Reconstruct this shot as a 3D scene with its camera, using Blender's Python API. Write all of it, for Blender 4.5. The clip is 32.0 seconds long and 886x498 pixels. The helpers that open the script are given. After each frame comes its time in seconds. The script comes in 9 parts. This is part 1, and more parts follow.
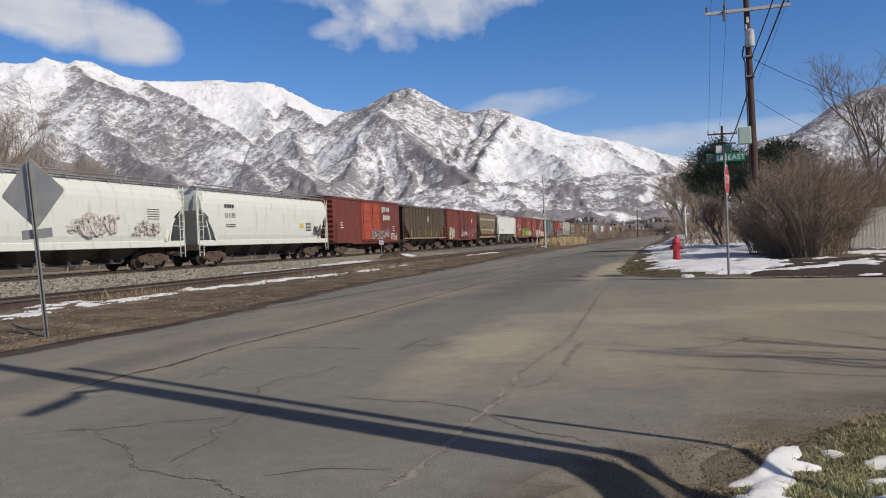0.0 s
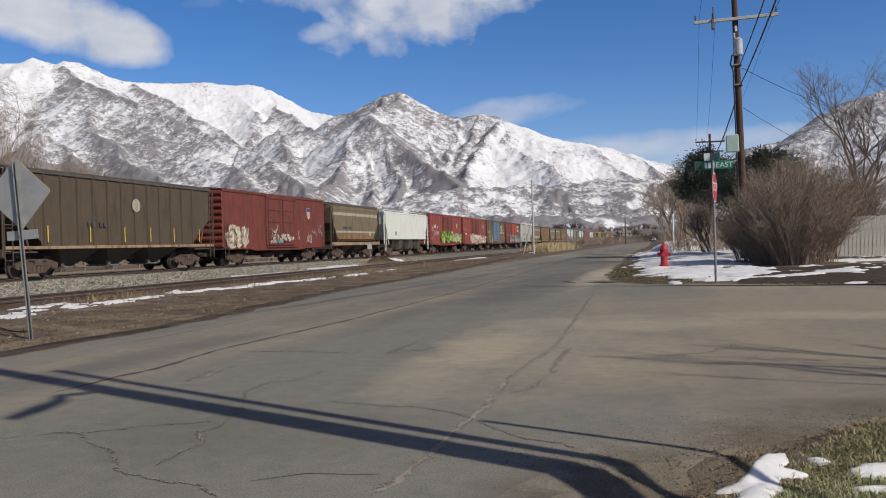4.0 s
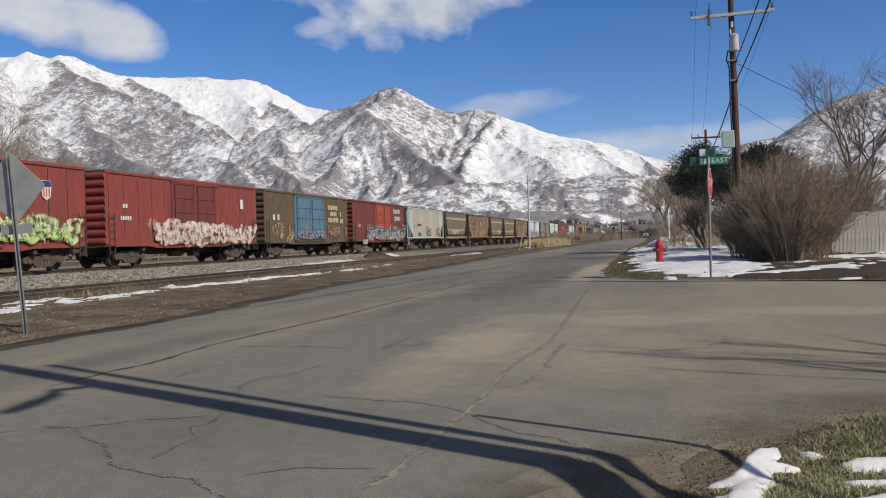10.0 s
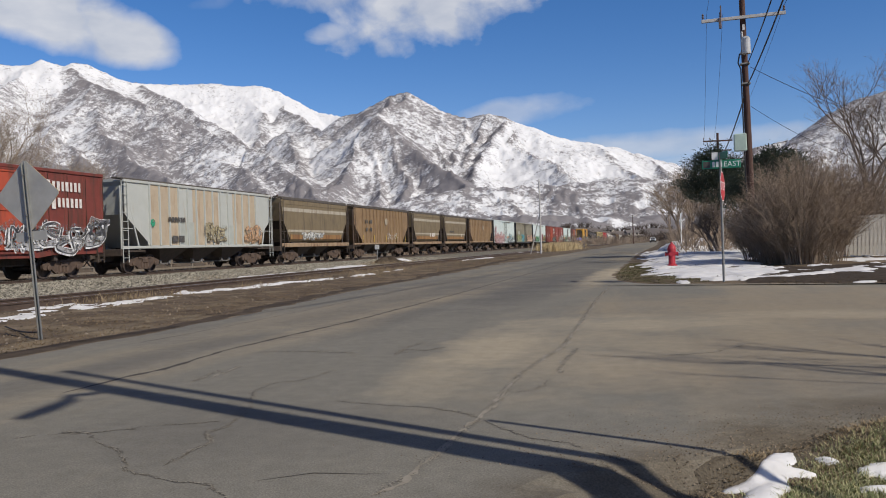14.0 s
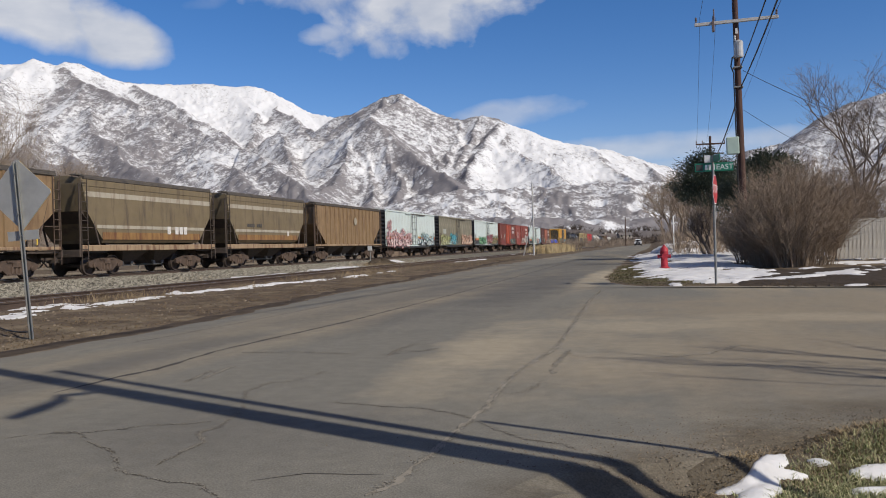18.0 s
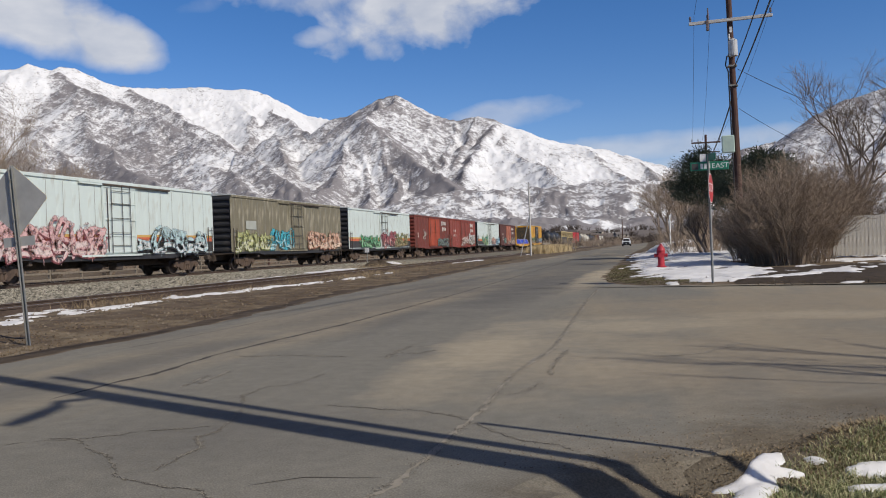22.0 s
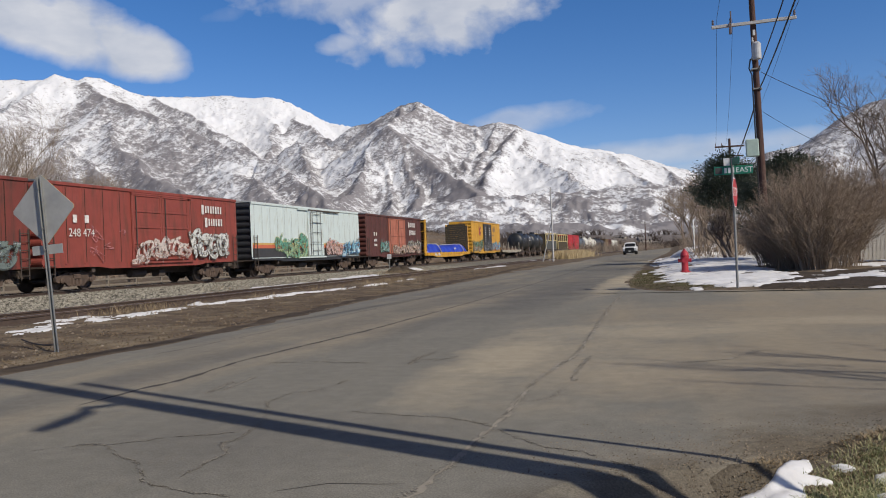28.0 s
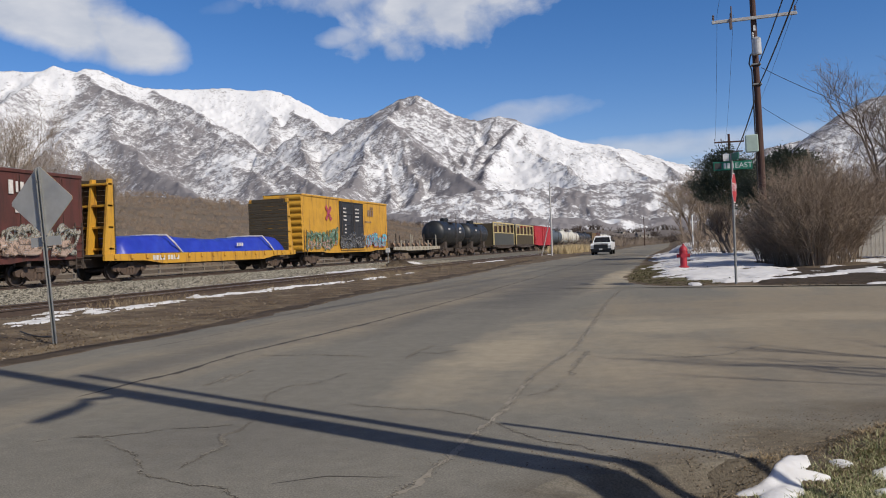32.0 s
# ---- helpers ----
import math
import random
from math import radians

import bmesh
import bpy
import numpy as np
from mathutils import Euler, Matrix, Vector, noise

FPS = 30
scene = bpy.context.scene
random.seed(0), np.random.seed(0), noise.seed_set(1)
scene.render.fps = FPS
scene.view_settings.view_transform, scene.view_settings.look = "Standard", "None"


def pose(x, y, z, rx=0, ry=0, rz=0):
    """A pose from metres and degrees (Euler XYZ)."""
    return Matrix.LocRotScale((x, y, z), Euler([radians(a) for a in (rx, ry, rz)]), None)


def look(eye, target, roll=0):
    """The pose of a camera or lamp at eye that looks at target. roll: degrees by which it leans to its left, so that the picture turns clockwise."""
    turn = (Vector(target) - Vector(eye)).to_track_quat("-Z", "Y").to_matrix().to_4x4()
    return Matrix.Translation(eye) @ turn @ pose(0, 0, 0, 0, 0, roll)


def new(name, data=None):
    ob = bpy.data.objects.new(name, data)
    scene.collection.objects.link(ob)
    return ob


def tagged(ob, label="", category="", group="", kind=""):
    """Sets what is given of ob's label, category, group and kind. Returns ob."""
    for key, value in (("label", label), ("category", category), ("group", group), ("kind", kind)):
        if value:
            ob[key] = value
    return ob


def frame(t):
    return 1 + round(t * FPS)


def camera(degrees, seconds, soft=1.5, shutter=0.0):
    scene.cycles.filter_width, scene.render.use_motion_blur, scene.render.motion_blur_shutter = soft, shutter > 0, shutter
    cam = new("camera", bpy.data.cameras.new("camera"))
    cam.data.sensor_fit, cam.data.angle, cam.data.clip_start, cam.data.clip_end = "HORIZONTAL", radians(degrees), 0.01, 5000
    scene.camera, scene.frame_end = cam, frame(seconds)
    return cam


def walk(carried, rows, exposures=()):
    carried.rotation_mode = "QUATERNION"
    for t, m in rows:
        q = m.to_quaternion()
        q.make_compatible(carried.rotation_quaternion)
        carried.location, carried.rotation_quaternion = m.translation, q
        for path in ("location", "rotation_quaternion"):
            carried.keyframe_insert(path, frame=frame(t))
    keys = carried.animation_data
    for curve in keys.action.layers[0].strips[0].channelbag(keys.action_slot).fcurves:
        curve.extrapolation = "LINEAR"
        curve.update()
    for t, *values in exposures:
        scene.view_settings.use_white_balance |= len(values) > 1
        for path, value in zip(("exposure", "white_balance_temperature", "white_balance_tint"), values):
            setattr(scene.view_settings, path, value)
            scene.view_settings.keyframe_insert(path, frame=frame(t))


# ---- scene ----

# ---------------------------------------------------------------- camera
cam = camera(57.13, 32.0, soft=1.0)
PATH = [
    (0, pose(0.014, -0.008, 1.107, 89.449, 2.194, 15.222)),
    (0.5, pose(0.012, -0.005, 1.106, 89.449, 2.192, 15.153)),
    (1, pose(0.008, -0.006, 1.105, 89.681, 2.233, 14.809)),
    (1.5, pose(0.008, -0.011, 1.103, 89.849, 2.226, 14.594)),
    (2, pose(0.006, -0.010, 1.104, 89.721, 2.116, 14.596)),
    (2.5, pose(0.001, -0.006, 1.104, 89.738, 2.005, 14.545)),
    (3, pose(0.002, -0.001, 1.102, 89.764, 1.807, 14.580)),
    (3.5, pose(0.004, 0.003, 1.104, 89.755, 1.708, 14.365)),
    (5.5, pose(0.014, -0.004, 1.108, 89.943, 1.750, 14.838)),
    (6, pose(0.016, -0.007, 1.109, 90.122, 1.791, 14.962)),
    (6.5, pose(0.014, -0.004, 1.108, 90.101, 1.915, 14.722)),
    (7, pose(0.015, -0.001, 1.104, 89.956, 1.956, 14.375)),
    (7.5, pose(0.015, -0.013, 1.108, 89.878, 1.814, 14.255)),
    (8, pose(0.004, -0.004, 1.106, 89.760, 1.635, 14.264)),
    (8.5, pose(0.000, -0.003, 1.100, 89.497, 1.408, 14.356)),
    (9, pose(0.001, -0.001, 1.100, 89.545, 1.318, 14.487)),
    (9.5, pose(0.010, -0.008, 1.103, 89.556, 1.346, 14.525)),
    (10, pose(0.016, 0.003, 1.103, 89.424, 1.607, 14.123)),
    (10.5, pose(0.019, 0.000, 1.104, 89.496, 1.777, 13.950)),
    (11, pose(0.022, -0.001, 1.106, 89.531, 1.868, 14.066)),
    (11.5, pose(0.019, 0.003, 1.107, 89.485, 1.997, 14.379)),
    (12, pose(0.019, 0.000, 1.105, 89.545, 1.976, 14.567)),
    (12.5, pose(0.017, -0.004, 1.105, 89.834, 2.030, 14.506)),
    (13, pose(0.017, -0.005, 1.107, 89.885, 1.988, 14.507)),
    (13.5, pose(0.015, 0.003, 1.104, 89.841, 2.015, 14.645)),
    (14, pose(0.012, -0.004, 1.105, 89.787, 1.852, 14.921)),
    (14.5, pose(0.016, -0.004, 1.104, 89.608, 1.651, 15.424)),
    (16.5, pose(0.011, -0.004, 1.105, 89.576, 1.686, 14.456)),
    (17, pose(0.014, -0.006, 1.105, 89.406, 1.609, 14.246)),
    (17.5, pose(0.010, -0.008, 1.102, 89.549, 1.600, 14.321)),
    (18, pose(0.005, -0.006, 1.100, 89.885, 1.590, 14.417)),
    (18.5, pose(0.004, -0.015, 1.103, 89.889, 1.615, 14.247)),
    (19, pose(0.000, -0.009, 1.102, 89.727, 1.552, 14.300)),
    (19.5, pose(0.006, -0.006, 1.102, 89.618, 1.474, 14.376)),
    (20, pose(0.007, -0.011, 1.104, 89.627, 1.461, 14.457)),
    (20.5, pose(0.014, -0.019, 1.103, 89.761, 1.782, 14.376)),
    (21, pose(0.012, -0.010, 1.106, 89.923, 2.009, 14.227)),
    (21.5, pose(0.014, -0.007, 1.108, 89.953, 2.202, 14.074)),
    (22, pose(0.017, -0.013, 1.108, 89.957, 2.183, 14.220)),
    (22.5, pose(0.017, -0.016, 1.108, 89.958, 2.049, 14.529)),
    (23, pose(0.006, -0.012, 1.106, 90.031, 1.974, 14.647)),
    (23.5, pose(0.007, -0.013, 1.109, 90.150, 1.972, 14.636)),
    (24, pose(0.007, -0.016, 1.105, 90.218, 1.933, 14.582)),
    (24.5, pose(0.006, -0.015, 1.105, 90.214, 1.837, 14.517)),
    (25, pose(0.006, -0.017, 1.108, 90.254, 1.782, 14.522)),
    (25.5, pose(0.006, -0.016, 1.107, 90.377, 1.890, 14.717)),
    (27.5, pose(0.016, -0.018, 1.111, 90.560, 2.442, 15.570)),
    (28, pose(0.016, -0.025, 1.112, 90.436, 2.438, 15.767)),
    (28.5, pose(0.013, -0.016, 1.107, 90.455, 2.374, 15.705)),
    (29, pose(0.013, -0.017, 1.108, 90.195, 2.202, 15.770)),
    (29.5, pose(0.002, -0.021, 1.105, 89.811, 2.035, 16.047)),
    (30, pose(-0.003, -0.020, 1.102, 89.661, 1.928, 16.211)),
    (30.5, pose(-0.007, -0.016, 1.102, 89.735, 1.695, 16.188)),
    (31, pose(0.003, -0.021, 1.105, 89.864, 1.796, 16.087)),
    (31.5, pose(0.008, -0.023, 1.105, 89.924, 2.037, 15.899)),
    (32, pose(0.011, -0.020, 1.109, 90.014, 2.137, 15.673)),
]
walk(cam, PATH, exposures=[(0.0, 0.0), (32.0, 0.0)])

# ---------------------------------------------------------------- light
SUN_DIR = Vector((0.917, -0.40, math.tan(radians(37)))).normalized()


def make_world():
    w = bpy.data.worlds.new("sky")
    scene.world = w
    w.use_nodes = True
    nt = w.node_tree
    nt.nodes.clear()
    N, Lk = nt.nodes.new, nt.links.new
    out = N("ShaderNodeOutputWorld")
    bg = N("ShaderNodeBackground")
    bg.inputs["Strength"].default_value = 0.088
    sky = N("ShaderNodeTexSky")
    sky.sky_type = "NISHITA"
    sky.sun_disc = False
    sky.sun_elevation = radians(37)
    sky.sun_rotation = math.atan2(SUN_DIR.x, SUN_DIR.y)
    sky.altitude = 1400
    sky.air_density = 1.0
    sky.dust_density = 0.5
    sky.ozone_density = 2.5
    tc = N("ShaderNodeTexCoord")
    # clouds: soft ellipses of direction, broken up by noise
    sep = N("ShaderNodeSeparateXYZ")
    Lk(tc.outputs["Generated"], sep.inputs[0])

    def math_node(op, a, b=None, c=None, clamp=False):
        m = N("ShaderNodeMath")
        m.operation = op
        m.use_clamp = clamp
        for k, val in enumerate((a, b, c)):
            if val is None:
                continue
            if isinstance(val, (int, float)):
                m.inputs[k].default_value = val
            else:
                Lk(val, m.inputs[k])
        return m.outputs[0]

    az = math_node("ARCTAN2", sep.outputs["X"], sep.outputs["Y"])
    el = math_node("ARCSINE", sep.outputs["Z"])
    comb = N("ShaderNodeCombineXYZ")
    Lk(az, comb.inputs[0])
    Lk(el, comb.inputs[1])
    n1 = N("ShaderNodeTexNoise")
    n1.inputs["Scale"].default_value = 9.0
    n1.inputs["Detail"].default_value = 8.0
    n1.inputs["Roughness"].default_value = 0.55
    n1.inputs["Distortion"].default_value = 0.6
    mp = N("ShaderNodeMapping")
    mp.inputs["Scale"].default_value = (1.0, 2.2, 1.0)
    Lk(comb.outputs[0], mp.inputs[0])
    Lk(mp.outputs[0], n1.inputs["Vector"])
    nz = math_node("SUBTRACT", n1.outputs["Fac"], 0.5)
    n3 = N("ShaderNodeTexNoise")
    n3.inputs["Scale"].default_value = 22.0
    n3.inputs["Detail"].default_value = 6.0
    Lk(comb.outputs[0], n3.inputs["Vector"])
    nz = math_node("MULTIPLY_ADD", math_node("SUBTRACT", n3.outputs["Fac"], 0.5), 1.1, nz)
    total = None
    # azimuth, elevation, half width, half height (degrees), density, raggedness, tilt
    for k, (a, e, wa, we, dens, rag, tilt) in enumerate((
        (-41.5, 15.6, 8.6, 2.35, 1.0, 1.0, -0.2), (-35.6, 13.95, 3.4, 1.95, 1.0, 0.9, -0.12), (-52.0, 17.0, 12.0, 3.4, 1.0, 1.2, 0.0),
        (-15.4, 16.2, 6.8, 2.6, 0.95, 2.6, 0.12), (-20.5, 18.5, 9.0, 2.2, 0.6, 2.8, 0.1),
        (-22.4, 14.8, 2.0, 0.7, 0.6, 2.2, 0.1),
        (-10.2, 9.0, 4.8, 1.0, 0.5, 2.0, 0.14), (0.0, 6.3, 13.0, 1.0, 0.6, 1.4, 0.02),
        (7.0, 4.0, 12.0, 2.0, 0.75, 1.0, 0.0), (-30.0, 16.6, 1.6, 0.5, 0.12, 2.2, 0.2),
        (17.0, 17.5, 3.0, 1.6, 0.6, 2.0, 0.0),
        (40.0, 22.0, 16.0, 5.0, 0.9, 2.0, 0.0), (-95.0, 18.0, 20.0, 5.0, 0.9, 2.0, 0.0),
        (150.0, 25.0, 22.0, 6.0, 0.9, 2.0, 0.0), (-75.0, 30.0, 14.0, 4.0, 0.8, 2.0, 0.0),
    )):
        da = math_node("SUBTRACT", az, radians(a))
        de0 = math_node("SUBTRACT", el, radians(e))
        de = math_node("MULTIPLY_ADD", da, -tilt, de0)
        qa = math_node("POWER", math_node("DIVIDE", da, radians(wa)), 2.0)
        qe = math_node("POWER", math_node("DIVIDE", de, radians(we)), 2.0)
        q = math_node("ADD", qa, qe)
        q = math_node("MULTIPLY_ADD", nz, -rag, q)
        body = math_node("MULTIPLY", math_node("SUBTRACT", 1.05 if k < 3 else 1.25, q), 1.5 if k < 3 else 0.85, clamp=True)
        body = math_node("MULTIPLY", body, dens)
        total = body if total is None else math_node("MAXIMUM", total, body)
    sm = total
    n2 = N("ShaderNodeTexNoise")
    n2.inputs["Scale"].default_value = 16.0
    n2.inputs["Detail"].default_value = 6.0
    Lk(mp.outputs[0], n2.inputs["Vector"])
    ramp = N("ShaderNodeValToRGB")
    ramp.color_ramp.elements[0].position = 0.3
    ramp.color_ramp.elements[0].color = (5.7, 6.1, 7.0, 1)
    ramp.color_ramp.elements[1].position = 0.7
    ramp.color_ramp.elements[1].color = (7.9, 8.0, 8.4, 1)
    Lk(n2.outputs["Fac"], ramp.inputs[0])
    mix = N("ShaderNodeMix")
    mix.data_type = "RGBA"
    Lk(math_node("MULTIPLY", sm, 0.92), mix.inputs[0])
    hs = N("ShaderNodeHueSaturation")
    # deep blue low down; greyed and dimmed overhead, out of view, to deepen shadows
    for sock, low, high in (("Saturation", 1.31, 0.55), ("Value", 1.08, 0.62)):
        mr = N("ShaderNodeMapRange")
        mr.interpolation_type = "SMOOTHSTEP"
        mr.inputs[1].default_value, mr.inputs[2].default_value = radians(25), radians(50)
        mr.inputs[3].default_value, mr.inputs[4].default_value = low, high
        Lk(el, mr.inputs[0])
        Lk(mr.outputs[0], hs.inputs[sock])
    Lk(sky.outputs[0], hs.inputs["Color"])
    tint = N("ShaderNodeMix")
    tint.data_type = "RGBA"
    tint.blend_type = "MULTIPLY"
    tint.inputs[0].default_value = 1.0
    tint.inputs[7].default_value = (1.14, 1.0, 1.13, 1)
    Lk(hs.outputs[0], tint.inputs[6])
    Lk(tint.outputs[2], mix.inputs[6])
    Lk(ramp.outputs[0], mix.inputs[7])
    Lk(mix.outputs[2], bg.inputs["Color"])
    Lk(bg.outputs[0], out.inputs["Surface"])


make_world()
sun_data = bpy.data.lights.new("sun", "SUN")
sun_data.energy = 3.9
sun_data.angle = radians(0.53)
sun_data.color = (1.0, 0.915, 0.79)
sun = new("sun", sun_data)
sun.matrix_world = look(SUN_DIR * 300, (0, 0, 0))

# ---------------------------------------------------------------- materials


def material(name, color, rough=0.7, metal=0.0, color2=None, scale=4.0, mix=0.5, detail=6.0,
             bump=0.0, bump_scale=40.0, stain=None, stain_scale=0.6, stain_amount=0.0,
             stretch=(1, 1, 1), random_object=0.0, coord="Object", rough_var=0.1, stain_stretch=(1, 1, 1)):
    """A surface with grain and broad stains, both at real size."""
    m = bpy.data.materials.new(name)
    m.use_nodes = True
    nt = m.node_tree
    N, Lk = nt.nodes.new, nt.links.new
    b = nt.nodes["Principled BSDF"]
    b.inputs["Roughness"].default_value = rough
    b.inputs["Metallic"].default_value = metal
    if rough >= 0.85:
        b.inputs["Specular IOR Level"].default_value = 0.12
    tc = N("ShaderNodeTexCoord")
    mp = N("ShaderNodeMapping")
    mp.inputs["Scale"].default_value = stretch
    if coord == "World":
        gm = N("ShaderNodeNewGeometry")
        Lk(gm.outputs["Position"], mp.inputs[0])
    else:
        Lk(tc.outputs[coord], mp.inputs[0])
    n = N("ShaderNodeTexNoise")
    n.inputs["Scale"].default_value = scale
    n.inputs["Detail"].default_value = detail
    n.inputs["Roughness"].default_value = 0.6
    Lk(mp.outputs[0], n.inputs["Vector"])
    c2 = color2 or tuple(c * 0.7 for c in color)
    mx = N("ShaderNodeMix")
    mx.data_type = "RGBA"
    mr = N("ShaderNodeMapRange")
    mr.inputs[1].default_value = 0.5 - 0.5 * mix * 0.5
    mr.inputs[2].default_value = 0.5 + 0.5 * mix * 0.5
    Lk(n.outputs["Fac"], mr.inputs[0])
    Lk(mr.outputs[0], mx.inputs[0])
    mx.inputs[6].default_value = (*color, 1)
    mx.inputs[7].default_value = (*c2, 1)
    col = mx.outputs[2]
    if stain:
        s = N("ShaderNodeTexNoise")
        s.inputs["Scale"].default_value = stain_scale
        s.inputs["Detail"].default_value = 8.0
        s.inputs["Roughness"].default_value = 0.65
        mp2 = N("ShaderNodeMapping")
        mp2.inputs["Scale"].default_value = stain_stretch
        mp2.inputs["Location"].default_value = (3.1, 7.7, 1.3)
        if coord == "World":
            Lk(gm.outputs["Position"], mp2.inputs[0])
        else:
            Lk(tc.outputs[coord], mp2.inputs[0])
        Lk(mp2.outputs[0], s.inputs["Vector"])
        r2 = N("ShaderNodeMapRange")
        r2.inputs[1].default_value = 0.62 - 0.25 * stain_amount
        r2.inputs[2].default_value = 0.78 - 0.25 * stain_amount
        Lk(s.outputs["Fac"], r2.inputs[0])
        mx2 = N("ShaderNodeMix")
        mx2.data_type = "RGBA"
        Lk(r2.outputs[0], mx2.inputs[0])
        Lk(col, mx2.inputs[6])
        mx2.inputs[7].default_value = (*stain, 1)
        col = mx2.outputs[2]
    if random_object:
        oi = N("ShaderNodeObjectInfo")
        hs = N("ShaderNodeHueSaturation")
        r3 = N("ShaderNodeMapRange")
        r3.inputs[3].default_value = 1 - random_object
        r3.inputs[4].default_value = 1 + random_object
        Lk(oi.outputs["Random"], r3.inputs[0])
        Lk(r3.outputs[0], hs.inputs["Value"])
        Lk(col, hs.inputs["Color"])
        col = hs.outputs[0]
    Lk(col, b.inputs["Base Color"])
    rr = N("ShaderNodeMapRange")
    rr.inputs[3].default_value = max(0.05, rough - rough_var)
    rr.inputs[4].default_value = min(1, rough + rough_var)
    Lk(n.outputs["Fac"], rr.inputs[0])
    Lk(rr.outputs[0], b.inputs["Roughness"])
    if bump:
        bn = N("ShaderNodeTexNoise")
        bn.inputs["Scale"].default_value = bump_scale
        bn.inputs["Detail"].default_value = 5.0
        if coord == "World":
            Lk(gm.outputs["Position"], bn.inputs["Vector"])
        else:
            Lk(tc.outputs[coord], bn.inputs["Vector"])
        bp = N("ShaderNodeBump")
        bp.inputs["Strength"].default_value = bump
        bp.inputs["Distance"].default_value = 0.02
        Lk(bn.outputs["Fac"], bp.inputs["Height"])
        Lk(bp.outputs[0], b.inputs["Normal"])
    return m


def paint(name, color, rust=(0.16, 0.07, 0.035), amount=0.5, rough=0.55, fade=0.82):
    """Weathered railcar paint: mottled fading, rust and soot that run down."""
    return material(name, color, rough, 0.0, tuple(c * fade for c in color), 1.6, 0.9,
                    bump=0.15, bump_scale=25, stain=rust, stain_scale=1.1, stain_amount=amount,
                    stain_stretch=(1, 2.2, 0.35))


M = {}
M["steel_dark"] = material("underframe_steel", (0.046, 0.037, 0.031), 0.75, 0.1, (0.095, 0.070, 0.054), 5, 0.8, bump=0.2)
M["truck_steel"] = material("truck_steel", (0.058, 0.040, 0.030), 0.8, 0.1, (0.125, 0.085, 0.062), 4, 0.8, bump=0.2)
M["wheel_steel"] = material("wheel_steel", (0.07, 0.055, 0.048), 0.6, 0.5, (0.13, 0.1, 0.085), 7, 0.8)
M["black_end"] = paint("black_end", (0.03, 0.031, 0.035), (0.07, 0.062, 0.055), 0.3)
M["outlet"] = material("worn_outlet_steel", (0.30, 0.29, 0.27), 0.55, 0.4, (0.09, 0.08, 0.07), 4, 0.9)
M["roof_grey"] = material("roof_galvanised", (0.34, 0.34, 0.34), 0.5, 0.3, (0.2, 0.19, 0.18), 3, 0.8, stain=(0.14, 0.08, 0.05), stain_amount=0.5)
M["roof_dark"] = material("roof_dark", (0.06, 0.055, 0.05), 0.7, 0.1, (0.12, 0.1, 0.08), 3, 0.8)
M["white_letter"] = material("white_lettering", (0.72, 0.7, 0.66), 0.7, 0, (0.5, 0.46, 0.42), 6, 0.7)
M["black_letter"] = material("black_lettering", (0.04, 0.04, 0.04), 0.7, 0, (0.1, 0.09, 0.08), 6, 0.7)
M["yellow_letter"] = material("yellow_lettering", (0.7, 0.52, 0.06), 0.6, 0, (0.6, 0.4, 0.05), 6, 0.7)

# ---------------------------------------------------------------- mesh tools


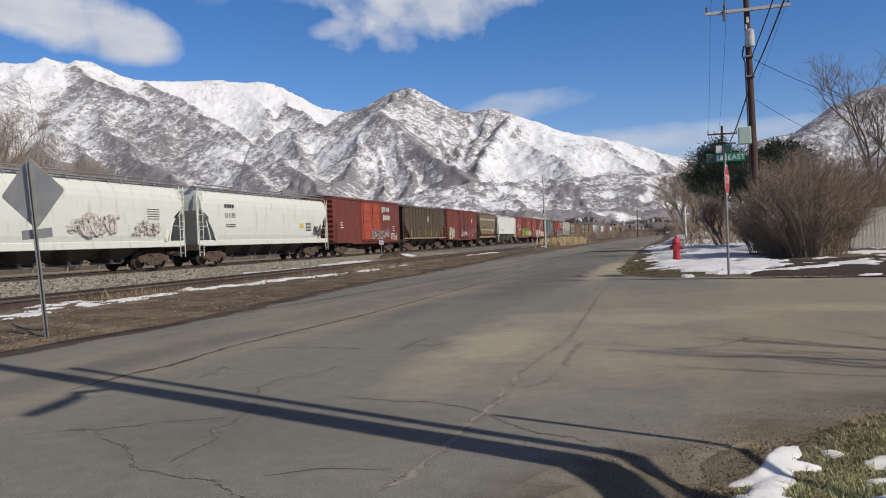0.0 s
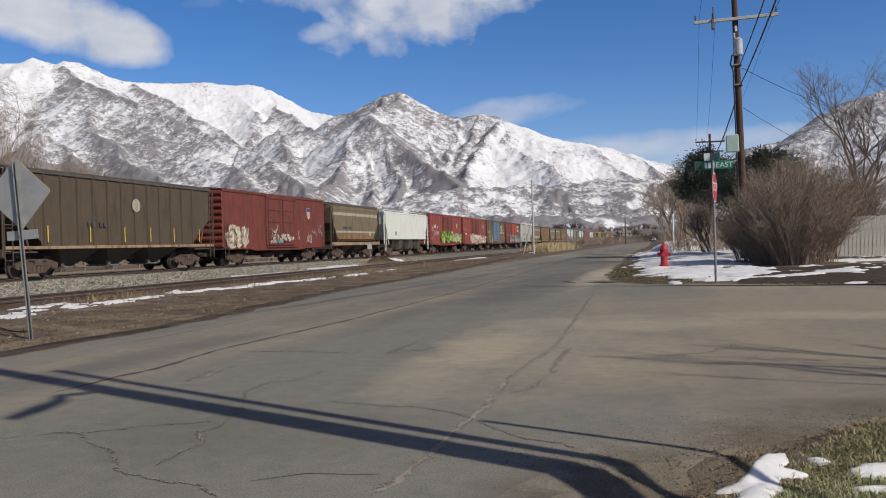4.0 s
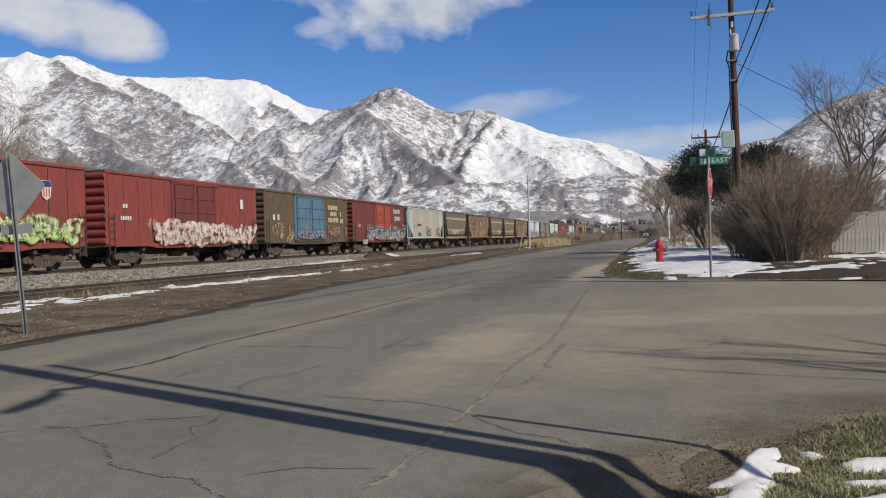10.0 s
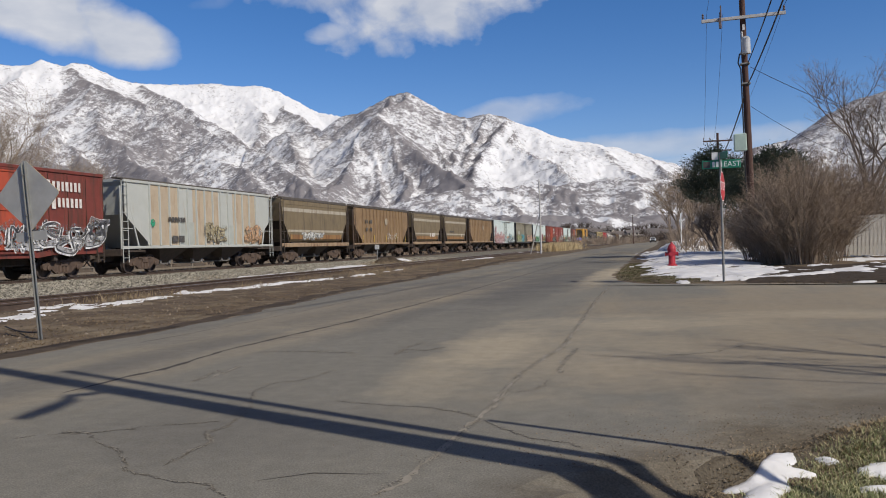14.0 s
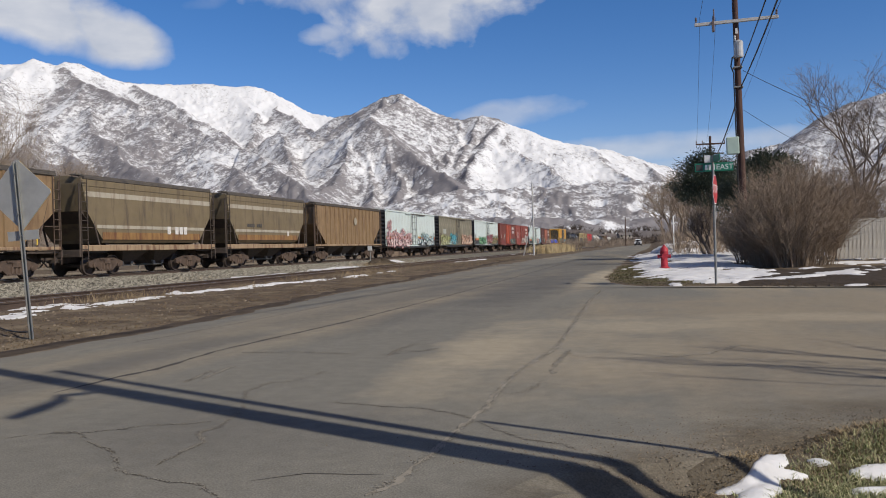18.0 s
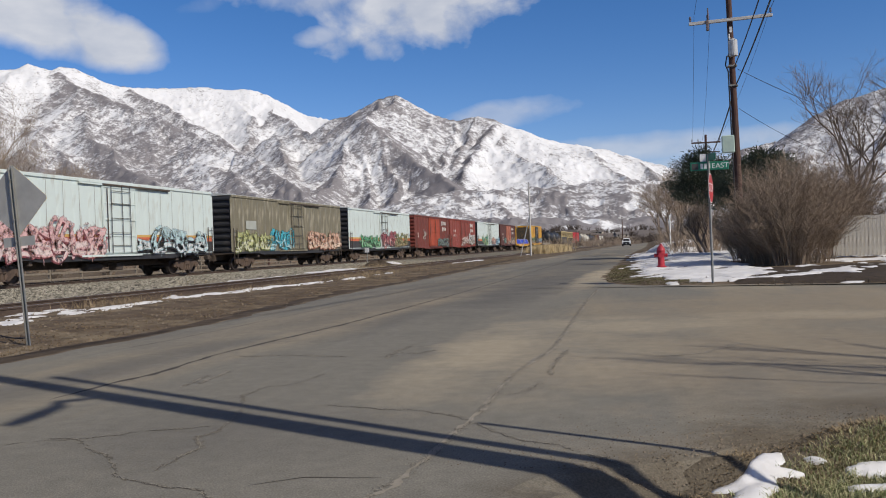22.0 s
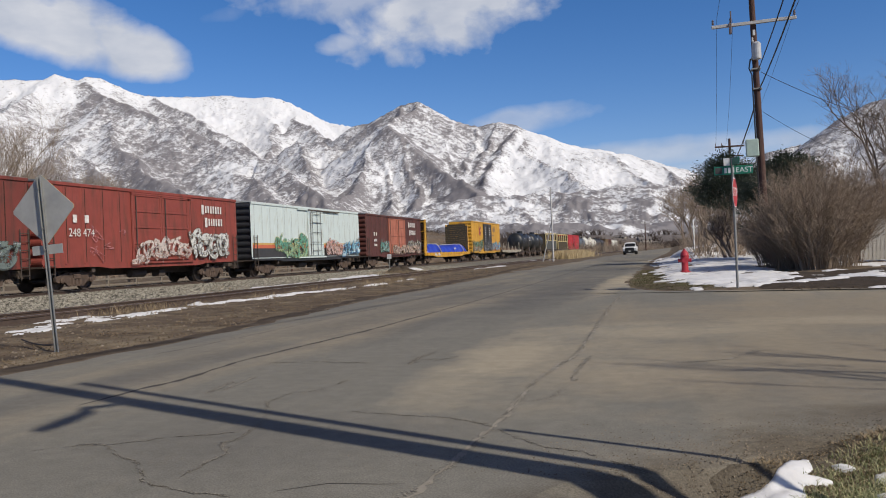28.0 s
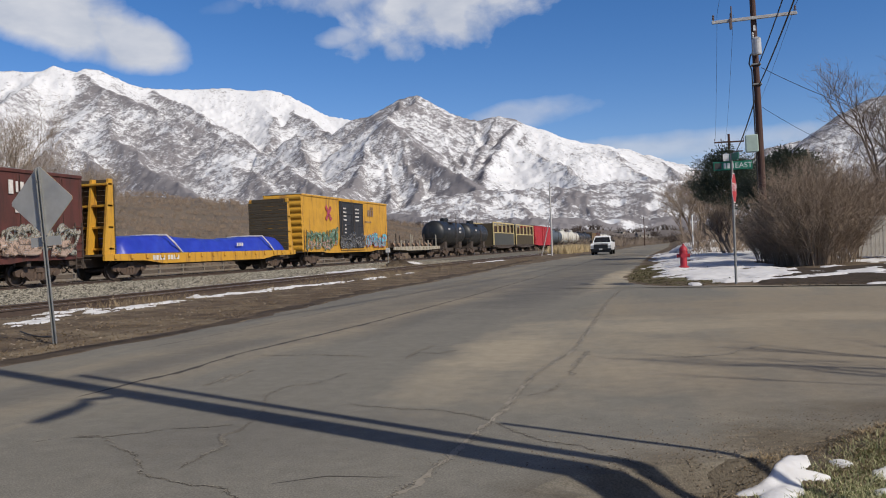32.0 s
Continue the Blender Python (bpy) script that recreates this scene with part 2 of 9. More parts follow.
class Mesh:
    """Collects vertices and faces of one part."""

    def __init__(self):
        self.v, self.f = [], []

    def add(self, verts, faces):
        o = len(self.v)
        self.v.extend(verts)
        self.f.extend([tuple(o + i for i in f) for f in faces])
        return self

    def box(self, x0, x1, y0, y1, z0, z1, c=0.0):
        """A box; c chamfers its edges."""
        if c <= 0:
            vs = [(x, y, z) for z in (z0, z1) for y in (y0, y1) for x in (x0, x1)]
            return self.add(vs, [(0, 2, 3, 1), (4, 5, 7, 6), (0, 1, 5, 4), (2, 6, 7, 3), (0, 4, 6, 2), (1, 3, 7, 5)])
        c = min(c, (x1 - x0) * 0.45, (y1 - y0) * 0.45, (z1 - z0) * 0.45)

        def ring(z, k):
            a, b, d, e = x0 + k, x1 - k, y0 + k, y1 - k
            return [(a + c, d, z), (b - c, d, z), (b, d + c, z), (b, e - c, z), (b - c, e, z), (a + c, e, z), (a, e - c, z), (a, d + c, z)]
        vs = ring(z0, c) + ring(z0 + c, 0) + ring(z1 - c, 0) + ring(z1, c)
        fs = [tuple(range(7, -1, -1)), tuple(range(24, 32))]
        for r in range(3):
            for i in range(8):
                j = (i + 1) % 8
                fs.append((r * 8 + i, r * 8 + j, r * 8 + 8 + j, r * 8 + 8 + i))
        return self.add(vs, fs)

    def prism(self, pts, axis, a, b):
        """A polygon extruded along an axis; pts are in the two other axes, in order."""
        def at(p, w):
            q = list(p)
            q.insert("xyz".index(axis), w)
            return tuple(q)
        n = len(pts)
        vs = [at(p, a) for p in pts] + [at(p, b) for p in pts]
        fs = [tuple(range(n)), tuple(range(2 * n - 1, n - 1, -1))]
        fs += [(i, i + n, (i + 1) % n + n, (i + 1) % n) for i in range(n)]
        return self.add(vs, fs)

    def tube(self, path, r, n=6, r1=None, cap=True):
        """A round bar along a path, tapering from r to r1."""
        path = [Vector(p) for p in path]
        r1 = r if r1 is None else r1
        vs, fs = [], []
        up = Vector((0, 0, 1))
        for i, p in enumerate(path):
            d = (path[min(i + 1, len(path) - 1)] - path[max(i - 1, 0)]).normalized()
            s = d.cross(up)
            if s.length < 0.05:
                s = d.cross(Vector((0, 1, 0)))
            s.normalize()
            u = s.cross(d)
            rad = r + (r1 - r) * i / max(1, len(path) - 1)
            for k in range(n):
                a = 2 * math.pi * k / n
                vs.append(tuple(p + s * (math.cos(a) * rad) + u * (math.sin(a) * rad)))
        for i in range(len(path) - 1):
            for k in range(n):
                j = (k + 1) % n
                fs.append((i * n + k, i * n + j, i * n + n + j, i * n + n + k))
        if cap:
            fs += [tuple(range(n - 1, -1, -1)), tuple(range(len(vs) - n, len(vs)))]
        return self.add(vs, fs)

    def lathe(self, prof, n=24, axis="z", centre=(0, 0, 0)):
        """A profile of (radius, height) turned round an axis."""
        vs, fs = [], []
        for r, h in prof:
            for k in range(n):
                a = 2 * math.pi * k / n
                c, s = r * math.cos(a), r * math.sin(a)
                p = {"z": (c, s, h), "y": (c, h, s), "x": (h, c, s)}[axis]
                vs.append(tuple(p[i] + centre[i] for i in range(3)))
        for i in range(len(prof) - 1):
            for k in range(n):
                j = (k + 1) % n
                fs.append((i * n + k, i * n + j, i * n + n + j, i * n + n + k))
        if prof[0][0] > 1e-4:
            fs.append(tuple(range(n - 1, -1, -1)))
        if prof[-1][0] > 1e-4:
            fs.append(tuple(range(len(vs) - n, len(vs))))
        return self.add(vs, fs)

    def hull(self, levels):
        """A body from levels (z, half width, y start, y end), closed at top and bottom."""
        vs, fs = [], []
        for z, w, a, b in levels:
            vs += [(-w, a, z), (w, a, z), (w, b, z), (-w, b, z)]
        for i in range(len(levels) - 1):
            for k in range(4):
                j = (k + 1) % 4
                fs.append((i * 4 + k, i * 4 + j, i * 4 + 4 + j, i * 4 + 4 + k))
        fs += [(3, 2, 1, 0), tuple(range(len(vs) - 4, len(vs)))]
        return self.add(vs, fs)

    def data(self, name, mat, smooth=False):
        me = bpy.data.meshes.new(name)
        me.from_pydata([tuple(p) for p in self.v], [], self.f)
        if mat:
            me.materials.append(mat)
        if smooth:
            me.polygons.foreach_set("use_smooth", [True] * len(me.polygons))
        me.update()
        return me


def fix_normals(me):
    bm = bmesh.new()
    bm.from_mesh(me)
    bmesh.ops.recalc_face_normals(bm, faces=bm.faces)
    bm.to_mesh(me)
    bm.free()


def part(name, mesh, mat, parent, label="", at=None, smooth=False):
    """Links a mesh as one object under a thing or a part."""
    me = mesh.data(name, mat, smooth) if isinstance(mesh, Mesh) else mesh
    if isinstance(mesh, Mesh) and len(me.polygons) < 4000:
        fix_normals(me)
    ob = new(name, me)
    ob.parent = parent
    if at is not None:
        ob.location = at
    if label:
        ob["label"] = label
    return ob


def thing(name, label, category, group="", kind="", at=(0, 0, 0), mesh=None, mat=None, smooth=False, rz=0.0):
    """A top-level thing: one mesh, or an empty at its base."""
    me = None
    if mesh is not None:
        me = mesh.data(name, mat, smooth)
        if len(me.polygons) < 4000:
            fix_normals(me)
    ob = new(name, me)
    ob.matrix_basis = pose(*at, 0, 0, rz)
    return tagged(ob, label, category, group, kind)


def hash2(ix, iy, seed):
    n = (ix * 374761393 + iy * 668265263 + seed * 974634777) & 0x7FFFFFFF
    n = ((n ^ (n >> 13)) * 1274126177) & 0x7FFFFFFF
    return ((n ^ (n >> 16)) & 0xFFFF) / 65535.0


def vnoise(x, y, seed=0):
    """Smooth value noise on arrays, 0 to 1."""
    x, y = np.asarray(x, float), np.asarray(y, float)
    ix, iy = np.floor(x).astype(np.int64), np.floor(y).astype(np.int64)
    fx, fy = x - ix, y - iy
    fx, fy = fx * fx * (3 - 2 * fx), fy * fy * (3 - 2 * fy)
    a, b = hash2(ix, iy, seed), hash2(ix + 1, iy, seed)
    c, d = hash2(ix, iy + 1, seed), hash2(ix + 1, iy + 1, seed)
    return (a + (b - a) * fx) * (1 - fy) + (c + (d - c) * fx) * fy


def fbm(x, y, octaves=5, seed=0, ridged=False):
    total, amp, norm = 0.0, 1.0, 0.0
    for o in range(octaves):
        n = vnoise(x * 2 ** o + 17.3 * o, y * 2 ** o - 9.1 * o, seed + o)
        if ridged:
            n = 1 - np.abs(2 * n - 1)
        total, norm, amp = total + amp * n, norm + amp, amp * 0.52
    return total / norm


# ---------------------------------------------------------------- ground, road, hills
TRACK_X, RAIL_Z = -26.3, 0.25      # the main track
SIDE_X = -14.4                     # the siding


def smooth(a, b, x):
    t = np.clip((np.asarray(x, float) - a) / (b - a), 0, 1)
    return t * t * (3 - 2 * t)


def road_left(y):
    return np.interp(y, [-60, 12, 19, 28, 47, 80, 130, 170, 220, 340, 700], [-7.3, -7.3, -8.0, -8.2, -9.2, -10.9, -11.7, -11.0, -9.0, -3.2, 14])


CORNER_Y = [2.5, 3.3, 3.7, 4.0, 4.4, 4.83, 5.1, 5.4, 5.9, 6.5, 7.0, 7.3]
CORNER_X = [-0.45, -0.12, 0.05, 0.22, 0.45, 0.75, 1.02, 1.4, 2.4, 4.2, 8.0, 60]


def road_right(y):
    return np.interp(y, [-60] + CORNER_Y + [20.2, 20.8, 21.6, 24.0, 28, 70, 110, 160, 220, 340, 700], [-0.9] + CORNER_X + [60, 0.0, -0.6, -1.3, -1.5, -1.75, -1.2, -0.3, 1.5, 6.0, 23])


def corner_dip(x, y):
    """The crumbled corner beside the standing place slopes down into a swale."""
    x, y = np.asarray(x, float), np.asarray(y, float)
    z = -0.12 * smooth(-0.35, 0.12, x - 2.3 * np.clip(y - 4.1, 0, 0.3)) * smooth(5.3, 4.4, y)
    return z - 0.13 * smooth(4.02, 3.78, y) * smooth(-0.52, -0.22, x)


def ground_height(x, y):
    x, y = np.asarray(x, float), np.asarray(y, float)
    n = fbm(x * 0.8, y * 0.8, 4, 3) - 0.5
    z = -0.03 + 0.0 * x
    left = smooth(-7.0, -9.5, x)
    z = z + left * (0.05 + 0.10 * n)
    # ballast shoulder of the main track
    z = z + smooth(-17.5, -24.4, x) * (1 - smooth(-28.2, -31.5, x)) * 0.07
    z = z - smooth(-29, -34, x) * 0.25
    # verge beside the standing place
    z = z + corner_dip(x, y)
    d = x - np.interp(y, [2] + CORNER_Y + [7.5], [-0.6] + CORNER_X + [90])
    verge = smooth(-0.25, 0.25, d)
    z = z + 0.012 * verge - 0.05 * verge * smooth(0.15, 0.55, d) + verge * 0.04 * n
    # raised corner lot across the side street
    lot = smooth(-1.2, 0.2, x) * smooth(20.6, 22.2, y + 0.28 * x)
    z = z + lot * (0.06 + 0.08 * n) + smooth(-0.3, 2.2, x) * (0.010 * np.clip(y - 40, 0, 45) + 0.004 * np.clip(y - 26, 0, 14))
    return z


def grid_mesh(xs, ys, height):
    X, Y = np.meshgrid(xs, ys)
    Z = height(X, Y)
    n, m = len(xs), len(ys)
    me = Mesh()
    me.v = list(zip(X.ravel().tolist(), Y.ravel().tolist(), Z.ravel().tolist()))
    me.f = [(j * n + i, j * n + i + 1, j * n + n + i + 1, j * n + n + i) for j in range(m - 1) for i in range(n - 1)]
    return me


def sym(lims, near, ratio, start):
    out, step = [start], near
    while out[-1] < lims:
        out.append(out[-1] + step)
        step *= ratio
    return out


def ground_material():
    """Bare earth with dead grass, gravel ballast by the track, dark soil on the lot."""
    m = material("earth", (0.165, 0.126, 0.088), 0.95, 0, (0.072, 0.055, 0.041), 1.4, 0.8, coord="World",
                 bump=0.5, bump_scale=30, stain=(0.225, 0.182, 0.125), stain_scale=0.9, stain_amount=0.5)
    nt = m.node_tree
    N, Lk = nt.nodes.new, nt.links.new
    b = nt.nodes["Principled BSDF"]
    gm = N("ShaderNodeNewGeometry")
    sp = N("ShaderNodeSeparateXYZ")
    Lk(gm.outputs["Position"], sp.inputs[0])
    vo = N("ShaderNodeTexVoronoi")
    vo.inputs["Scale"].default_value = 11.0
    Lk(gm.outputs["Position"], vo.inputs["Vector"])
    rp = N("ShaderNodeValToRGB")
    rp.color_ramp.elements[0].color = (0.06, 0.056, 0.047, 1)
    rp.color_ramp.elements[1].color = (0.29, 0.27, 0.22, 1)
    Lk(vo.outputs["Color"], rp.inputs[0])
    edge = N("ShaderNodeTexNoise")
    edge.inputs["Scale"].default_value = 0.7
    Lk(gm.outputs["Position"], edge.inputs["Vector"])
    wob = N("ShaderNodeMath")
    wob.operation = "MULTIPLY_ADD"
    wob.inputs[1].default_value = 2.4
    Lk(edge.outputs["Fac"], wob.inputs[0])
    Lk(sp.outputs["X"], wob.inputs[2])
    r1 = N("ShaderNodeMapRange")
    r1.inputs[1].default_value = -15.6
    r1.inputs[2].default_value = -16.2
    Lk(wob.outputs[0], r1.inputs[0])
    r2 = N("ShaderNodeMapRange")
    r2.inputs[1].default_value = -32.0
    r2.inputs[2].default_value = -29.0
    Lk(wob.outputs[0], r2.inputs[0])
    mu = N("ShaderNodeMath")
    mu.operation = "MULTIPLY"
    Lk(r1.outputs[0], mu.inputs[0])
    Lk(r2.outputs[0], mu.inputs[1])
    mx = N("ShaderNodeMix")
    mx.data_type = "RGBA"
    old = b.inputs["Base Color"].links[0].from_socket
    Lk(mu.outputs[0], mx.inputs[0])
    Lk(old, mx.inputs[6])
    Lk(rp.outputs[0], mx.inputs[7])
    Lk(mx.outputs[2], b.inputs["Base Color"])
    return m


M["earth"] = ground_material()
xs = sorted(set([round(v, 3) for v in np.arange(-34, -8, 0.5)] + [round(v, 3) for v in np.arange(-8, 12.01, 0.25)] + [round(v, 3) for v in np.arange(-1, 2, 0.1)] + [-x for x in sym(4800, 1.0, 1.28, 34)] + sym(4800, 1.0, 1.28, 12)))
ys = sorted(set([round(v, 3) for v in np.arange(-4, 8, 0.2)] + [round(v, 3) for v in np.arange(3, 6, 0.1)] + [round(v, 3) for v in np.arange(8, 60.01, 0.5)] + [-y for y in sym(4800, 1.5, 1.3, 4)] + sym(4800, 1.0, 1.1, 60)))
ground = thing("ground", "bare brown earth with dead grass and track gravel", "ground", kind="structure",
               mesh=grid_mesh(xs, ys, ground_height), mat=M["earth"], smooth=True)


def asphalt_material():
    m = material("asphalt", (0.214, 0.203, 0.172), 0.9, 0, (0.178, 0.170, 0.147), 0.8, 1.0, coord="World",
                 bump=0.22, bump_scale=110, stain=(0.285, 0.248, 0.185), stain_scale=0.22, stain_amount=0.5,
                 stretch=(1, 0.5, 1), stain_stretch=(1.6, 0.3, 1))
    nt = m.node_tree
    N, Lk = nt.nodes.new, nt.links.new
    b = nt.nodes["Principled BSDF"]
    gm = N("ShaderNodeNewGeometry")
    fine = N("ShaderNodeTexNoise")
    fine.inputs["Scale"].default_value = 90.0
    fine.inputs["Detail"].default_value = 3.0
    Lk(gm.outputs["Position"], fine.inputs["Vector"])
    mr = N("ShaderNodeMapRange")
    mr.inputs[1].default_value = 0.3
    mr.inputs[2].default_value = 0.7
    mr.inputs[3].default_value = 0.76
    mr.inputs[4].default_value = 1.24
    Lk(fine.outputs["Fac"], mr.inputs[0])
    mott = N("ShaderNodeTexNoise")
    mott.inputs["Scale"].default_value = 7.0
    mott.inputs["Detail"].default_value = 8.0
    mott.inputs["Roughness"].default_value = 0.7
    Lk(gm.outputs["Position"], mott.inputs["Vector"])
    mr2 = N("ShaderNodeMapRange")
    mr2.inputs[1].default_value = 0.3
    mr2.inputs[2].default_value = 0.7
    mr2.inputs[3].default_value = 0.88
    mr2.inputs[4].default_value = 1.14
    Lk(mott.outputs["Fac"], mr2.inputs[0])
    grain = N("ShaderNodeMath")
    grain.operation = "MULTIPLY"
    Lk(mr.outputs[0], grain.inputs[0])
    Lk(mr2.outputs[0], grain.inputs[1])
    # sandy film carried on by wheels, where the side street joins
    sp = N("ShaderNodeSeparateXYZ")
    Lk(gm.outputs["Position"], sp.inputs[0])

    def node(op, a, b2=None, c=None, clamp=False):
        q = N("ShaderNodeMath")
        q.operation = op
        q.use_clamp = clamp
        for k, val in enumerate((a, b2, c)):
            if val is None:
                continue
            if isinstance(val, (int, float)):
                q.inputs[k].default_value = val
            else:
                Lk(val, q.inputs[k])
        return q.outputs[0]
    wob = N("ShaderNodeTexNoise")
    wob.inputs["Scale"].default_value = 0.8
    wob.inputs["Detail"].default_value = 9.0
    wob.inputs["Roughness"].default_value = 0.68
    Lk(gm.outputs["Position"], wob.inputs["Vector"])
    w2 = node("MULTIPLY", node("SUBTRACT", wob.outputs["Fac"], 0.5), 2.8)
    col = b.inputs["Base Color"].links[0].from_socket
    # (centre, radii, strength), in one colour each: worn dark lanes, brown dust, pale sand
    for tone, spots in (
        ((0.115, 0.110, 0.104), ((-3.2, 24.0, 1.7, 13.0, 0.75), (-5.6, 20.0, 1.9, 14.0, 0.55), (-3.6, 46.0, 2.6, 22.0, 0.5), (0.6, 6.6, 1.9, 1.2, 0.3), (-2.4, 4.6, 1.3, 1.0, 0.3), (-5.4, 8.0, 0.5, 5.0, 0.5), (-4.0, 14.0, 0.6, 6.0, 0.5), (6.5, 9.0, 3.5, 2.2, 0.15))),
        ((0.27, 0.228, 0.167), ((2.6, 13.5, 4.6, 4.5, 0.8), (8.0, 16.0, 7.0, 3.0, 0.6), (1.4, 8.2, 3.4, 3.0, 0.7), (0.4, 4.3, 1.2, 0.7, 0.35))),
        ((0.118, 0.100, 0.075), ((0.1, 3.9, 0.75, 0.65, 0.95), (0.75, 4.75, 0.75, 0.6, 0.95), (1.7, 5.5, 1.3, 0.55, 0.9), (3.6, 6.2, 2.2, 0.5, 0.8), (-0.3, 3.3, 0.7, 0.7, 0.9))),
        ((0.375, 0.325, 0.24), ((-1.75, 8.6, 0.7, 3.4, 0.8), (-0.9, 8.2, 1.6, 3.0, 0.42), (-0.4, 11.2, 2.0, 1.3, 0.6), (-1.75, 27.0, 0.55, 9.0, 0.9), (-6.2, 16.0, 0.5, 9.0, 0.22), (3.0, 12.2, 3.0, 0.8, 0.55))),
    ):
        total = None
        for cx, cy, rx, ry, dens in spots:
            qx = node("POWER", node("DIVIDE", node("SUBTRACT", sp.outputs["X"], cx), rx), 2.0)
            qy = node("POWER", node("DIVIDE", node("SUBTRACT", sp.outputs["Y"], cy), ry), 2.0)
            q = node("ADD", node("ADD", qx, qy), w2)
            q = node("MULTIPLY", node("SUBTRACT", 1.0, q, clamp=True), dens)
            total = q if total is None else node("MAXIMUM", total, q)
        mx = N("ShaderNodeMix")
        mx.data_type = "RGBA"
        Lk(total, mx.inputs[0])
        Lk(col, mx.inputs[6])
        mx.inputs[7].default_value = (*tone, 1)
        col = mx.outputs[2]
    hs = N("ShaderNodeHueSaturation")
    Lk(grain.outputs[0], hs.inputs["Value"])
    Lk(col, hs.inputs["Color"])
    Lk(hs.outputs[0], b.inputs["Base Color"])
    return m


M["asphalt"] = asphalt_material()


def road_mesh():
    """The street and its side street as one slab, with a crumbled edge."""
    me = Mesh()
    ys = sorted(set([round(v, 2) for v in np.arange(-30, 60, 0.2)] + [round(v, 2) for v in np.arange(2.5, 6.5, 0.1)] + [60 + 4 * k for k in range(1, 161)]))
    rows = []
    for y in ys:
        a, b = float(road_left(y)), float(road_right(y))
        n1 = float(fbm(np.array([y * 1.1]), np.array([4.0]), 4, 11)[0]) - 0.5
        n2 = float(fbm(np.array([y * 1.3]), np.array([9.0]), 4, 12)[0]) - 0.5
        rows.append((a + 0.45 * n1, b + 0.4 * n2, y))
    for a, b, y in rows:
        b = min(b, 60)
        # skirt, rolled edge, flat crown, rolled edge, skirt
        cols = [(a - 0.06, -0.2), (a, -0.045), (a + 0.25, -0.006), (a + 0.6, 0.0), ((a + b) / 2, 0.0), (b - 0.85, 0.0), (b - 0.65, 0.0), (b - 0.45, 0.0), (b - 0.3, -0.002), (b - 0.15, -0.006), (b, -0.03), (b + 0.1, -0.2)]
        for x, z in cols:
            yy = y
            if b > 2:     # the side street leaves at a slant
                yy = y - 0.27 * max(0, x - 0.5) * smooth(7.5, 20.2, y)
            if y < 6.5 and x > -2:
                z += float(corner_dip(x, yy))
            me.v.append((x, float(yy), z))
    n = 12
    for j in range(len(rows) - 1):
        for i in range(n - 1):
            me.f.append((j * n + i, j * n + i + 1, j * n + n + i + 1, j * n + n + i))
    return me


road = thing("road", "worn grey asphalt street with sandy patches and cracks", "road", kind="structure", mesh=road_mesh(), mat=M["asphalt"])

M["corner_dirt"] = material("corner_dirt", (0.135, 0.115, 0.086), 0.95, 0, (0.085, 0.071, 0.053), 14, 0.9, bump=0.7, bump_scale=60, coord="World", stain=(0.19, 0.16, 0.12), stain_scale=6.0, stain_amount=0.3)
M["edge_soil"] = material("damp_edge_soil", (0.10, 0.078, 0.058), 0.95, 0, (0.045, 0.035, 0.027), 3, 0.9, bump=0.6, bump_scale=25, coord="World")


def edge_soil_mesh():
    """Damp dark soil washed against the left edge of the street."""
    me = Mesh()
    yy = np.arange(5.0, 62.0, 0.2)
    a = road_left(yy) + 0.45 * (fbm(yy * 1.1, 4.0 + 0 * yy, 4, 11) - 0.5)
    out = 0.25 + 0.9 * np.clip(fbm(yy * 0.7, 2.0 + 0 * yy, 4, 51) - 0.28, 0, 1)
    for x0, w, y in zip(a.tolist(), out.tolist(), yy.tolist()):
        for t, up in ((0.0, 0.0), (0.3, 0.014), (0.7, 0.012), (1.0, -0.02)):
            x = x0 + 0.03 - (w + 0.03) * t
            me.v.append((x, y, float(ground_height(np.array([x]), np.array([y]))[0]) + up))
    me.f = [(4 * j + i, 4 * j + i + 1, 4 * j + 5 + i, 4 * j + 4 + i) for j in range(len(yy) - 1) for i in range(3)]
    return me


def corner_soil_mesh():
    """Dirt and crumbs along the broken corner of the street."""
    me = Mesh()
    yy = np.arange(3.2, 6.3, 0.06)
    for k, y in enumerate(yy.tolist()):
        e = float(road_right(y)) + 0.4 * (float(fbm(np.array([y * 1.3]), np.array([9.0]), 4, 12)[0]) - 0.5)
        inner = 0.02 + 0.35 * max(0.0, float(fbm(np.array([y * 3.7]), np.array([1.0]), 5, 61)[0]) - 0.36)
        for t, up in ((-1.0, -0.012), (-0.6, 0.006), (-0.2, 0.012), (0.0, 0.014), (0.15, 0.012), (0.3, -0.02)):
            d = inner * t if t < 0 else t
            x = e + d
            road_z = float(corner_dip(x, y)) - 0.03 * float(smooth(-0.15, 0.02, d))
            z = road_z if d <= 0 else max(float(ground_height(np.array([x]), np.array([y]))[0]), road_z - 0.05 - d)
            me.v.append((x, y, z + up))
    me.f = [(6 * j + i, 6 * j + i + 1, 6 * j + 7 + i, 6 * j + 6 + i) for j in range(len(yy) - 1) for i in range(5)]
    return me


thing("corner_soil", "dark dirt and crumbs along the street corner", "soil", kind="structure", mesh=corner_soil_mesh(), mat=M["corner_dirt"], smooth=True)
thing("road_shoulder", "damp dark soil along the crumbling street edge", "soil", kind="structure", mesh=edge_soil_mesh(), mat=M["edge_soil"], smooth=True)

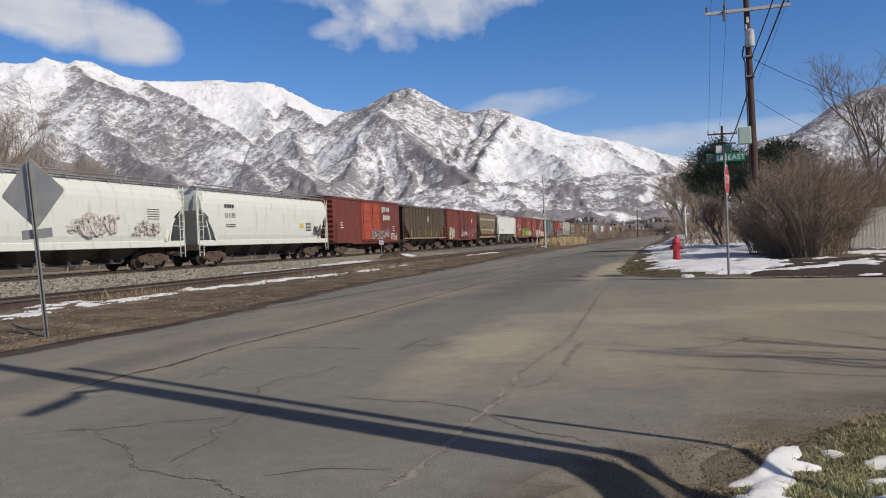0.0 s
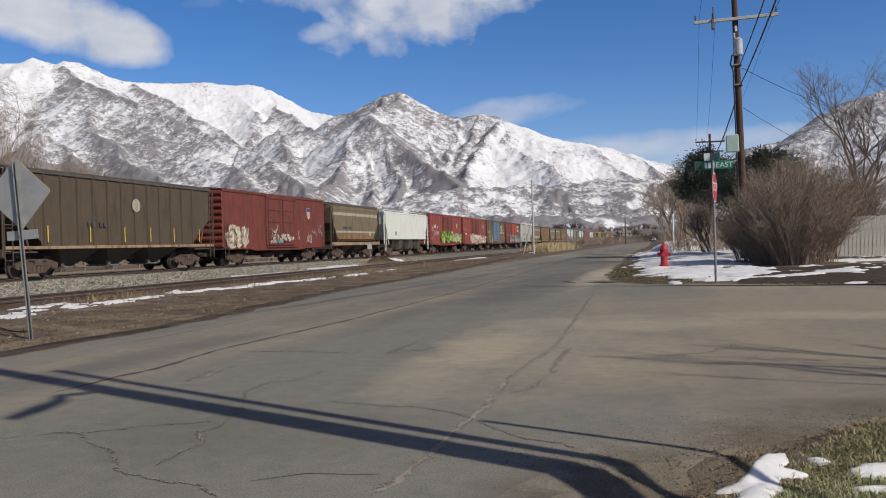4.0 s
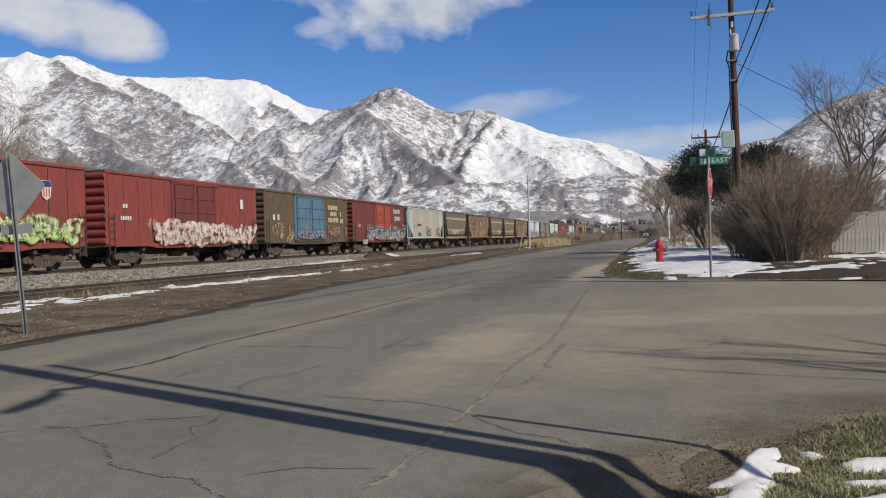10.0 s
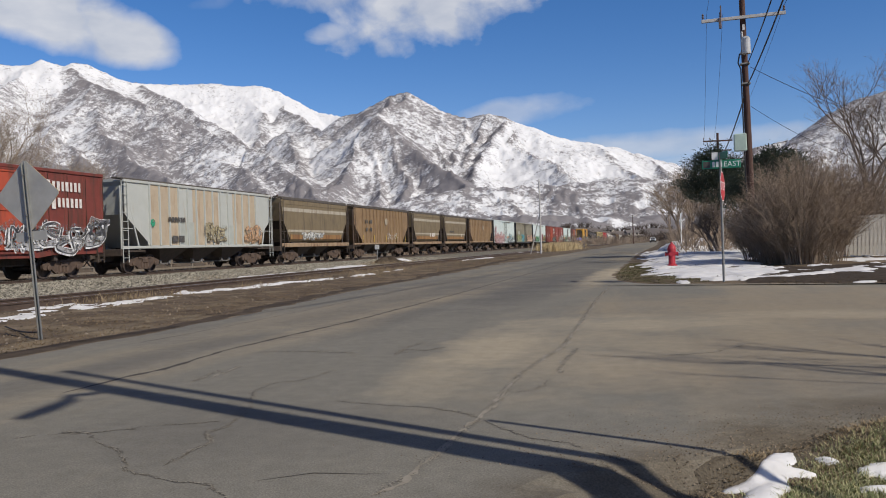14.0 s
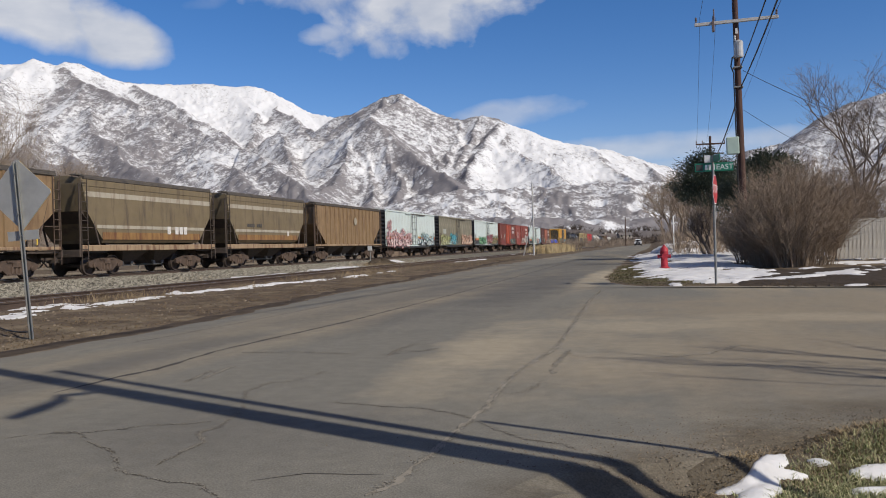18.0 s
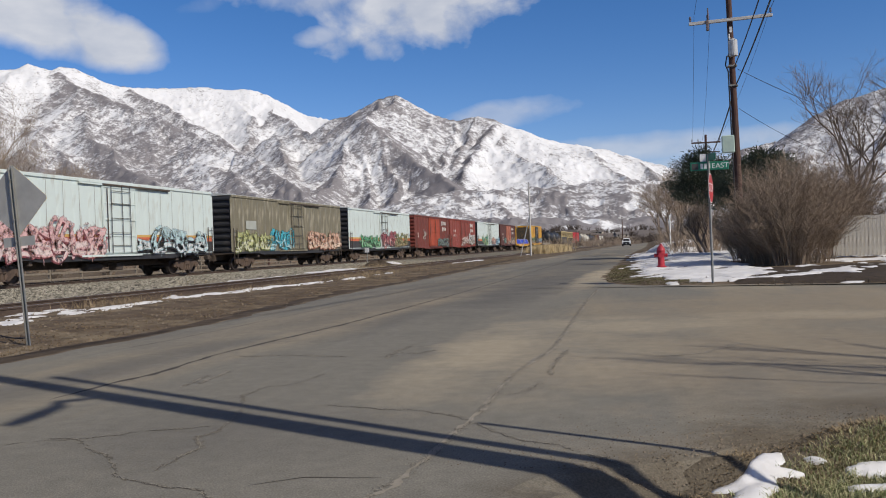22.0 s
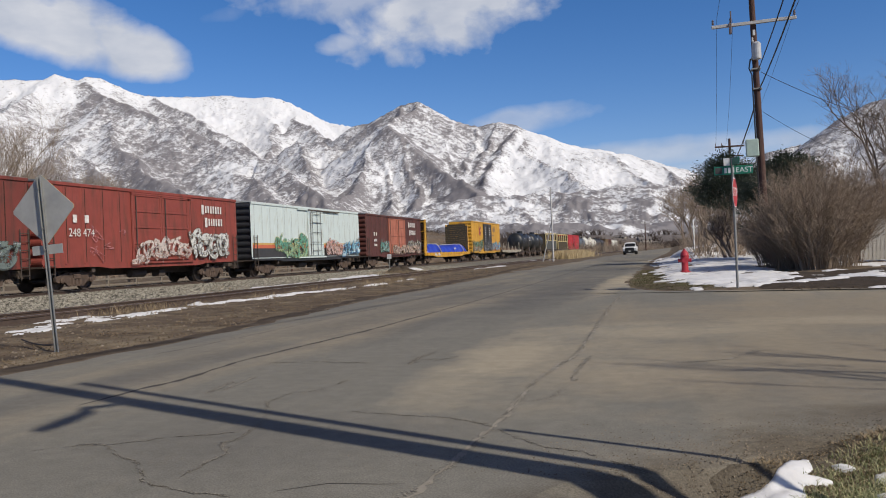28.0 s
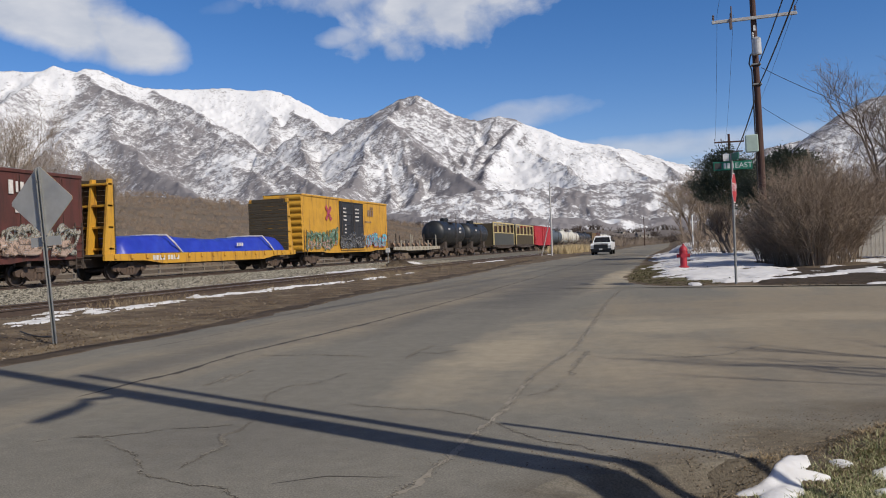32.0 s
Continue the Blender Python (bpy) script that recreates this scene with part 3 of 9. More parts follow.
M["tar"] = material("tar", (0.055, 0.052, 0.048), 0.85, 0, (0.11, 0.10, 0.088), 6, 0.8, coord="World")
M["crack"] = material("crack_fill", (0.068, 0.061, 0.052), 0.95, 0, (0.16, 0.145, 0.12), 5.0, 0.9, coord="World")
M["crack_light"] = material("crack_sand", (0.37, 0.34, 0.285), 0.95, 0, (0.215, 0.195, 0.16), 5.0, 0.9, coord="World")


def ribbon(pts, width, z, seed, jitter=0.06, step=0.12):
    """A wandering flat strip with thickness, along a line on the road."""
    rng = random.Random(seed)
    line = []
    for (x0, y0), (x1, y1) in zip(pts, pts[1:]):
        n = max(2, int(math.hypot(x1 - x0, y1 - y0) / step))
        for k in range(n):
            t = k / n
            line.append([x0 + (x1 - x0) * t, y0 + (y1 - y0) * t])
    line.append(list(pts[-1]))
    ox = oy = 0.0
    for p in line:
        ox, oy = ox * 0.8 + rng.uniform(-1, 1) * jitter, oy * 0.8 + rng.uniform(-1, 1) * jitter
        p[0] += ox
        p[1] += oy
    me = Mesh()
    for i, p in enumerate(line):
        a, b = line[max(0, i - 1)], line[min(len(line) - 1, i + 1)]
        d = math.hypot(b[0] - a[0], b[1] - a[1]) or 1
        nx, ny = -(b[1] - a[1]) / d, (b[0] - a[0]) / d
        w = width * rng.uniform(0.15, 1.2) * (0.35 if i in (0, len(line) - 1) else 1)
        me.v += [(p[0] + nx * w / 2, p[1] + ny * w / 2, z), (p[0] - nx * w / 2, p[1] - ny * w / 2, z)]
    me.f = [(2 * i, 2 * i + 1, 2 * i + 3, 2 * i + 2) for i in range(len(line) - 1)]
    return me


CRACKS = [
    ("tar", [(-4.75, 5.6), (-4.73, 6.5), (-4.68, 6.9), (-4.79, 8.2), (-4.57, 11.7), (-4.5, 18), (-4.6, 28), (-4.8, 41), (-5.3, 70)], 0.075, 0.012),
    ("crack", [(-3.72, 4.35), (-3.5, 4.37), (-3.3, 4.18), (-2.96, 3.95), (-2.71, 3.65), (-2.55, 3.55), (-2.32, 3.49), (-2.09, 3.44), (-1.85, 3.23)], 0.013, 0.02),
    ("crack", [(-2.54, 3.73), (-2.56, 4.0), (-2.56, 4.22), (-2.73, 4.49), (-2.68, 4.63), (-2.82, 5.18), (-3.15, 5.86), (-3.14, 6.24), (-2.95, 6.4), (-2.9, 6.94)], 0.012, 0.02),
    ("crack_light", [(-2.56, 4.0), (-2.56, 4.22), (-2.73, 4.49), (-2.68, 4.63)], 0.022, 0.02),
    ("crack", [(-3.9, 4.16), (-3.69, 4.31), (-3.45, 4.37), (-3.22, 4.58), (-2.83, 4.76)], 0.008, 0.015),
    ("crack", [(-3.92, 6.2), (-4.03, 6.82)], 0.017, 0.02),
    ("crack_light", [(-3.86, 6.37), (-3.96, 7.12)], 0.022, 0.02),
    ("tar", [(-1.9, 3.55), (-1.68, 3.72), (-1.27, 3.76)], 0.010, 0.01),
    ("seam", [(-1.27, 3.43), (-1.21, 3.64), (-1.17, 4.0), (-1.15, 4.5), (-1.14, 5.07), (-1.12, 5.5), (-1.15, 6.1), (-1.16, 6.9), (-1.08, 7.96), (-1.01, 8.39), (-1.03, 9.6), (-1.06, 10.65), (-1.12, 13.0), (-1.19, 15.94), (-1.17, 19.35)], 0.05, 0.015),
    ("crack", [(-1.1, 5.0), (-0.97, 4.84), (-0.78, 4.61), (-0.52, 4.48), (-0.35, 4.32), (-0.16, 4.12)], 0.009, 0.015),
    ("crack_light", [(-0.85, 6.89), (-0.88, 7.55), (-0.85, 8.48)], 0.030, 0.03),
    ("crack_light", [(0.02, 7.98), (0.47, 8.2), (0.87, 8.94)], 0.030, 0.03),
    ("crack_light", [(-1.07, 5.97), (-0.93, 6.05), (-0.87, 6.48)], 0.060, 0.03),
    ("crack", [(-4.43, 8.13), (-3.8, 8.2), (-3.19, 8.1)], 0.011, 0.02),
    ("crack", [(-2.65, 7.9), (-2.71, 8.54), (-2.65, 8.97)], 0.017, 0.05),
    ("crack", [(-2.71, 8.4), (-2.45, 8.3), (-2.3, 8.5)], 0.017, 0.05),
    ("crack", [(-2.29, 5.51), (-1.95, 5.42), (-1.5, 5.34), (-1.15, 5.1)], 0.010, 0.012),
    ("tar", [(-6.4, 9.0), (-6.3, 12), (-6.35, 18), (-6.6, 30)], 0.024, 0.012),
]
def fragments(pts, per_m, spread, size, thick, z, seed, wiggle=0.013):
    """A crack as broken slivers that follow a fine zigzag, with gaps and frayed sides."""
    rng = random.Random(seed)
    me = Mesh()
    ph = [rng.uniform(0, 6.28) for k in range(3)]
    run = 0.0
    for (x0, y0), (x1, y1) in zip(pts, pts[1:]):
        L = math.hypot(x1 - x0, y1 - y0)
        ux, uy = (x1 - x0) / L, (y1 - y0) / L
        for k in range(max(1, int(L * per_m))):
            t = (k + rng.random()) / per_m
            q = run + t
            if math.sin(q * 4.1 + ph[0]) + math.sin(q * 9.7 + ph[1]) < -0.9 and rng.random() < 0.7:
                continue
            o = wiggle * (math.sin(q * 17 + ph[2]) + 0.7 * math.sin(q * 41 + ph[0])) + rng.gauss(0, spread)
            n = size * rng.uniform(0.5, 1.8)
            w = n * thick * rng.uniform(0.5, 1.3)
            a = rng.gauss(0, 0.3)
            vx, vy = ux - uy * a, uy + ux * a
            px, py = x0 + ux * t - uy * o, y0 + uy * t + ux * o
            m = rng.uniform(0.3, 0.7)
            zz = z + rng.uniform(0, 0.0006) + float(corner_dip(px, py))
            me.add([(px, py, zz), (px + vx * n * m + vy * w, py + vy * n * m - vx * w, zz), (px + vx * n, py + vy * n, zz), (px + vx * n * (1 - m) - vy * w, py + vy * n * (1 - m) + vx * w, zz)], [(0, 1, 2, 3)])
        run += L
    return me


for k, (mt, pts, w, jit) in enumerate(CRACKS):
    z = 0.0015 + 0.0002 * (k % 5)
    if mt == "seam":
        ob = new("crack", ribbon(pts, w, z, 40 + k, jit, 0.05).data("crack", M["crack_light"]))
        ob.parent = road
    if mt == "tar":
        me = ribbon(pts, w, z, 40 + k, jit).data("crack", M[mt])
        ob = new("crack", me)
        ob.parent = road
        continue
    f = 1.0 if pts[0][1] < 6 else 1.6
    dark = fragments(pts, 130 if mt == "crack" else 60, w * 0.2, 0.03 * f, 0.08, z, 40 + k, 0.009)
    pale = fragments(pts, 130 if mt == "crack" else 260, w * 0.4, 0.010 * f, 0.35, z + 0.001, 40 + k, 0.009)
    for me, mat in ((dark, "crack"), (pale, "crack_light")):
        ob = new("crack", me.data("crack", M[mat]))
        ob.parent = road

# ---- mountains
RIDGES = []


def polar(az, r):
    return r * math.sin(radians(az)), r * math.cos(radians(az))


def ridge(crest, cover, slope=0.6, other=None, skyline=False, flute=1.0, rim=0.0):
    """A crest as (azimuth deg, distance m, elevation deg). cover: snow on the flank to its left and right as seen from the road
    (other: the same at the crest's lower end). flute: depth of the gullies. rim: width of the bare brush along the crest."""
    pts = [(*polar(a, r), 1.1 + r * math.tan(radians(e))) for a, r, e in crest]
    RIDGES.append((pts, cover, other or cover, slope, skyline, flute, rim))


# the high white range
ridge(((-75, 4400, 9), (-60, 4300, 10.4), (-50, 4200, 11.3), (-42.7, 4100, 11.92), (-41.3, 4100, 11.99), (-40.8, 4100, 12.37), (-40.1, 4100, 12.18), (-39.5, 4100, 12.06),
       (-39.0, 4100, 12.29), (-38.2, 4100, 12.27), (-37.2, 4100, 11.84), (-36.5, 4100, 11.49), (-35.5, 4100, 11.23), (-34.3, 4120, 11.16)), (0.68, 0.68), 0.62, (0.92, 0.92), skyline=True, flute=0.8, rim=12)
ridge(((-34.3, 4120, 11.16), (-32.4, 4140, 11.2), (-30.2, 4140, 11.3), (-28.7, 4120, 11.17), (-27.2, 4100, 11.23), (-26.1, 4080, 10.87), (-25.1, 4050, 10.36), (-24.2, 4000, 9.79), (-23.2, 3950, 9.42), (-22.0, 3900, 9.18), (-20, 3900, 8.6)),
      (1.0, 1.0), 0.60, skyline=True, flute=0.6)
# the brown spur before it, with its ribs
ridge(((-39.0, 4000, 12.0), (-37.9, 3790, 11.08), (-36.8, 3580, 10.72), (-34.9, 3360, 10.01), (-32.8, 3150, 9.28), (-30.4, 2940, 8.11), (-28.5, 2720, 7.3), (-26.6, 2510, 6.14), (-25.3, 2300, 5.13), (-24.0, 2100, 3.6)),
      (0.50, 0.62), 0.56, (0.40, 0.5), flute=1.0, rim=40)
ridge(((-37.9, 3750, 11.0), (-38.6, 3460, 9.82), (-39.7, 3180, 8.27), (-41.2, 2890, 7.17), (-42.1, 2600, 6.4), (-44, 2200, 4.2)), (0.80, 0.46), 0.62, (0.6, 0.34), rim=30)
ridge(((-41.6, 4080, 11.8), (-43.5, 3500, 10.0), (-46.5, 2900, 7.6), (-50, 2300, 4.6)), (0.76, 0.8), 0.6, (0.44, 0.5))
ridge(((-37.2, 3600, 10.6), (-35.5, 3320, 8.99), (-32.9, 3050, 7.5), (-31.0, 2780, 6.5), (-29.0, 2500, 5.7), (-27.5, 2250, 4.0)), (0.42, 0.54), 0.7, (0.34, 0.5), rim=36)
ridge(((-37.6, 3300, 9.7), (-37.0, 3000, 8.03), (-35.3, 2700, 6.33), (-33.6, 2400, 5.06), (-32, 2150, 3.6)), (0.54, 0.48), 0.7, (0.34, 0.36), rim=36)
ridge(((-39.7, 3180, 8.2), (-38.9, 2850, 6.6), (-37.8, 2500, 5.0), (-37, 2250, 3.8)), (0.50, 0.44), 0.7, (0.34, 0.36), rim=36)
# snowy spurs in the bowl
ridge(((-34.9, 4050, 11.1), (-34.0, 3880, 10.58), (-32.8, 3710, 10.14), (-31.3, 3540, 9.38), (-29.7, 3370, 8.44), (-28.3, 3200, 7.3), (-26.8, 2950, 5.9)), (0.58, 0.9), 0.66, (0.5, 0.7), rim=26)
ridge(((-25.1, 4050, 10.28), (-25.8, 3860, 9.79), (-25.2, 3680, 9.45), (-24.0, 3490, 8.8), (-22.9, 3300, 8.0)), (0.70, 0.55), 0.66, (0.55, 0.5), rim=22)
ridge(((-28.7, 4100, 11.0), (-27.4, 3800, 9.55), (-26.9, 3530, 8.7), (-27.5, 3270, 7.5), (-27.7, 3000, 6.3)), (0.98, 0.72), 0.66, (0.7, 0.5), rim=18)
ridge(((-26.2, 3200, 7.7), (-25.2, 3130, 8.2), (-23.6, 3070, 8.1), (-22.7, 3000, 7.4), (-22.4, 2700, 5.6)), (0.62, 0.55), 0.66, (0.4, 0.4), rim=20)
ridge(((-25.2, 3100, 8.0), (-25.4, 2750, 6.3), (-24.6, 2450, 4.6)), (0.55, 0.48), 0.7, (0.3, 0.3), rim=25)
# the pointed peak and its shoulder
ridge(((-21.7, 3300, 9.14), (-20.5, 3280, 9.33), (-19.5, 3260, 9.89), (-18.3, 3240, 10.44), (-17.1, 3220, 10.71), (-16.1, 3210, 10.14), (-15.1, 3190, 9.53), (-14.4, 3170, 9.23), (-13.5, 3150, 8.9), (-12.8, 3130, 8.79)),
      (0.52, 0.52), 0.62, (0.62, 0.62), skyline=True, rim=20)
ridge(((-12.8, 3130, 8.79), (-12.0, 3110, 8.97), (-11.3, 3090, 9.03), (-10.3, 3080, 8.77), (-9.7, 3060, 8.37)), (0.6, 0.6), 0.62, (0.7, 0.7), skyline=True, rim=20)
ridge(((-9.7, 3060, 8.37), (-8.3, 3050, 7.93), (-7.0, 3080, 7.33), (-5.8, 3100, 6.92), (-4.4, 3120, 6.73), (-3.3, 3150, 6.36), (-2.6, 3180, 6.29), (-1.7, 3200, 5.84), (-1.2, 3220, 5.81), (-0.1, 3250, 5.32), (0.9, 3280, 5.06), (2.2, 3300, 4.35), (5, 3400, 3.4), (9, 3500, 3)),
      (0.86, 0.86), 0.50, (0.66, 0.66), skyline=True, flute=0.5)
ridge(((-18.3, 3200, 10.36), (-19.2, 2950, 9.23), (-20.4, 2730, 7.59), (-21.6, 2550, 6.45), (-22.5, 2380, 4.79), (-23.4, 2200, 3.81)), (0.48, 0.52), 0.66, (0.4, 0.46), rim=30)
ridge(((-17.1, 3200, 10.6), (-18.1, 3000, 9.86), (-19.3, 2900, 9.2)), (0.5, 0.62), 0.68, (0.6, 0.5), rim=16)
ridge(((-19.3, 2900, 9.2), (-18.7, 2760, 8.72), (-17.2, 2620, 7.35), (-15.9, 2480, 6.3), (-14.5, 2340, 5.24), (-13.2, 2200, 4.18)), (0.44, 0.42), 0.72, (0.20, 0.12), flute=0.8, rim=28)
ridge(((-19.2, 2880, 9.0), (-19.6, 2710, 7.5), (-19.9, 2540, 5.9), (-19.6, 2370, 4.4), (-19.4, 2200, 3.3)), (0.52, 0.50), 0.7, (0.40, 0.44), rim=26)
ridge(((-18.4, 2700, 8.2), (-17.9, 2560, 6.6), (-17.6, 2400, 5.0), (-17.0, 2250, 3.6)), (0.52, 0.42), 0.72, (0.3, 0.22), rim=22)
ridge(((-14.7, 3150, 9.3), (-15.3, 2900, 7.96), (-14.9, 2740, 6.7), (-14.0, 2600, 5.57)), (0.46, 0.66), 0.7, (0.5, 0.6), rim=22)
ridge(((-13.0, 3100, 8.7), (-13.4, 2850, 7.3), (-13.6, 2600, 5.6)), (0.56, 0.66), 0.72, (0.5, 0.6), rim=18)
ridge(((-10.2, 3040, 8.5), (-11.0, 2780, 7.3), (-11.9, 2570, 5.82), (-12.8, 2350, 4.4)), (0.38, 0.86), 0.7, (0.40, 0.82), rim=22)
ridge(((-11.6, 3080, 8.9), (-12.2, 2850, 7.4), (-12.9, 2600, 5.7)), (0.54, 0.6), 0.72, (0.5, 0.6), rim=20)
ridge(((-9.8, 3000, 8.0), (-9.6, 2810, 6.9), (-8.4, 2680, 6.18), (-7.2, 2540, 5.28), (-6.1, 2400, 4.39)), (0.92, 0.60), 0.60, (0.86, 0.6), flute=0.4, rim=30)
ridge(((-4.2, 3120, 6.6), (-3.2, 2950, 5.8), (-2.0, 2800, 5.0), (-0.9, 2650, 4.2)), (0.95, 0.5), 0.64, (0.8, 0.5), flute=0.6, rim=26)
ridge(((-0.8, 3230, 5.5), (0.4, 3000, 4.8), (1.3, 2800, 4.1)), (0.6, 0.4), 0.66, (0.5, 0.4), rim=24)
# the bench with its gullied bluff, the low brown foothills, the near hill, the slope beyond the lot
ridge(((-17, 1840, 3.5), (-15.7, 1850, 3.8), (-14.2, 1860, 3.93), (-11.3, 1870, 4.0), (-9.8, 1880, 4.04), (-7.9, 1890, 4.0), (-5.5, 1910, 4.1), (-3.8, 1920, 4.2), (-1.9, 1930, 4.15), (-0.7, 1940, 4.06), (0.7, 1950, 4.0), (3, 2000, 3.4), (5, 2000, 2.8)),
      (0.54, 0.54), 0.44, flute=1.0, rim=-14)
ridge(((-24, 1600, 2.6), (-20, 1500, 2.5), (-17, 1450, 2.35), (-14, 1350, 2.0), (-9, 1300, 1.8), (-4, 1350, 1.7), (0, 1400, 1.6), (4, 1400, 1.4)), (0.27, 0.27), 0.32)
ridge(((-50, 1500, 4.0), (-40, 1500, 3.6), (-33, 1550, 3.8), (-28, 1600, 3.2), (-22, 1550, 2.7), (-17, 1500, 2.4)), (0.42, 0.42), 0.33)
ridge(((5.0, 2400, 5.0), (6.4, 2400, 5.75), (8.0, 2400, 6.0), (8.6, 2400, 6.2), (9.3, 2400, 6.55), (10.0, 2400, 7.0), (10.8, 2400, 7.55), (12.1, 2400, 8.15), (14.2, 2400, 8.6), (18, 2400, 9.4), (26, 2500, 10.5), (40, 2600, 9), (60, 2600, 8)), (0.62, 0.62), 0.60, skyline=True, rim=70)
ridge(((-60, 420, 5.2), (-46, 420, 4.8), (-38, 430, 4.4), (-32, 450, 4.15), (-28, 470, 3.6), (-24, 490, 2.8), (-20, 520, 2.0), (-13, 620, 1.2), (-6, 700, 0.9), (2, 760, 0.8), (12, 800, 1.0)), (-0.2, -0.2), 0.20, flute=0.0)

TERRAIN = []


def mountains_mesh():
    azs = np.radians(np.concatenate([np.arange(-78, -46, 0.5), np.arange(-46, 17, 0.075), np.arange(17, 62, 0.5)]))
    rs = np.concatenate([np.geomspace(150, 1200, 44)[:-1], np.geomspace(1200, 4300, 330), np.geomspace(4300, 4750, 12)[1:]])
    A, R = np.meshgrid(azs, rs)
    X, Y = R * np.sin(A), R * np.cos(A)
    far = smooth(700, 1800, R)
    near = np.full(X.shape, 1e9)
    for pts, _, _, _, sky, _, _ in RIDGES:
        if sky:
            for (x0, y0, z0), (x1, y1, z1) in zip(pts, pts[1:]):
                dx, dy = x1 - x0, y1 - y0
                t = np.clip(((X - x0) * dx + (Y - y0) * dy) / (dx * dx + dy * dy), 0, 1)
                near = np.minimum(near, np.hypot(X - x0 - t * dx, Y - y0 - t * dy))
    # a slight warp keeps the crests from running ruler-straight
    k = far * smooth(10, 200, near)
    wx = X + k * (80 * (fbm(X / 300, Y / 300, 3, 5) - 0.5) + 46 * (fbm(X / 85, Y / 85, 3, 15) - 0.5))
    wy = Y + k * (80 * (fbm(X / 300 + 9, Y / 300, 3, 6) - 0.5) + 46 * (fbm(X / 85, Y / 85 + 5, 3, 16) - 0.5))
    top, second = np.full(X.shape, -1e4), np.full(X.shape, -1e4)
    cover, run, away, fl = (np.zeros(X.shape) for q in range(4))
    for no, (pts, cov0, cov1, slope, sky, flute, rim) in enumerate(RIDGES):
        best, bs, bd, bc = np.full(X.shape, -1e4), np.zeros(X.shape), np.zeros(X.shape), np.zeros(X.shape)
        s0, total = 0.0, sum(math.hypot(q[0] - p[0], q[1] - p[1]) for p, q in zip(pts, pts[1:]))
        for (x0, y0, z0), (x1, y1, z1) in zip(pts, pts[1:]):
            dx, dy = x1 - x0, y1 - y0
            L = math.hypot(dx, dy)
            raw = ((wx - x0) * dx + (wy - y0) * dy) / (L * L)
            t = np.clip(raw, 0, 1)
            ox, oy = wx - x0 - t * dx, wy - y0 - t * dy
            dist = np.hypot(ox, oy)
            h = z0 + (z1 - z0) * t - slope * dist * (1 - 0.12 * smooth(0, 1500, dist))
            side = smooth(-12, 12, (dx * oy - dy * ox) / L)      # 1: to the right of a crest that comes towards the road
            a, b = (cov0[0] + (cov0[1] - cov0[0]) * side), (cov1[0] + (cov1[1] - cov1[0]) * side)
            c = a + (b - a) * (s0 + t * L) / total
            if rim > 0:
                c = c - 0.22 * np.exp(-(dist / rim) ** 2)
            if rim < 0:          # scrub along the rim of a bench
                c = c + 0.1 - 0.28 * np.exp(-((dist + rim) / 9) ** 2)
            up = h > best
            best, bc = np.where(up, h, best), np.where(up, c, bc)
            bs, bd = np.where(up, s0 + np.clip(raw, -0.6, 1.6) * L + 130 * no, bs), np.where(up, dist, bd)
            s0 += L
        up = best > top
        second = np.where(up, top, np.maximum(second, best))
        top = np.where(up, best, top)
        cover, run, away, fl = np.where(up, bc, cover), np.where(up, bs, run), np.where(up, bd, away), np.where(up, flute, fl)
    amp = smooth(600, 1600, R)
    off = smooth(5, 200, near)
    gap = top - second
    clear = smooth(0, 45, gap)
    # gullies run straight down the flanks, small ones between large ones
    sway = 60 * (fbm(X / 160, Y / 160, 3, 44) - 0.5)
    g1 = fbm((run + sway) / 105, away / 900, 2, 21, ridged=True)
    g2 = fbm((run + sway) / 34, away / 320, 3, 31, ridged=True)
    rough = fbm(wx / 46, wy / 46, 4, 37, ridged=True)
    crag = fbm(wx / 17, wy / 17, 2, 38)
    deep = fl * clear * smooth(0, 170, away) * amp
    Z = top + 9.5 * amp + 5 * np.exp(-gap / 7) * off
    Z = Z - deep * (24 * (1 - g1) + 10 * (1 - g2)) - amp * (0.45 + 0.55 * off) * (13 * (1 - rough) + 9 * crag)
    Z = Z + (1 - amp) * 6 * (fbm(X / 60, Y / 60, 4, 8) - 0.5)
    Z = np.maximum(Z, -12 + 9 * fbm(X / 200, Y / 200, 3, 41))
    n = len(azs)
    me = Mesh()
    me.v = list(zip(X.ravel().tolist(), Y.ravel().tolist(), Z.ravel().tolist()))
    me.f = [(j * n + i, j * n + i + 1, j * n + n + i + 1, j * n + n + i) for j in range(len(rs) - 1) for i in range(n - 1)]
    TERRAIN.append((azs, rs, Z))
    # snow lies in the hollows, brush stands on the ribs; little snow at the foot
    foot = smooth(2150, 1750, R)
    streak = fl * smooth(0, 120, away) * amp
    cover = cover + streak * (0.34 * (0.6 - g1) + 0.42 * (0.6 - g2)) + amp * 0.36 * (0.6 - rough) + 0.75 * (fbm(wx / 330, wy / 330, 4, 77) - 0.5)
    cover = cover + 0.2 * np.exp(-gap / 10) * (1 - foot)
    cover = cover - 0.3 * (1 - smooth(1000, 1650, R)) - 0.15 * (1 - smooth(300, 900, R)) - foot * smooth(900, 1300, R) * (0.7 * (g2 - 0.55) + 0.9 * (rough - 0.55) + 1.5 * (fbm((wx + 0.7 * wy) / 46, (wy - 0.5 * wx) / 26, 4, 78) - 0.46))
    cover = cover - 0.42 * foot * smooth(1500, 1750, R) * (cover - 0.5)
    hill = (1 - smooth(500, 1000, R)).ravel()
    return me, cover.ravel(), hill


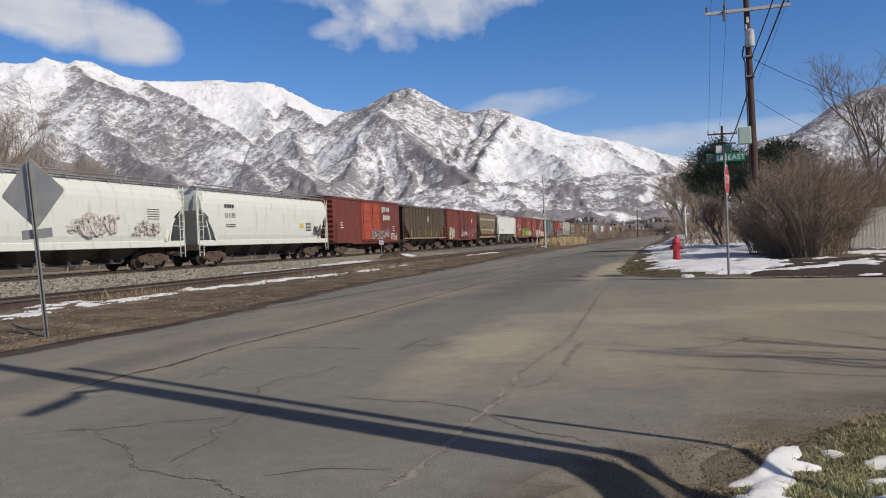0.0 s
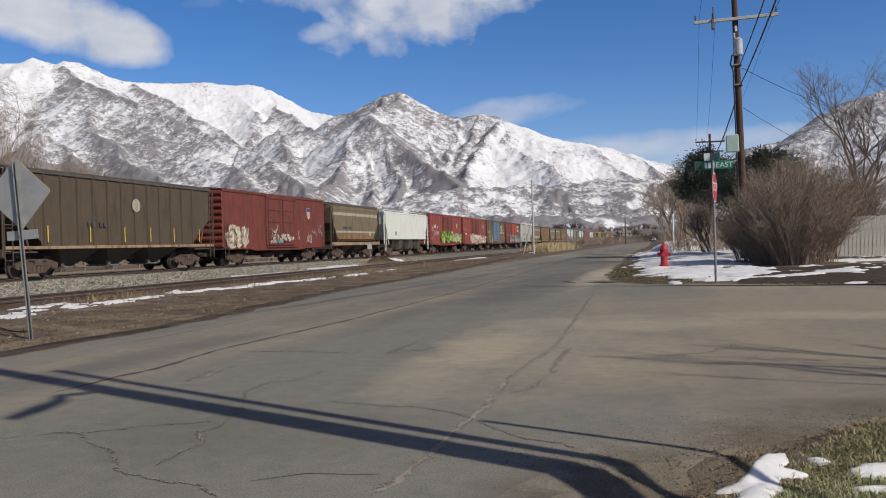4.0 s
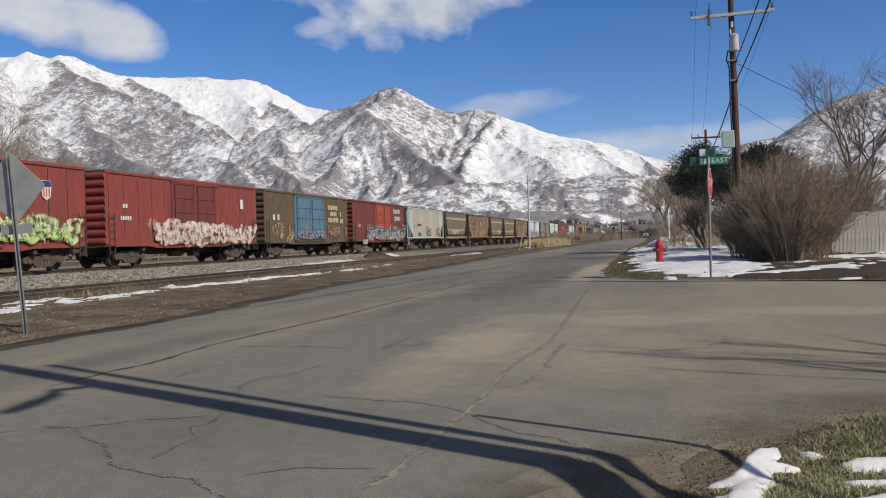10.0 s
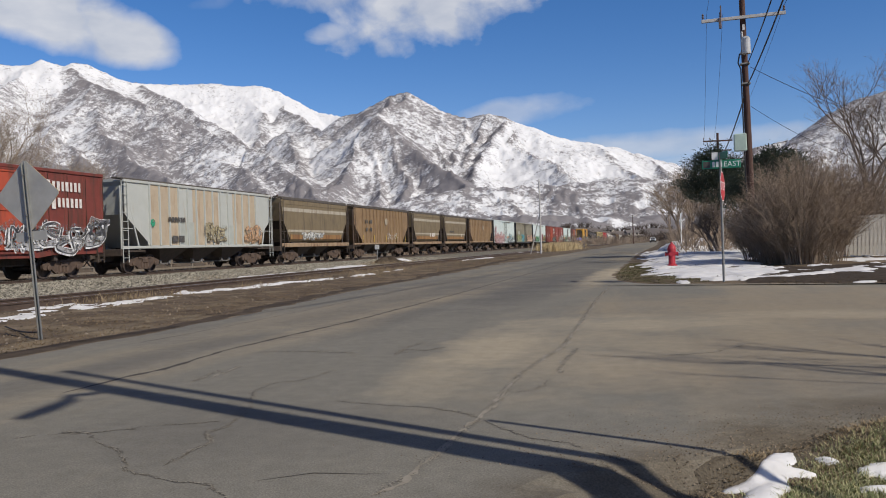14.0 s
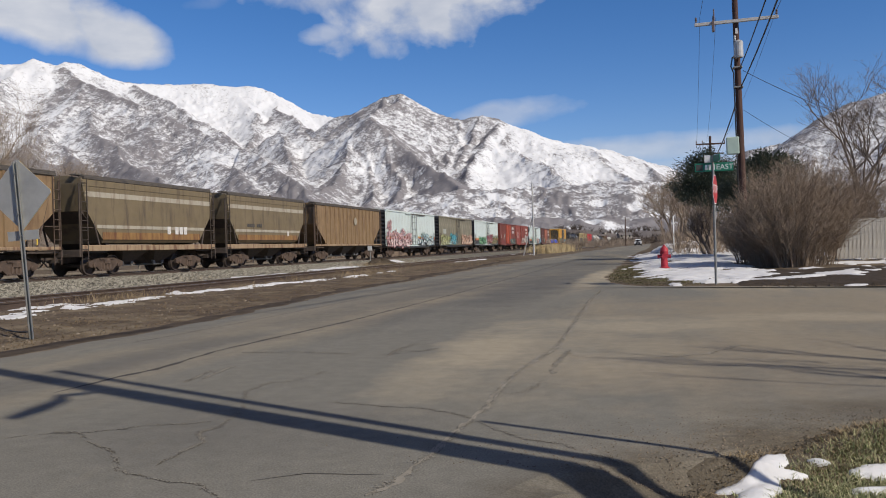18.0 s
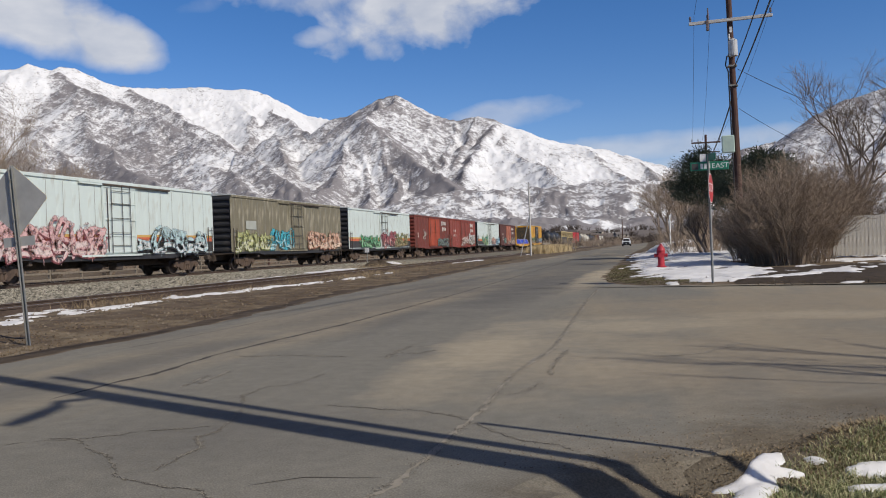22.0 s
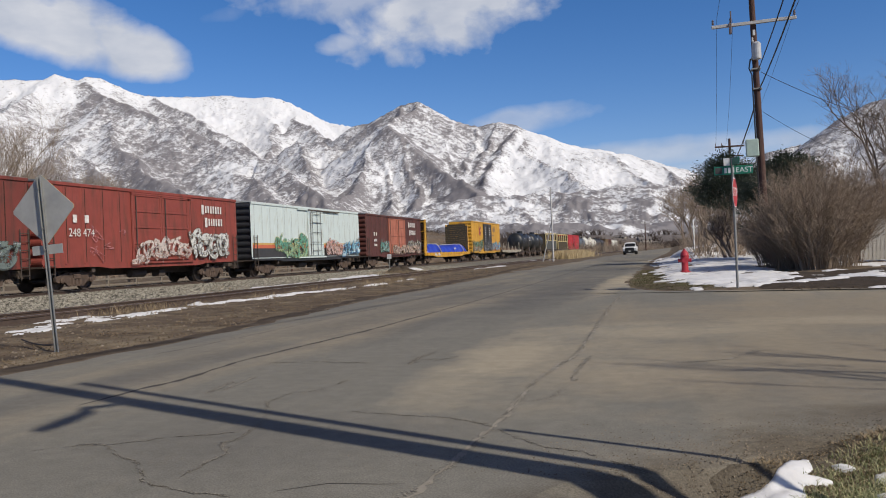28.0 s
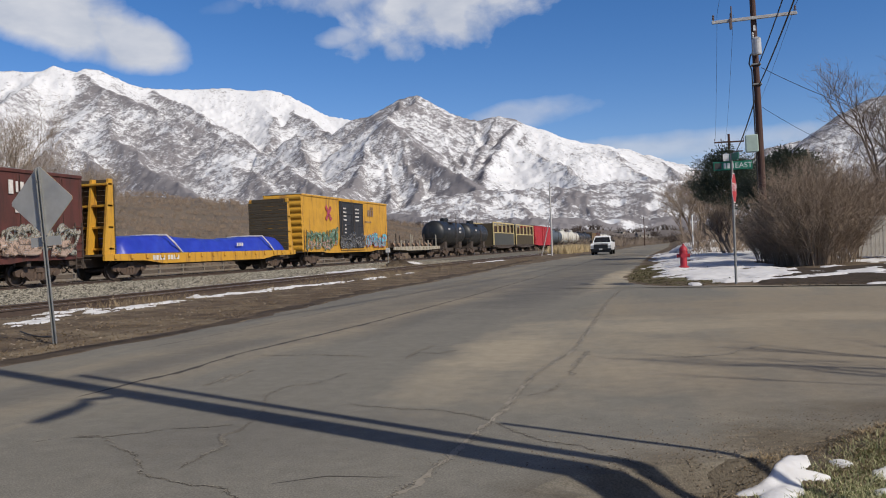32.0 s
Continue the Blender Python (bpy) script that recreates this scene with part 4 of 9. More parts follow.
def mountain_material():
    m = bpy.data.materials.new("snowy_slope")
    m.use_nodes = True
    nt = m.node_tree
    N, Lk = nt.nodes.new, nt.links.new
    b = nt.nodes["Principled BSDF"]
    b.inputs["Roughness"].default_value = 0.9
    b.inputs["Specular IOR Level"].default_value = 0.12
    at = N("ShaderNodeAttribute")
    at.attribute_name = "cover"
    gm = N("ShaderNodeNewGeometry")

    def noise_node(scale, detail, rough=0.65, stretch=(1, 1, 1)):
        mp = N("ShaderNodeMapping")
        mp.inputs["Scale"].default_value = stretch
        Lk(gm.outputs["Position"], mp.inputs[0])
        q = N("ShaderNodeTexNoise")
        q.inputs["Scale"].default_value = scale
        q.inputs["Detail"].default_value = detail
        q.inputs["Roughness"].default_value = rough
        Lk(mp.outputs[0], q.inputs["Vector"])
        return q.outputs["Fac"]
    big = noise_node(0.005, 6)
    mid = noise_node(0.03, 6, 0.65, (1, 1, 0.6))
    fine = noise_node(0.10, 5, 0.85)
    grain = noise_node(0.035, 5, 0.7)

    def mnode(op, a, b2=None, c=None, clamp=False):
        q = N("ShaderNodeMath")
        q.operation = op
        q.use_clamp = clamp
        for k, val in enumerate((a, b2, c)):
            if val is None:
                continue
            if isinstance(val, (int, float)):
                q.inputs[k].default_value = val
            else:
                Lk(val, q.inputs[k])
        return q.outputs[0]
    s = mnode("MULTIPLY_ADD", mnode("SUBTRACT", big, 0.5), 0.6, at.outputs["Fac"])
    s = mnode("MULTIPLY_ADD", mnode("SUBTRACT", mid, 0.5), 1.6, s)
    s = mnode("MULTIPLY_ADD", mnode("SUBTRACT", fine, 0.5), 2.5, s)
    mask = N("ShaderNodeMapRange")
    mask.inputs[1].default_value = 0.30
    mask.inputs[2].default_value = 0.68
    mask.inputs[3].default_value = 0.07
    mask.inputs[4].default_value = 0.93
    Lk(s, mask.inputs[0])
    brush = N("ShaderNodeMix")
    brush.data_type = "RGBA"
    Lk(grain, brush.inputs[0])
    brush.inputs[6].default_value = (0.104, 0.099, 0.11, 1)
    brush.inputs[7].default_value = (0.24, 0.222, 0.228, 1)
    at2 = N("ShaderNodeAttribute")
    at2.attribute_name = "hill"
    earth = N("ShaderNodeMix")
    earth.data_type = "RGBA"
    Lk(grain, earth.inputs[0])
    earth.inputs[6].default_value = (0.06, 0.045, 0.032, 1)
    earth.inputs[7].default_value = (0.17, 0.125, 0.08, 1)
    low = N("ShaderNodeMix")
    low.data_type = "RGBA"
    Lk(at2.outputs["Fac"], low.inputs[0])
    Lk(brush.outputs[2], low.inputs[6])
    Lk(earth.outputs[2], low.inputs[7])
    mx = N("ShaderNodeMix")
    mx.data_type = "RGBA"
    Lk(mask.outputs[0], mx.inputs[0])
    Lk(low.outputs[2], mx.inputs[6])
    mx.inputs[7].default_value = (0.755, 0.77, 0.79, 1)
    Lk(mx.outputs[2], b.inputs["Base Color"])
    bp = N("ShaderNodeBump")
    bp.inputs["Strength"].default_value = 0.25
    bp.inputs["Distance"].default_value = 8.0
    Lk(mid, bp.inputs["Height"])
    Lk(bp.outputs[0], b.inputs["Normal"])
    return m


def terrain_z(x, y):
    """Height of the hills at a place."""
    azs, rs, Z = TERRAIN[0]
    i = int(np.clip(np.searchsorted(azs, math.atan2(x, y)), 0, len(azs) - 1))
    j = int(np.clip(np.searchsorted(rs, math.hypot(x, y)), 0, len(rs) - 1))
    return float(Z[j, i])


M["slope"] = mountain_material()
mm, cover_values, hill_values = mountains_mesh()
backdrop = thing("backdrop", "snow-covered mountains with brown brush on their flanks", "mountain", kind="structure", mesh=mm, mat=M["slope"], smooth=True)
att = backdrop.data.attributes.new("cover", "FLOAT", "POINT")
att.data.foreach_set("value", [float(c) for c in cover_values])
att = backdrop.data.attributes.new("hill", "FLOAT", "POINT")
att.data.foreach_set("value", [float(c) for c in hill_values])

# ---------------------------------------------------------------- tracks
M["rail"] = material("rail_steel", (0.12, 0.085, 0.065), 0.7, 0.4, (0.07, 0.05, 0.04), 6, 0.8, coord="World")
M["rail_top"] = material("rail_head", (0.5, 0.48, 0.46), 0.3, 0.9, (0.4, 0.38, 0.36), 6, 0.8, coord="World")
M["tie"] = material("creosote_tie", (0.07, 0.055, 0.045), 0.9, 0, (0.13, 0.11, 0.09), 3, 0.9, stretch=(0.4, 3, 3), bump=0.4, random_object=0.3)


def rail_profile(x, z):
    return [(x - 0.07, z - 0.17), (x + 0.07, z - 0.17), (x + 0.07, z - 0.155), (x + 0.012, z - 0.13), (x + 0.012, z - 0.05), (x + 0.036, z - 0.035),
            (x + 0.036, z), (x - 0.036, z), (x - 0.036, z - 0.035), (x - 0.012, z - 0.05), (x - 0.012, z - 0.13), (x - 0.07, z - 0.155)]


def track(x, z, y0, y1, ty0, ty1, label):
    t = thing("railway_track", label, "track", kind="structure", at=(x, 0, 0))
    for s in (-1, 1):
        m = Mesh().prism(rail_profile(s * 0.7535, z), "y", y0, y1)
        part("rail", m, M["rail"], t)
        part("rail_head", Mesh().box(s * 0.7535 - 0.03, s * 0.7535 + 0.03, y0, y1, z - 0.004, z + 0.004), M["rail_top"], t)
    tie = Mesh().box(-1.3, 1.3, -0.115, 0.115, -0.17, 0, 0.015).data("tie", M["tie"])
    n = int((ty1 - ty0) / 0.52)
    rng = random.Random(5)
    for k in range(n):
        part("tie", tie, None, t, at=(rng.uniform(-0.04, 0.04), ty0 + 0.52 * k, z - 0.165 + rng.uniform(-0.015, 0.01)))
    far = Mesh()
    y = ty0 + 0.52 * n
    while y < y1 and y < 420:
        far.box(-1.3, 1.3, y - 0.115, y + 0.115, z - 0.33, z - 0.165)
        y += 0.52
    ob = part("tie_row", far, M["tie"], t)
    ob["kind"] = "stuff"
    return t


track(TRACK_X, RAIL_Z, -60, 1200, 8, 125, "main railway track of steel rails on gravel")
track(SIDE_X, 0.17, -60, 800, 6, 95, "rusty half-buried siding track among weeds and snow")

# ---------------------------------------------------------------- the train
SPEED = 12.43          # metres a second, towards the standing place
WHEEL_R = 0.457
CARS = []              # (car, offset of its middle along the track at the start)


def wheelset_mesh():
    m = Mesh()
    m.lathe([(0.08, -0.95), (0.08, -0.8), (0.1, -0.7), (0.09, 0), (0.1, 0.7), (0.08, 0.8), (0.08, 0.95)], 10, "x")
    for s in (-1, 1):
        prof = [(0.12, 0.85), (0.16, 0.8), (0.38, 0.76), (0.42, 0.83), (WHEEL_R, 0.83), (WHEEL_R + 0.005, 0.72), (WHEEL_R + 0.027, 0.715), (WHEEL_R + 0.027, 0.69), (0.4, 0.69), (0.16, 0.68), (0.1, 0.68)]
        m.lathe([(r, s * h) for r, h in prof], 24, "x")
        for k in range(3):      # end cap bolts show the turning
            a = 2 * math.pi * k / 3
            cy, cz = 0.06 * math.cos(a), 0.06 * math.sin(a)
            m.box(s * 0.95 - 0.02, s * 0.95 + 0.02, cy - 0.02, cy + 0.02, cz - 0.02, cz + 0.02)
    return m


def truck_meshes():
    """Bolster, side frame (one each side) and brake beam of a truck."""
    prof = [(-1.22, 0.42), (-1.25, 0.6), (-1.05, 0.68), (-0.55, 0.80), (0.55, 0.80), (1.05, 0.68), (1.25, 0.6), (1.22, 0.42),
            (1.05, 0.36), (0.72, 0.4), (0.45, 0.2), (-0.45, 0.2), (-0.72, 0.4), (-1.05, 0.36)]
    frames = {}
    for s in (-1, 1):
        m = Mesh()
        a, b = sorted((s * 0.97, s * 1.10))
        m.prism(prof, "x", a, b)
        for k in (-0.22, 0, 0.22):
            m.lathe([(0.085, 0.24), (0.085, 0.55)], 8, "z", (s * 1.10, k, 0))
        for k in (-0.89, 0.89):
            m.lathe([(0.12, s * 1.08), (0.12, s * 1.16), (0.07, s * 1.18)], 10, "x", (0, k, WHEEL_R))
        a, b = sorted((s * 1.08, s * 1.15))
        m.box(a, b, -0.42, 0.42, 0.19, 0.26)
        m.box(a, b, -0.5, 0.5, 0.72, 0.79)
        frames[s] = m
    bolster = Mesh().box(-1.2, 1.2, -0.22, 0.22, 0.5, 0.72, 0.03).box(-0.35, 0.35, -0.3, 0.3, 0.70, 0.82)
    beam = Mesh().box(-0.8, 0.8, -0.05, 0.05, 0.32, 0.42, 0.01)
    return bolster, frames, beam


def coupler_mesh():
    m = Mesh()
    m.box(-0.09, 0.09, -0.35, 0.3, 0.76, 0.92, 0.02)
    m.box(-0.17, 0.17, 0.24, 0.5, 0.7, 0.98, 0.05)
    m.tube([(0.3, -0.25, 0.85), (0.32, 0.05, 0.62), (0.28, 0.3, 0.45), (0.2, 0.55, 0.42)], 0.03, 6)
    m.tube([(-0.9, 0.0, 0.98), (0.9, 0.0, 0.98)], 0.02, 5)
    return m


def ladder_mesh(w, z0, z1, rungs):
    """A ladder in the plane x = 0 along y."""
    m = Mesh()
    for y in (-w / 2, w / 2):
        m.tube([(0, y, z0), (0, y, z1)], 0.022, 5)
    for k in range(rungs):
        z = z0 + (z1 - z0) * (k + 0.5) / rungs
        m.tube([(0.03, -w / 2, z), (0.03, w / 2, z)], 0.016, 5)
    return m


bolster_mesh, frame_meshes, beam_mesh = truck_meshes()
TRUCK = bolster_mesh.data("truck", M["truck_steel"])
FRAMES = {s: m.data("side_frame", M["truck_steel"]) for s, m in frame_meshes.items()}
BEAM = beam_mesh.data("brake_beam", M["truck_steel"])
WHEELS = wheelset_mesh().data("wheelset", M["wheel_steel"], False)
COUPLER = coupler_mesh().data("coupler", M["steel_dark"])
for me in (TRUCK, WHEELS, COUPLER, BEAM, *FRAMES.values()):
    fix_normals(me)
WHEELSETS = {-1: [], 1: []}


def running_gear(car, L, inset=2.3):
    for s in (-1, 1):
        t = part("truck", TRUCK, None, car, at=(0, s * (L / 2 - inset), 0))
        for k in (-1, 1):
            part("side_frame", FRAMES[k], None, t)
            part("brake_beam", BEAM, None, t, at=(0, k * 0.5, 0))
            w = part("wheelset", WHEELS, None, t, at=(0, k * 0.89, WHEEL_R))
            WHEELSETS[k].append(w)
        c = part("coupler", COUPLER, None, car, at=(0, s * (L / 2 + 0.15), 0))
        c.rotation_euler = (0, 0, 0 if s > 0 else math.pi)


def new_car(name, label, category, y0, y1):
    L = y1 - y0
    car = thing(name, label, category, group="cars of the freight train", at=(TRACK_X, (y0 + y1) / 2, RAIL_Z))
    CARS.append((car, (y0 + y1) / 2))
    return car, L


def bars(car, x, rows, mat, name="lettering"):
    """Lettering as plain bars: rows of (y start, z base, height, list of letter widths; below 0 a gap)."""
    small = Mesh()
    for y, z, h, widths in rows:
        for w in widths:
            if w > 0:
                if h >= 0.3:
                    part("letter_bar", Mesh().box(x, x + 0.006, y, y + w, z, z + h), mat, car)
                else:
                    small.box(x, x + 0.006, y, y + w, z, z + h)
            y += abs(w) + h * 0.28
    if small.v:
        ob = part(name, small, mat, car)
        ob["kind"] = "stuff"


def blocks(n, w, rng):
    return [w * rng.uniform(0.75, 1.1) for _ in range(n)]


def number(car, text, x, y, z, size, mat):
    """Readable numerals on the car's side that faces the street."""
    cu = bpy.data.curves.new("numeral", "FONT")
    cu.body, cu.size, cu.extrude = text, size, 0.002
    cu.align_x = "LEFT"
    tmp = bpy.data.objects.new("numerals_source", cu)
    scene.collection.objects.link(tmp)
    dg = bpy.context.evaluated_depsgraph_get()
    me = bpy.data.meshes.new_from_object(tmp.evaluated_get(dg))
    bpy.data.objects.remove(tmp)
    me.materials.clear()
    me.materials.append(mat)
    ob = new("numeral", me)
    ob.parent = car
    ob.matrix_basis = Matrix.Translation((x, y, z)) @ Euler((radians(90), 0, radians(90))).to_matrix().to_4x4()
    return ob


SPRAY = {}


def spray(color, worn=0.22):
    """Sprayed paint, rubbed through in places (worn: how much of it is gone)."""
    key = (*(round(c, 2) for c in color), worn)
    if key not in SPRAY:
        m = SPRAY[key] = material("spray_paint", color, 0.6, 0, tuple(min(1, c * 0.72 + 0.02) for c in color), 3.5, 0.9)
        nt = m.node_tree
        tc, n, mr = (nt.nodes.new(k) for k in ("ShaderNodeTexCoord", "ShaderNodeTexNoise", "ShaderNodeMapRange"))
        n.inputs["Scale"].default_value, n.inputs["Detail"].default_value, n.inputs["Roughness"].default_value = 2.6, 8.0, 0.75
        mr.inputs[1].default_value, mr.inputs[2].default_value = 0.30 + 0.4 * worn, 0.44 + 0.4 * worn
        nt.links.new(tc.outputs["Object"], n.inputs["Vector"])
        nt.links.new(n.outputs["Fac"], mr.inputs[0])
        nt.links.new(mr.outputs[0], nt.nodes["Principled BSDF"].inputs["Alpha"])
    return SPRAY[key]


def stroke(m, pts, width, x):
    """A flat brush stroke with round joints on the plane x."""
    line = []
    for i in range(len(pts) - 1):
        p0, p1, p2, p3 = pts[max(0, i - 1)], pts[i], pts[i + 1], pts[min(len(pts) - 1, i + 2)]
        for k in range(5):
            t = k / 5
            c = []
            for q in (0, 1):
                c.append(0.5 * (2 * p1[q] + (p2[q] - p0[q]) * t + (2 * p0[q] - 5 * p1[q] + 4 * p2[q] - p3[q]) * t * t + (3 * p1[q] - p0[q] - 3 * p2[q] + p3[q]) * t ** 3))
            line.append(c)
    line.append(list(pts[-1]))
    vs = []
    for i, p in enumerate(line):
        a, b = line[max(0, i - 1)], line[min(len(line) - 1, i + 1)]
        d = math.hypot(b[0] - a[0], b[1] - a[1]) or 1
        ny, nz = -(b[1] - a[1]) / d, (b[0] - a[0]) / d
        w = width / 2 * (0.75 if i in (0, len(line) - 1) else 1)
        vs += [(x, p[0] + ny * w, p[1] + nz * w), (x, p[0] - ny * w, p[1] - nz * w)]
    m.add(vs, [(2 * i, 2 * i + 1, 2 * i + 3, 2 * i + 2) for i in range(len(line) - 1)])


# bends and bars that the sprayed forms are put together from, in a unit square
SWEEPS = (
    ((0.05, 0.0), (0.0, 0.9), (0.5, 1.0), (0.9, 0.8), (0.3, 0.5)), ((0.1, 1.0), (0.0, 0.25), (0.45, -0.02), (0.9, 0.3), (0.85, 1.0)), ((0.95, 0.85), (0.35, 1.0), (0.02, 0.5), (0.3, 0.02), (0.95, 0.18)),
    ((0.0, 0.0), (0.25, 0.6), (0.5, 1.05), (0.7, 0.5), (0.95, -0.02)), ((0.08, 0.0), (0.1, 1.0), (0.5, 0.5), (0.8, 0.05), (0.88, 1.0)), ((0.95, 0.9), (0.15, 0.95), (0.2, 0.6), (0.85, 0.4), (0.6, 0.0), (0.0, 0.08)),
    ((-0.05, 0.95), (0.5, 0.9), (1.0, 1.02)), ((0.5, 0.95), (0.42, 0.4), (0.5, -0.05)), ((0.1, 0.45), (0.5, 0.52), (0.95, 0.42)), ((0.15, 0.05), (0.6, 0.1), (1.05, -0.12)),
)


def graffiti(car, x, y0, y1, z0, z1, fill, edge, seed, letters=5, weight=0.5, accent=None, back=None):
    """A sprayed piece: interlocking bent bars that mean nothing, outline under fill, with a cast side and highlights."""
    rng = random.Random(seed)
    w, h = (y1 - y0) / letters, z1 - z0
    lum = lambda c: c[0] + 2 * c[1] + 0.5 * c[2]
    dark = edge if lum(edge) < 0.6 * lum(fill) else tuple(0.3 * c for c in fill)
    if lum(fill) < 0.4:
        dark = edge
    cloud, side, rim, body, shade, shine = (Mesh() for k in range(6))
    for k in range(letters * 2):       # a thin haze of paint behind the piece
        cy, cz, a, b = rng.uniform(y0, y1), z0 + h * rng.uniform(0.25, 0.75), w * rng.uniform(0.4, 0.8), h * rng.uniform(0.2, 0.4)
        n = 11
        cloud.add([(x + 0.002 + 0.0002 * k, cy + a * (1 + rng.uniform(-0.25, 0.25)) * math.cos(6.283 * i / n), cz + b * (1 + rng.uniform(-0.25, 0.25)) * math.sin(6.283 * i / n)) for i in range(n)], [tuple(range(n))])
    thick = min(w, h) * (0.16 + 0.14 * weight)
    for i in range(letters):
        cy, lay = y0 + i * w, x + 0.008 + 0.004 * i
        slant, top, drop = rng.uniform(-0.1, 0.3), rng.uniform(0.8, 1.12), rng.uniform(-0.06, 0.1) * h
        main = [SWEEPS[rng.randint(0, 9)] for k in range(rng.randint(3, 4))]
        for n, sweep in enumerate(main):
            pts = []
            flip, turn, size, du = rng.random() < 0.5, rng.random() < 0.5, rng.uniform(0.45, 1.0), rng.uniform(-0.3, 0.4)
            for u, v in sweep:
                u, v = (1 - u if flip else u) + rng.uniform(-0.16, 0.16), (1 - v if turn else v) + rng.uniform(-0.1, 0.1)
                v = (v - 0.5) * size + 0.5 + (1 - size) * du
                pts.append((cy + w * (u * 1.25 - 0.12 + du * 0.5) + slant * h * (v - 0.5), z0 + drop + h * top * min(1.1, max(-0.05, v))))
            t = thick * rng.uniform(0.5, 1.25)
            o = 0.0003 * n
            stroke(side, [(a - 0.05, b - 0.06) for a, b in pts], t + 0.03, lay + o)
            stroke(rim, pts, t + rng.uniform(0.03, 0.08), lay + 0.0006 + o)
            stroke(body, pts, t, lay + 0.0016 + o)
            lo = [p for p in pts if p[1] < z0 + 0.55 * h]
            if len(lo) > 1:
                stroke(shade, lo[:3], t * 0.62, lay + 0.0024 + o)
            k = rng.randint(0, len(pts) - 2)
            a, b = pts[k], pts[k + 1]
            stroke(shine, [(a[0] + 0.02, a[1] + 0.03), ((a[0] + b[0]) / 2 + 0.03, (a[1] + b[1]) / 2 + 0.03)], 0.035, lay + 0.0030 + o)
        if rng.random() < 0.5:
            py = cy + rng.uniform(0.1, 0.9) * w
            stroke(body, [(py, z0 + 0.1 * h), (py + 0.01, z0 - 0.05 * h), (py, z0 - rng.uniform(0.06, 0.16) * h)], 0.03, lay)
    tone = accent or tuple(0.55 * f + 0.45 * e for f, e in zip(fill, edge))
    haze = back or tuple(0.78 * f + 0.22 * e for f, e in zip(fill, edge))
    for name, me, color in (("graffiti_haze", cloud, haze), ("graffiti_side", side, dark), ("graffiti_outline", rim, edge), ("graffiti_fill", body, fill), ("graffiti_shade", shade, tone),
                            ("graffiti_highlight", shine, tuple(0.4 * c + 0.4 for c in fill))):
        part(name, me, spray(color, 0.46 if me is cloud else 0.27), car)["kind"] = "stuff"


def tags_on(car, x, y0, y1, z0, z1, color, seed, n=6, width=0.035):
    """Thin scrawled tags."""
    rng = random.Random(seed)
    m = Mesh()
    for i in range(n):
        cy, cz = rng.uniform(y0, y1), rng.uniform(z0, z1)
        s = rng.uniform(0.25, 0.6)
        pts = [(cy + rng.uniform(-1, 1) * s, cz + rng.uniform(-0.7, 0.7) * s) for _ in range(rng.randint(4, 8))]
        stroke(m, pts, width, x + 0.005 + 0.0008 * i)
    part("scrawled_tag", m, spray(color), car)["kind"] = "stuff"


def end_panel(m, y, out, z0, z1, hw, n=9):
    """Corrugated end: rounded horizontal ribs."""
    d = 0.09 * out
    ring = []
    for k in range(n):
        a, b = z0 + (z1 - z0) * k / n, z0 + (z1 - z0) * (k + 1) / n
        h = b - a
        ring += [(y, a + 0.12 * h), (y + d * 0.8, a + 0.3 * h), (y + d, a + 0.5 * h), (y + d * 0.8, a + 0.7 * h), (y, a + 0.88 * h)]
    pts = [(y - 0.05 * out, z0), (y, z0)] + ring + [(y, z1), (y - 0.05 * out, z1)]
    m.prism(pts, "x", -hw, hw)


RIB_CACHE = {}


# the dark strips beside posts and hopper ribs paint the shadow these cast
M["post_shadow"] = material("painted_post_shadow", (0.028, 0.018, 0.014), 0.9, 0, (0.06, 0.04, 0.03), 3, 0.8)
M["seam_pale"] = material("dull_seam", (0.30, 0.31, 0.29), 0.8, 0, (0.18, 0.16, 0.14), 1.5, 0.9)
M["rib_shadow"] = material("painted_rib_shadow", (0.055, 0.040, 0.028), 0.9, 0, (0.11, 0.08, 0.055), 3, 0.8)
SEAM = {"hopper": Mesh().box(1.445, 1.454, 0.05, 0.12, 1.4, 4.3).data("panel_seam", M["rib_shadow"]),
        "post": Mesh().box(1.455, 1.464, 0.068, 0.135, 1.2, 4.45).data("panel_seam", M["post_shadow"]),
        "plate": Mesh().box(1.455, 1.4625, 0.22, 0.245, 1.3, 4.45).data("panel_seam", M["seam_pale"])}


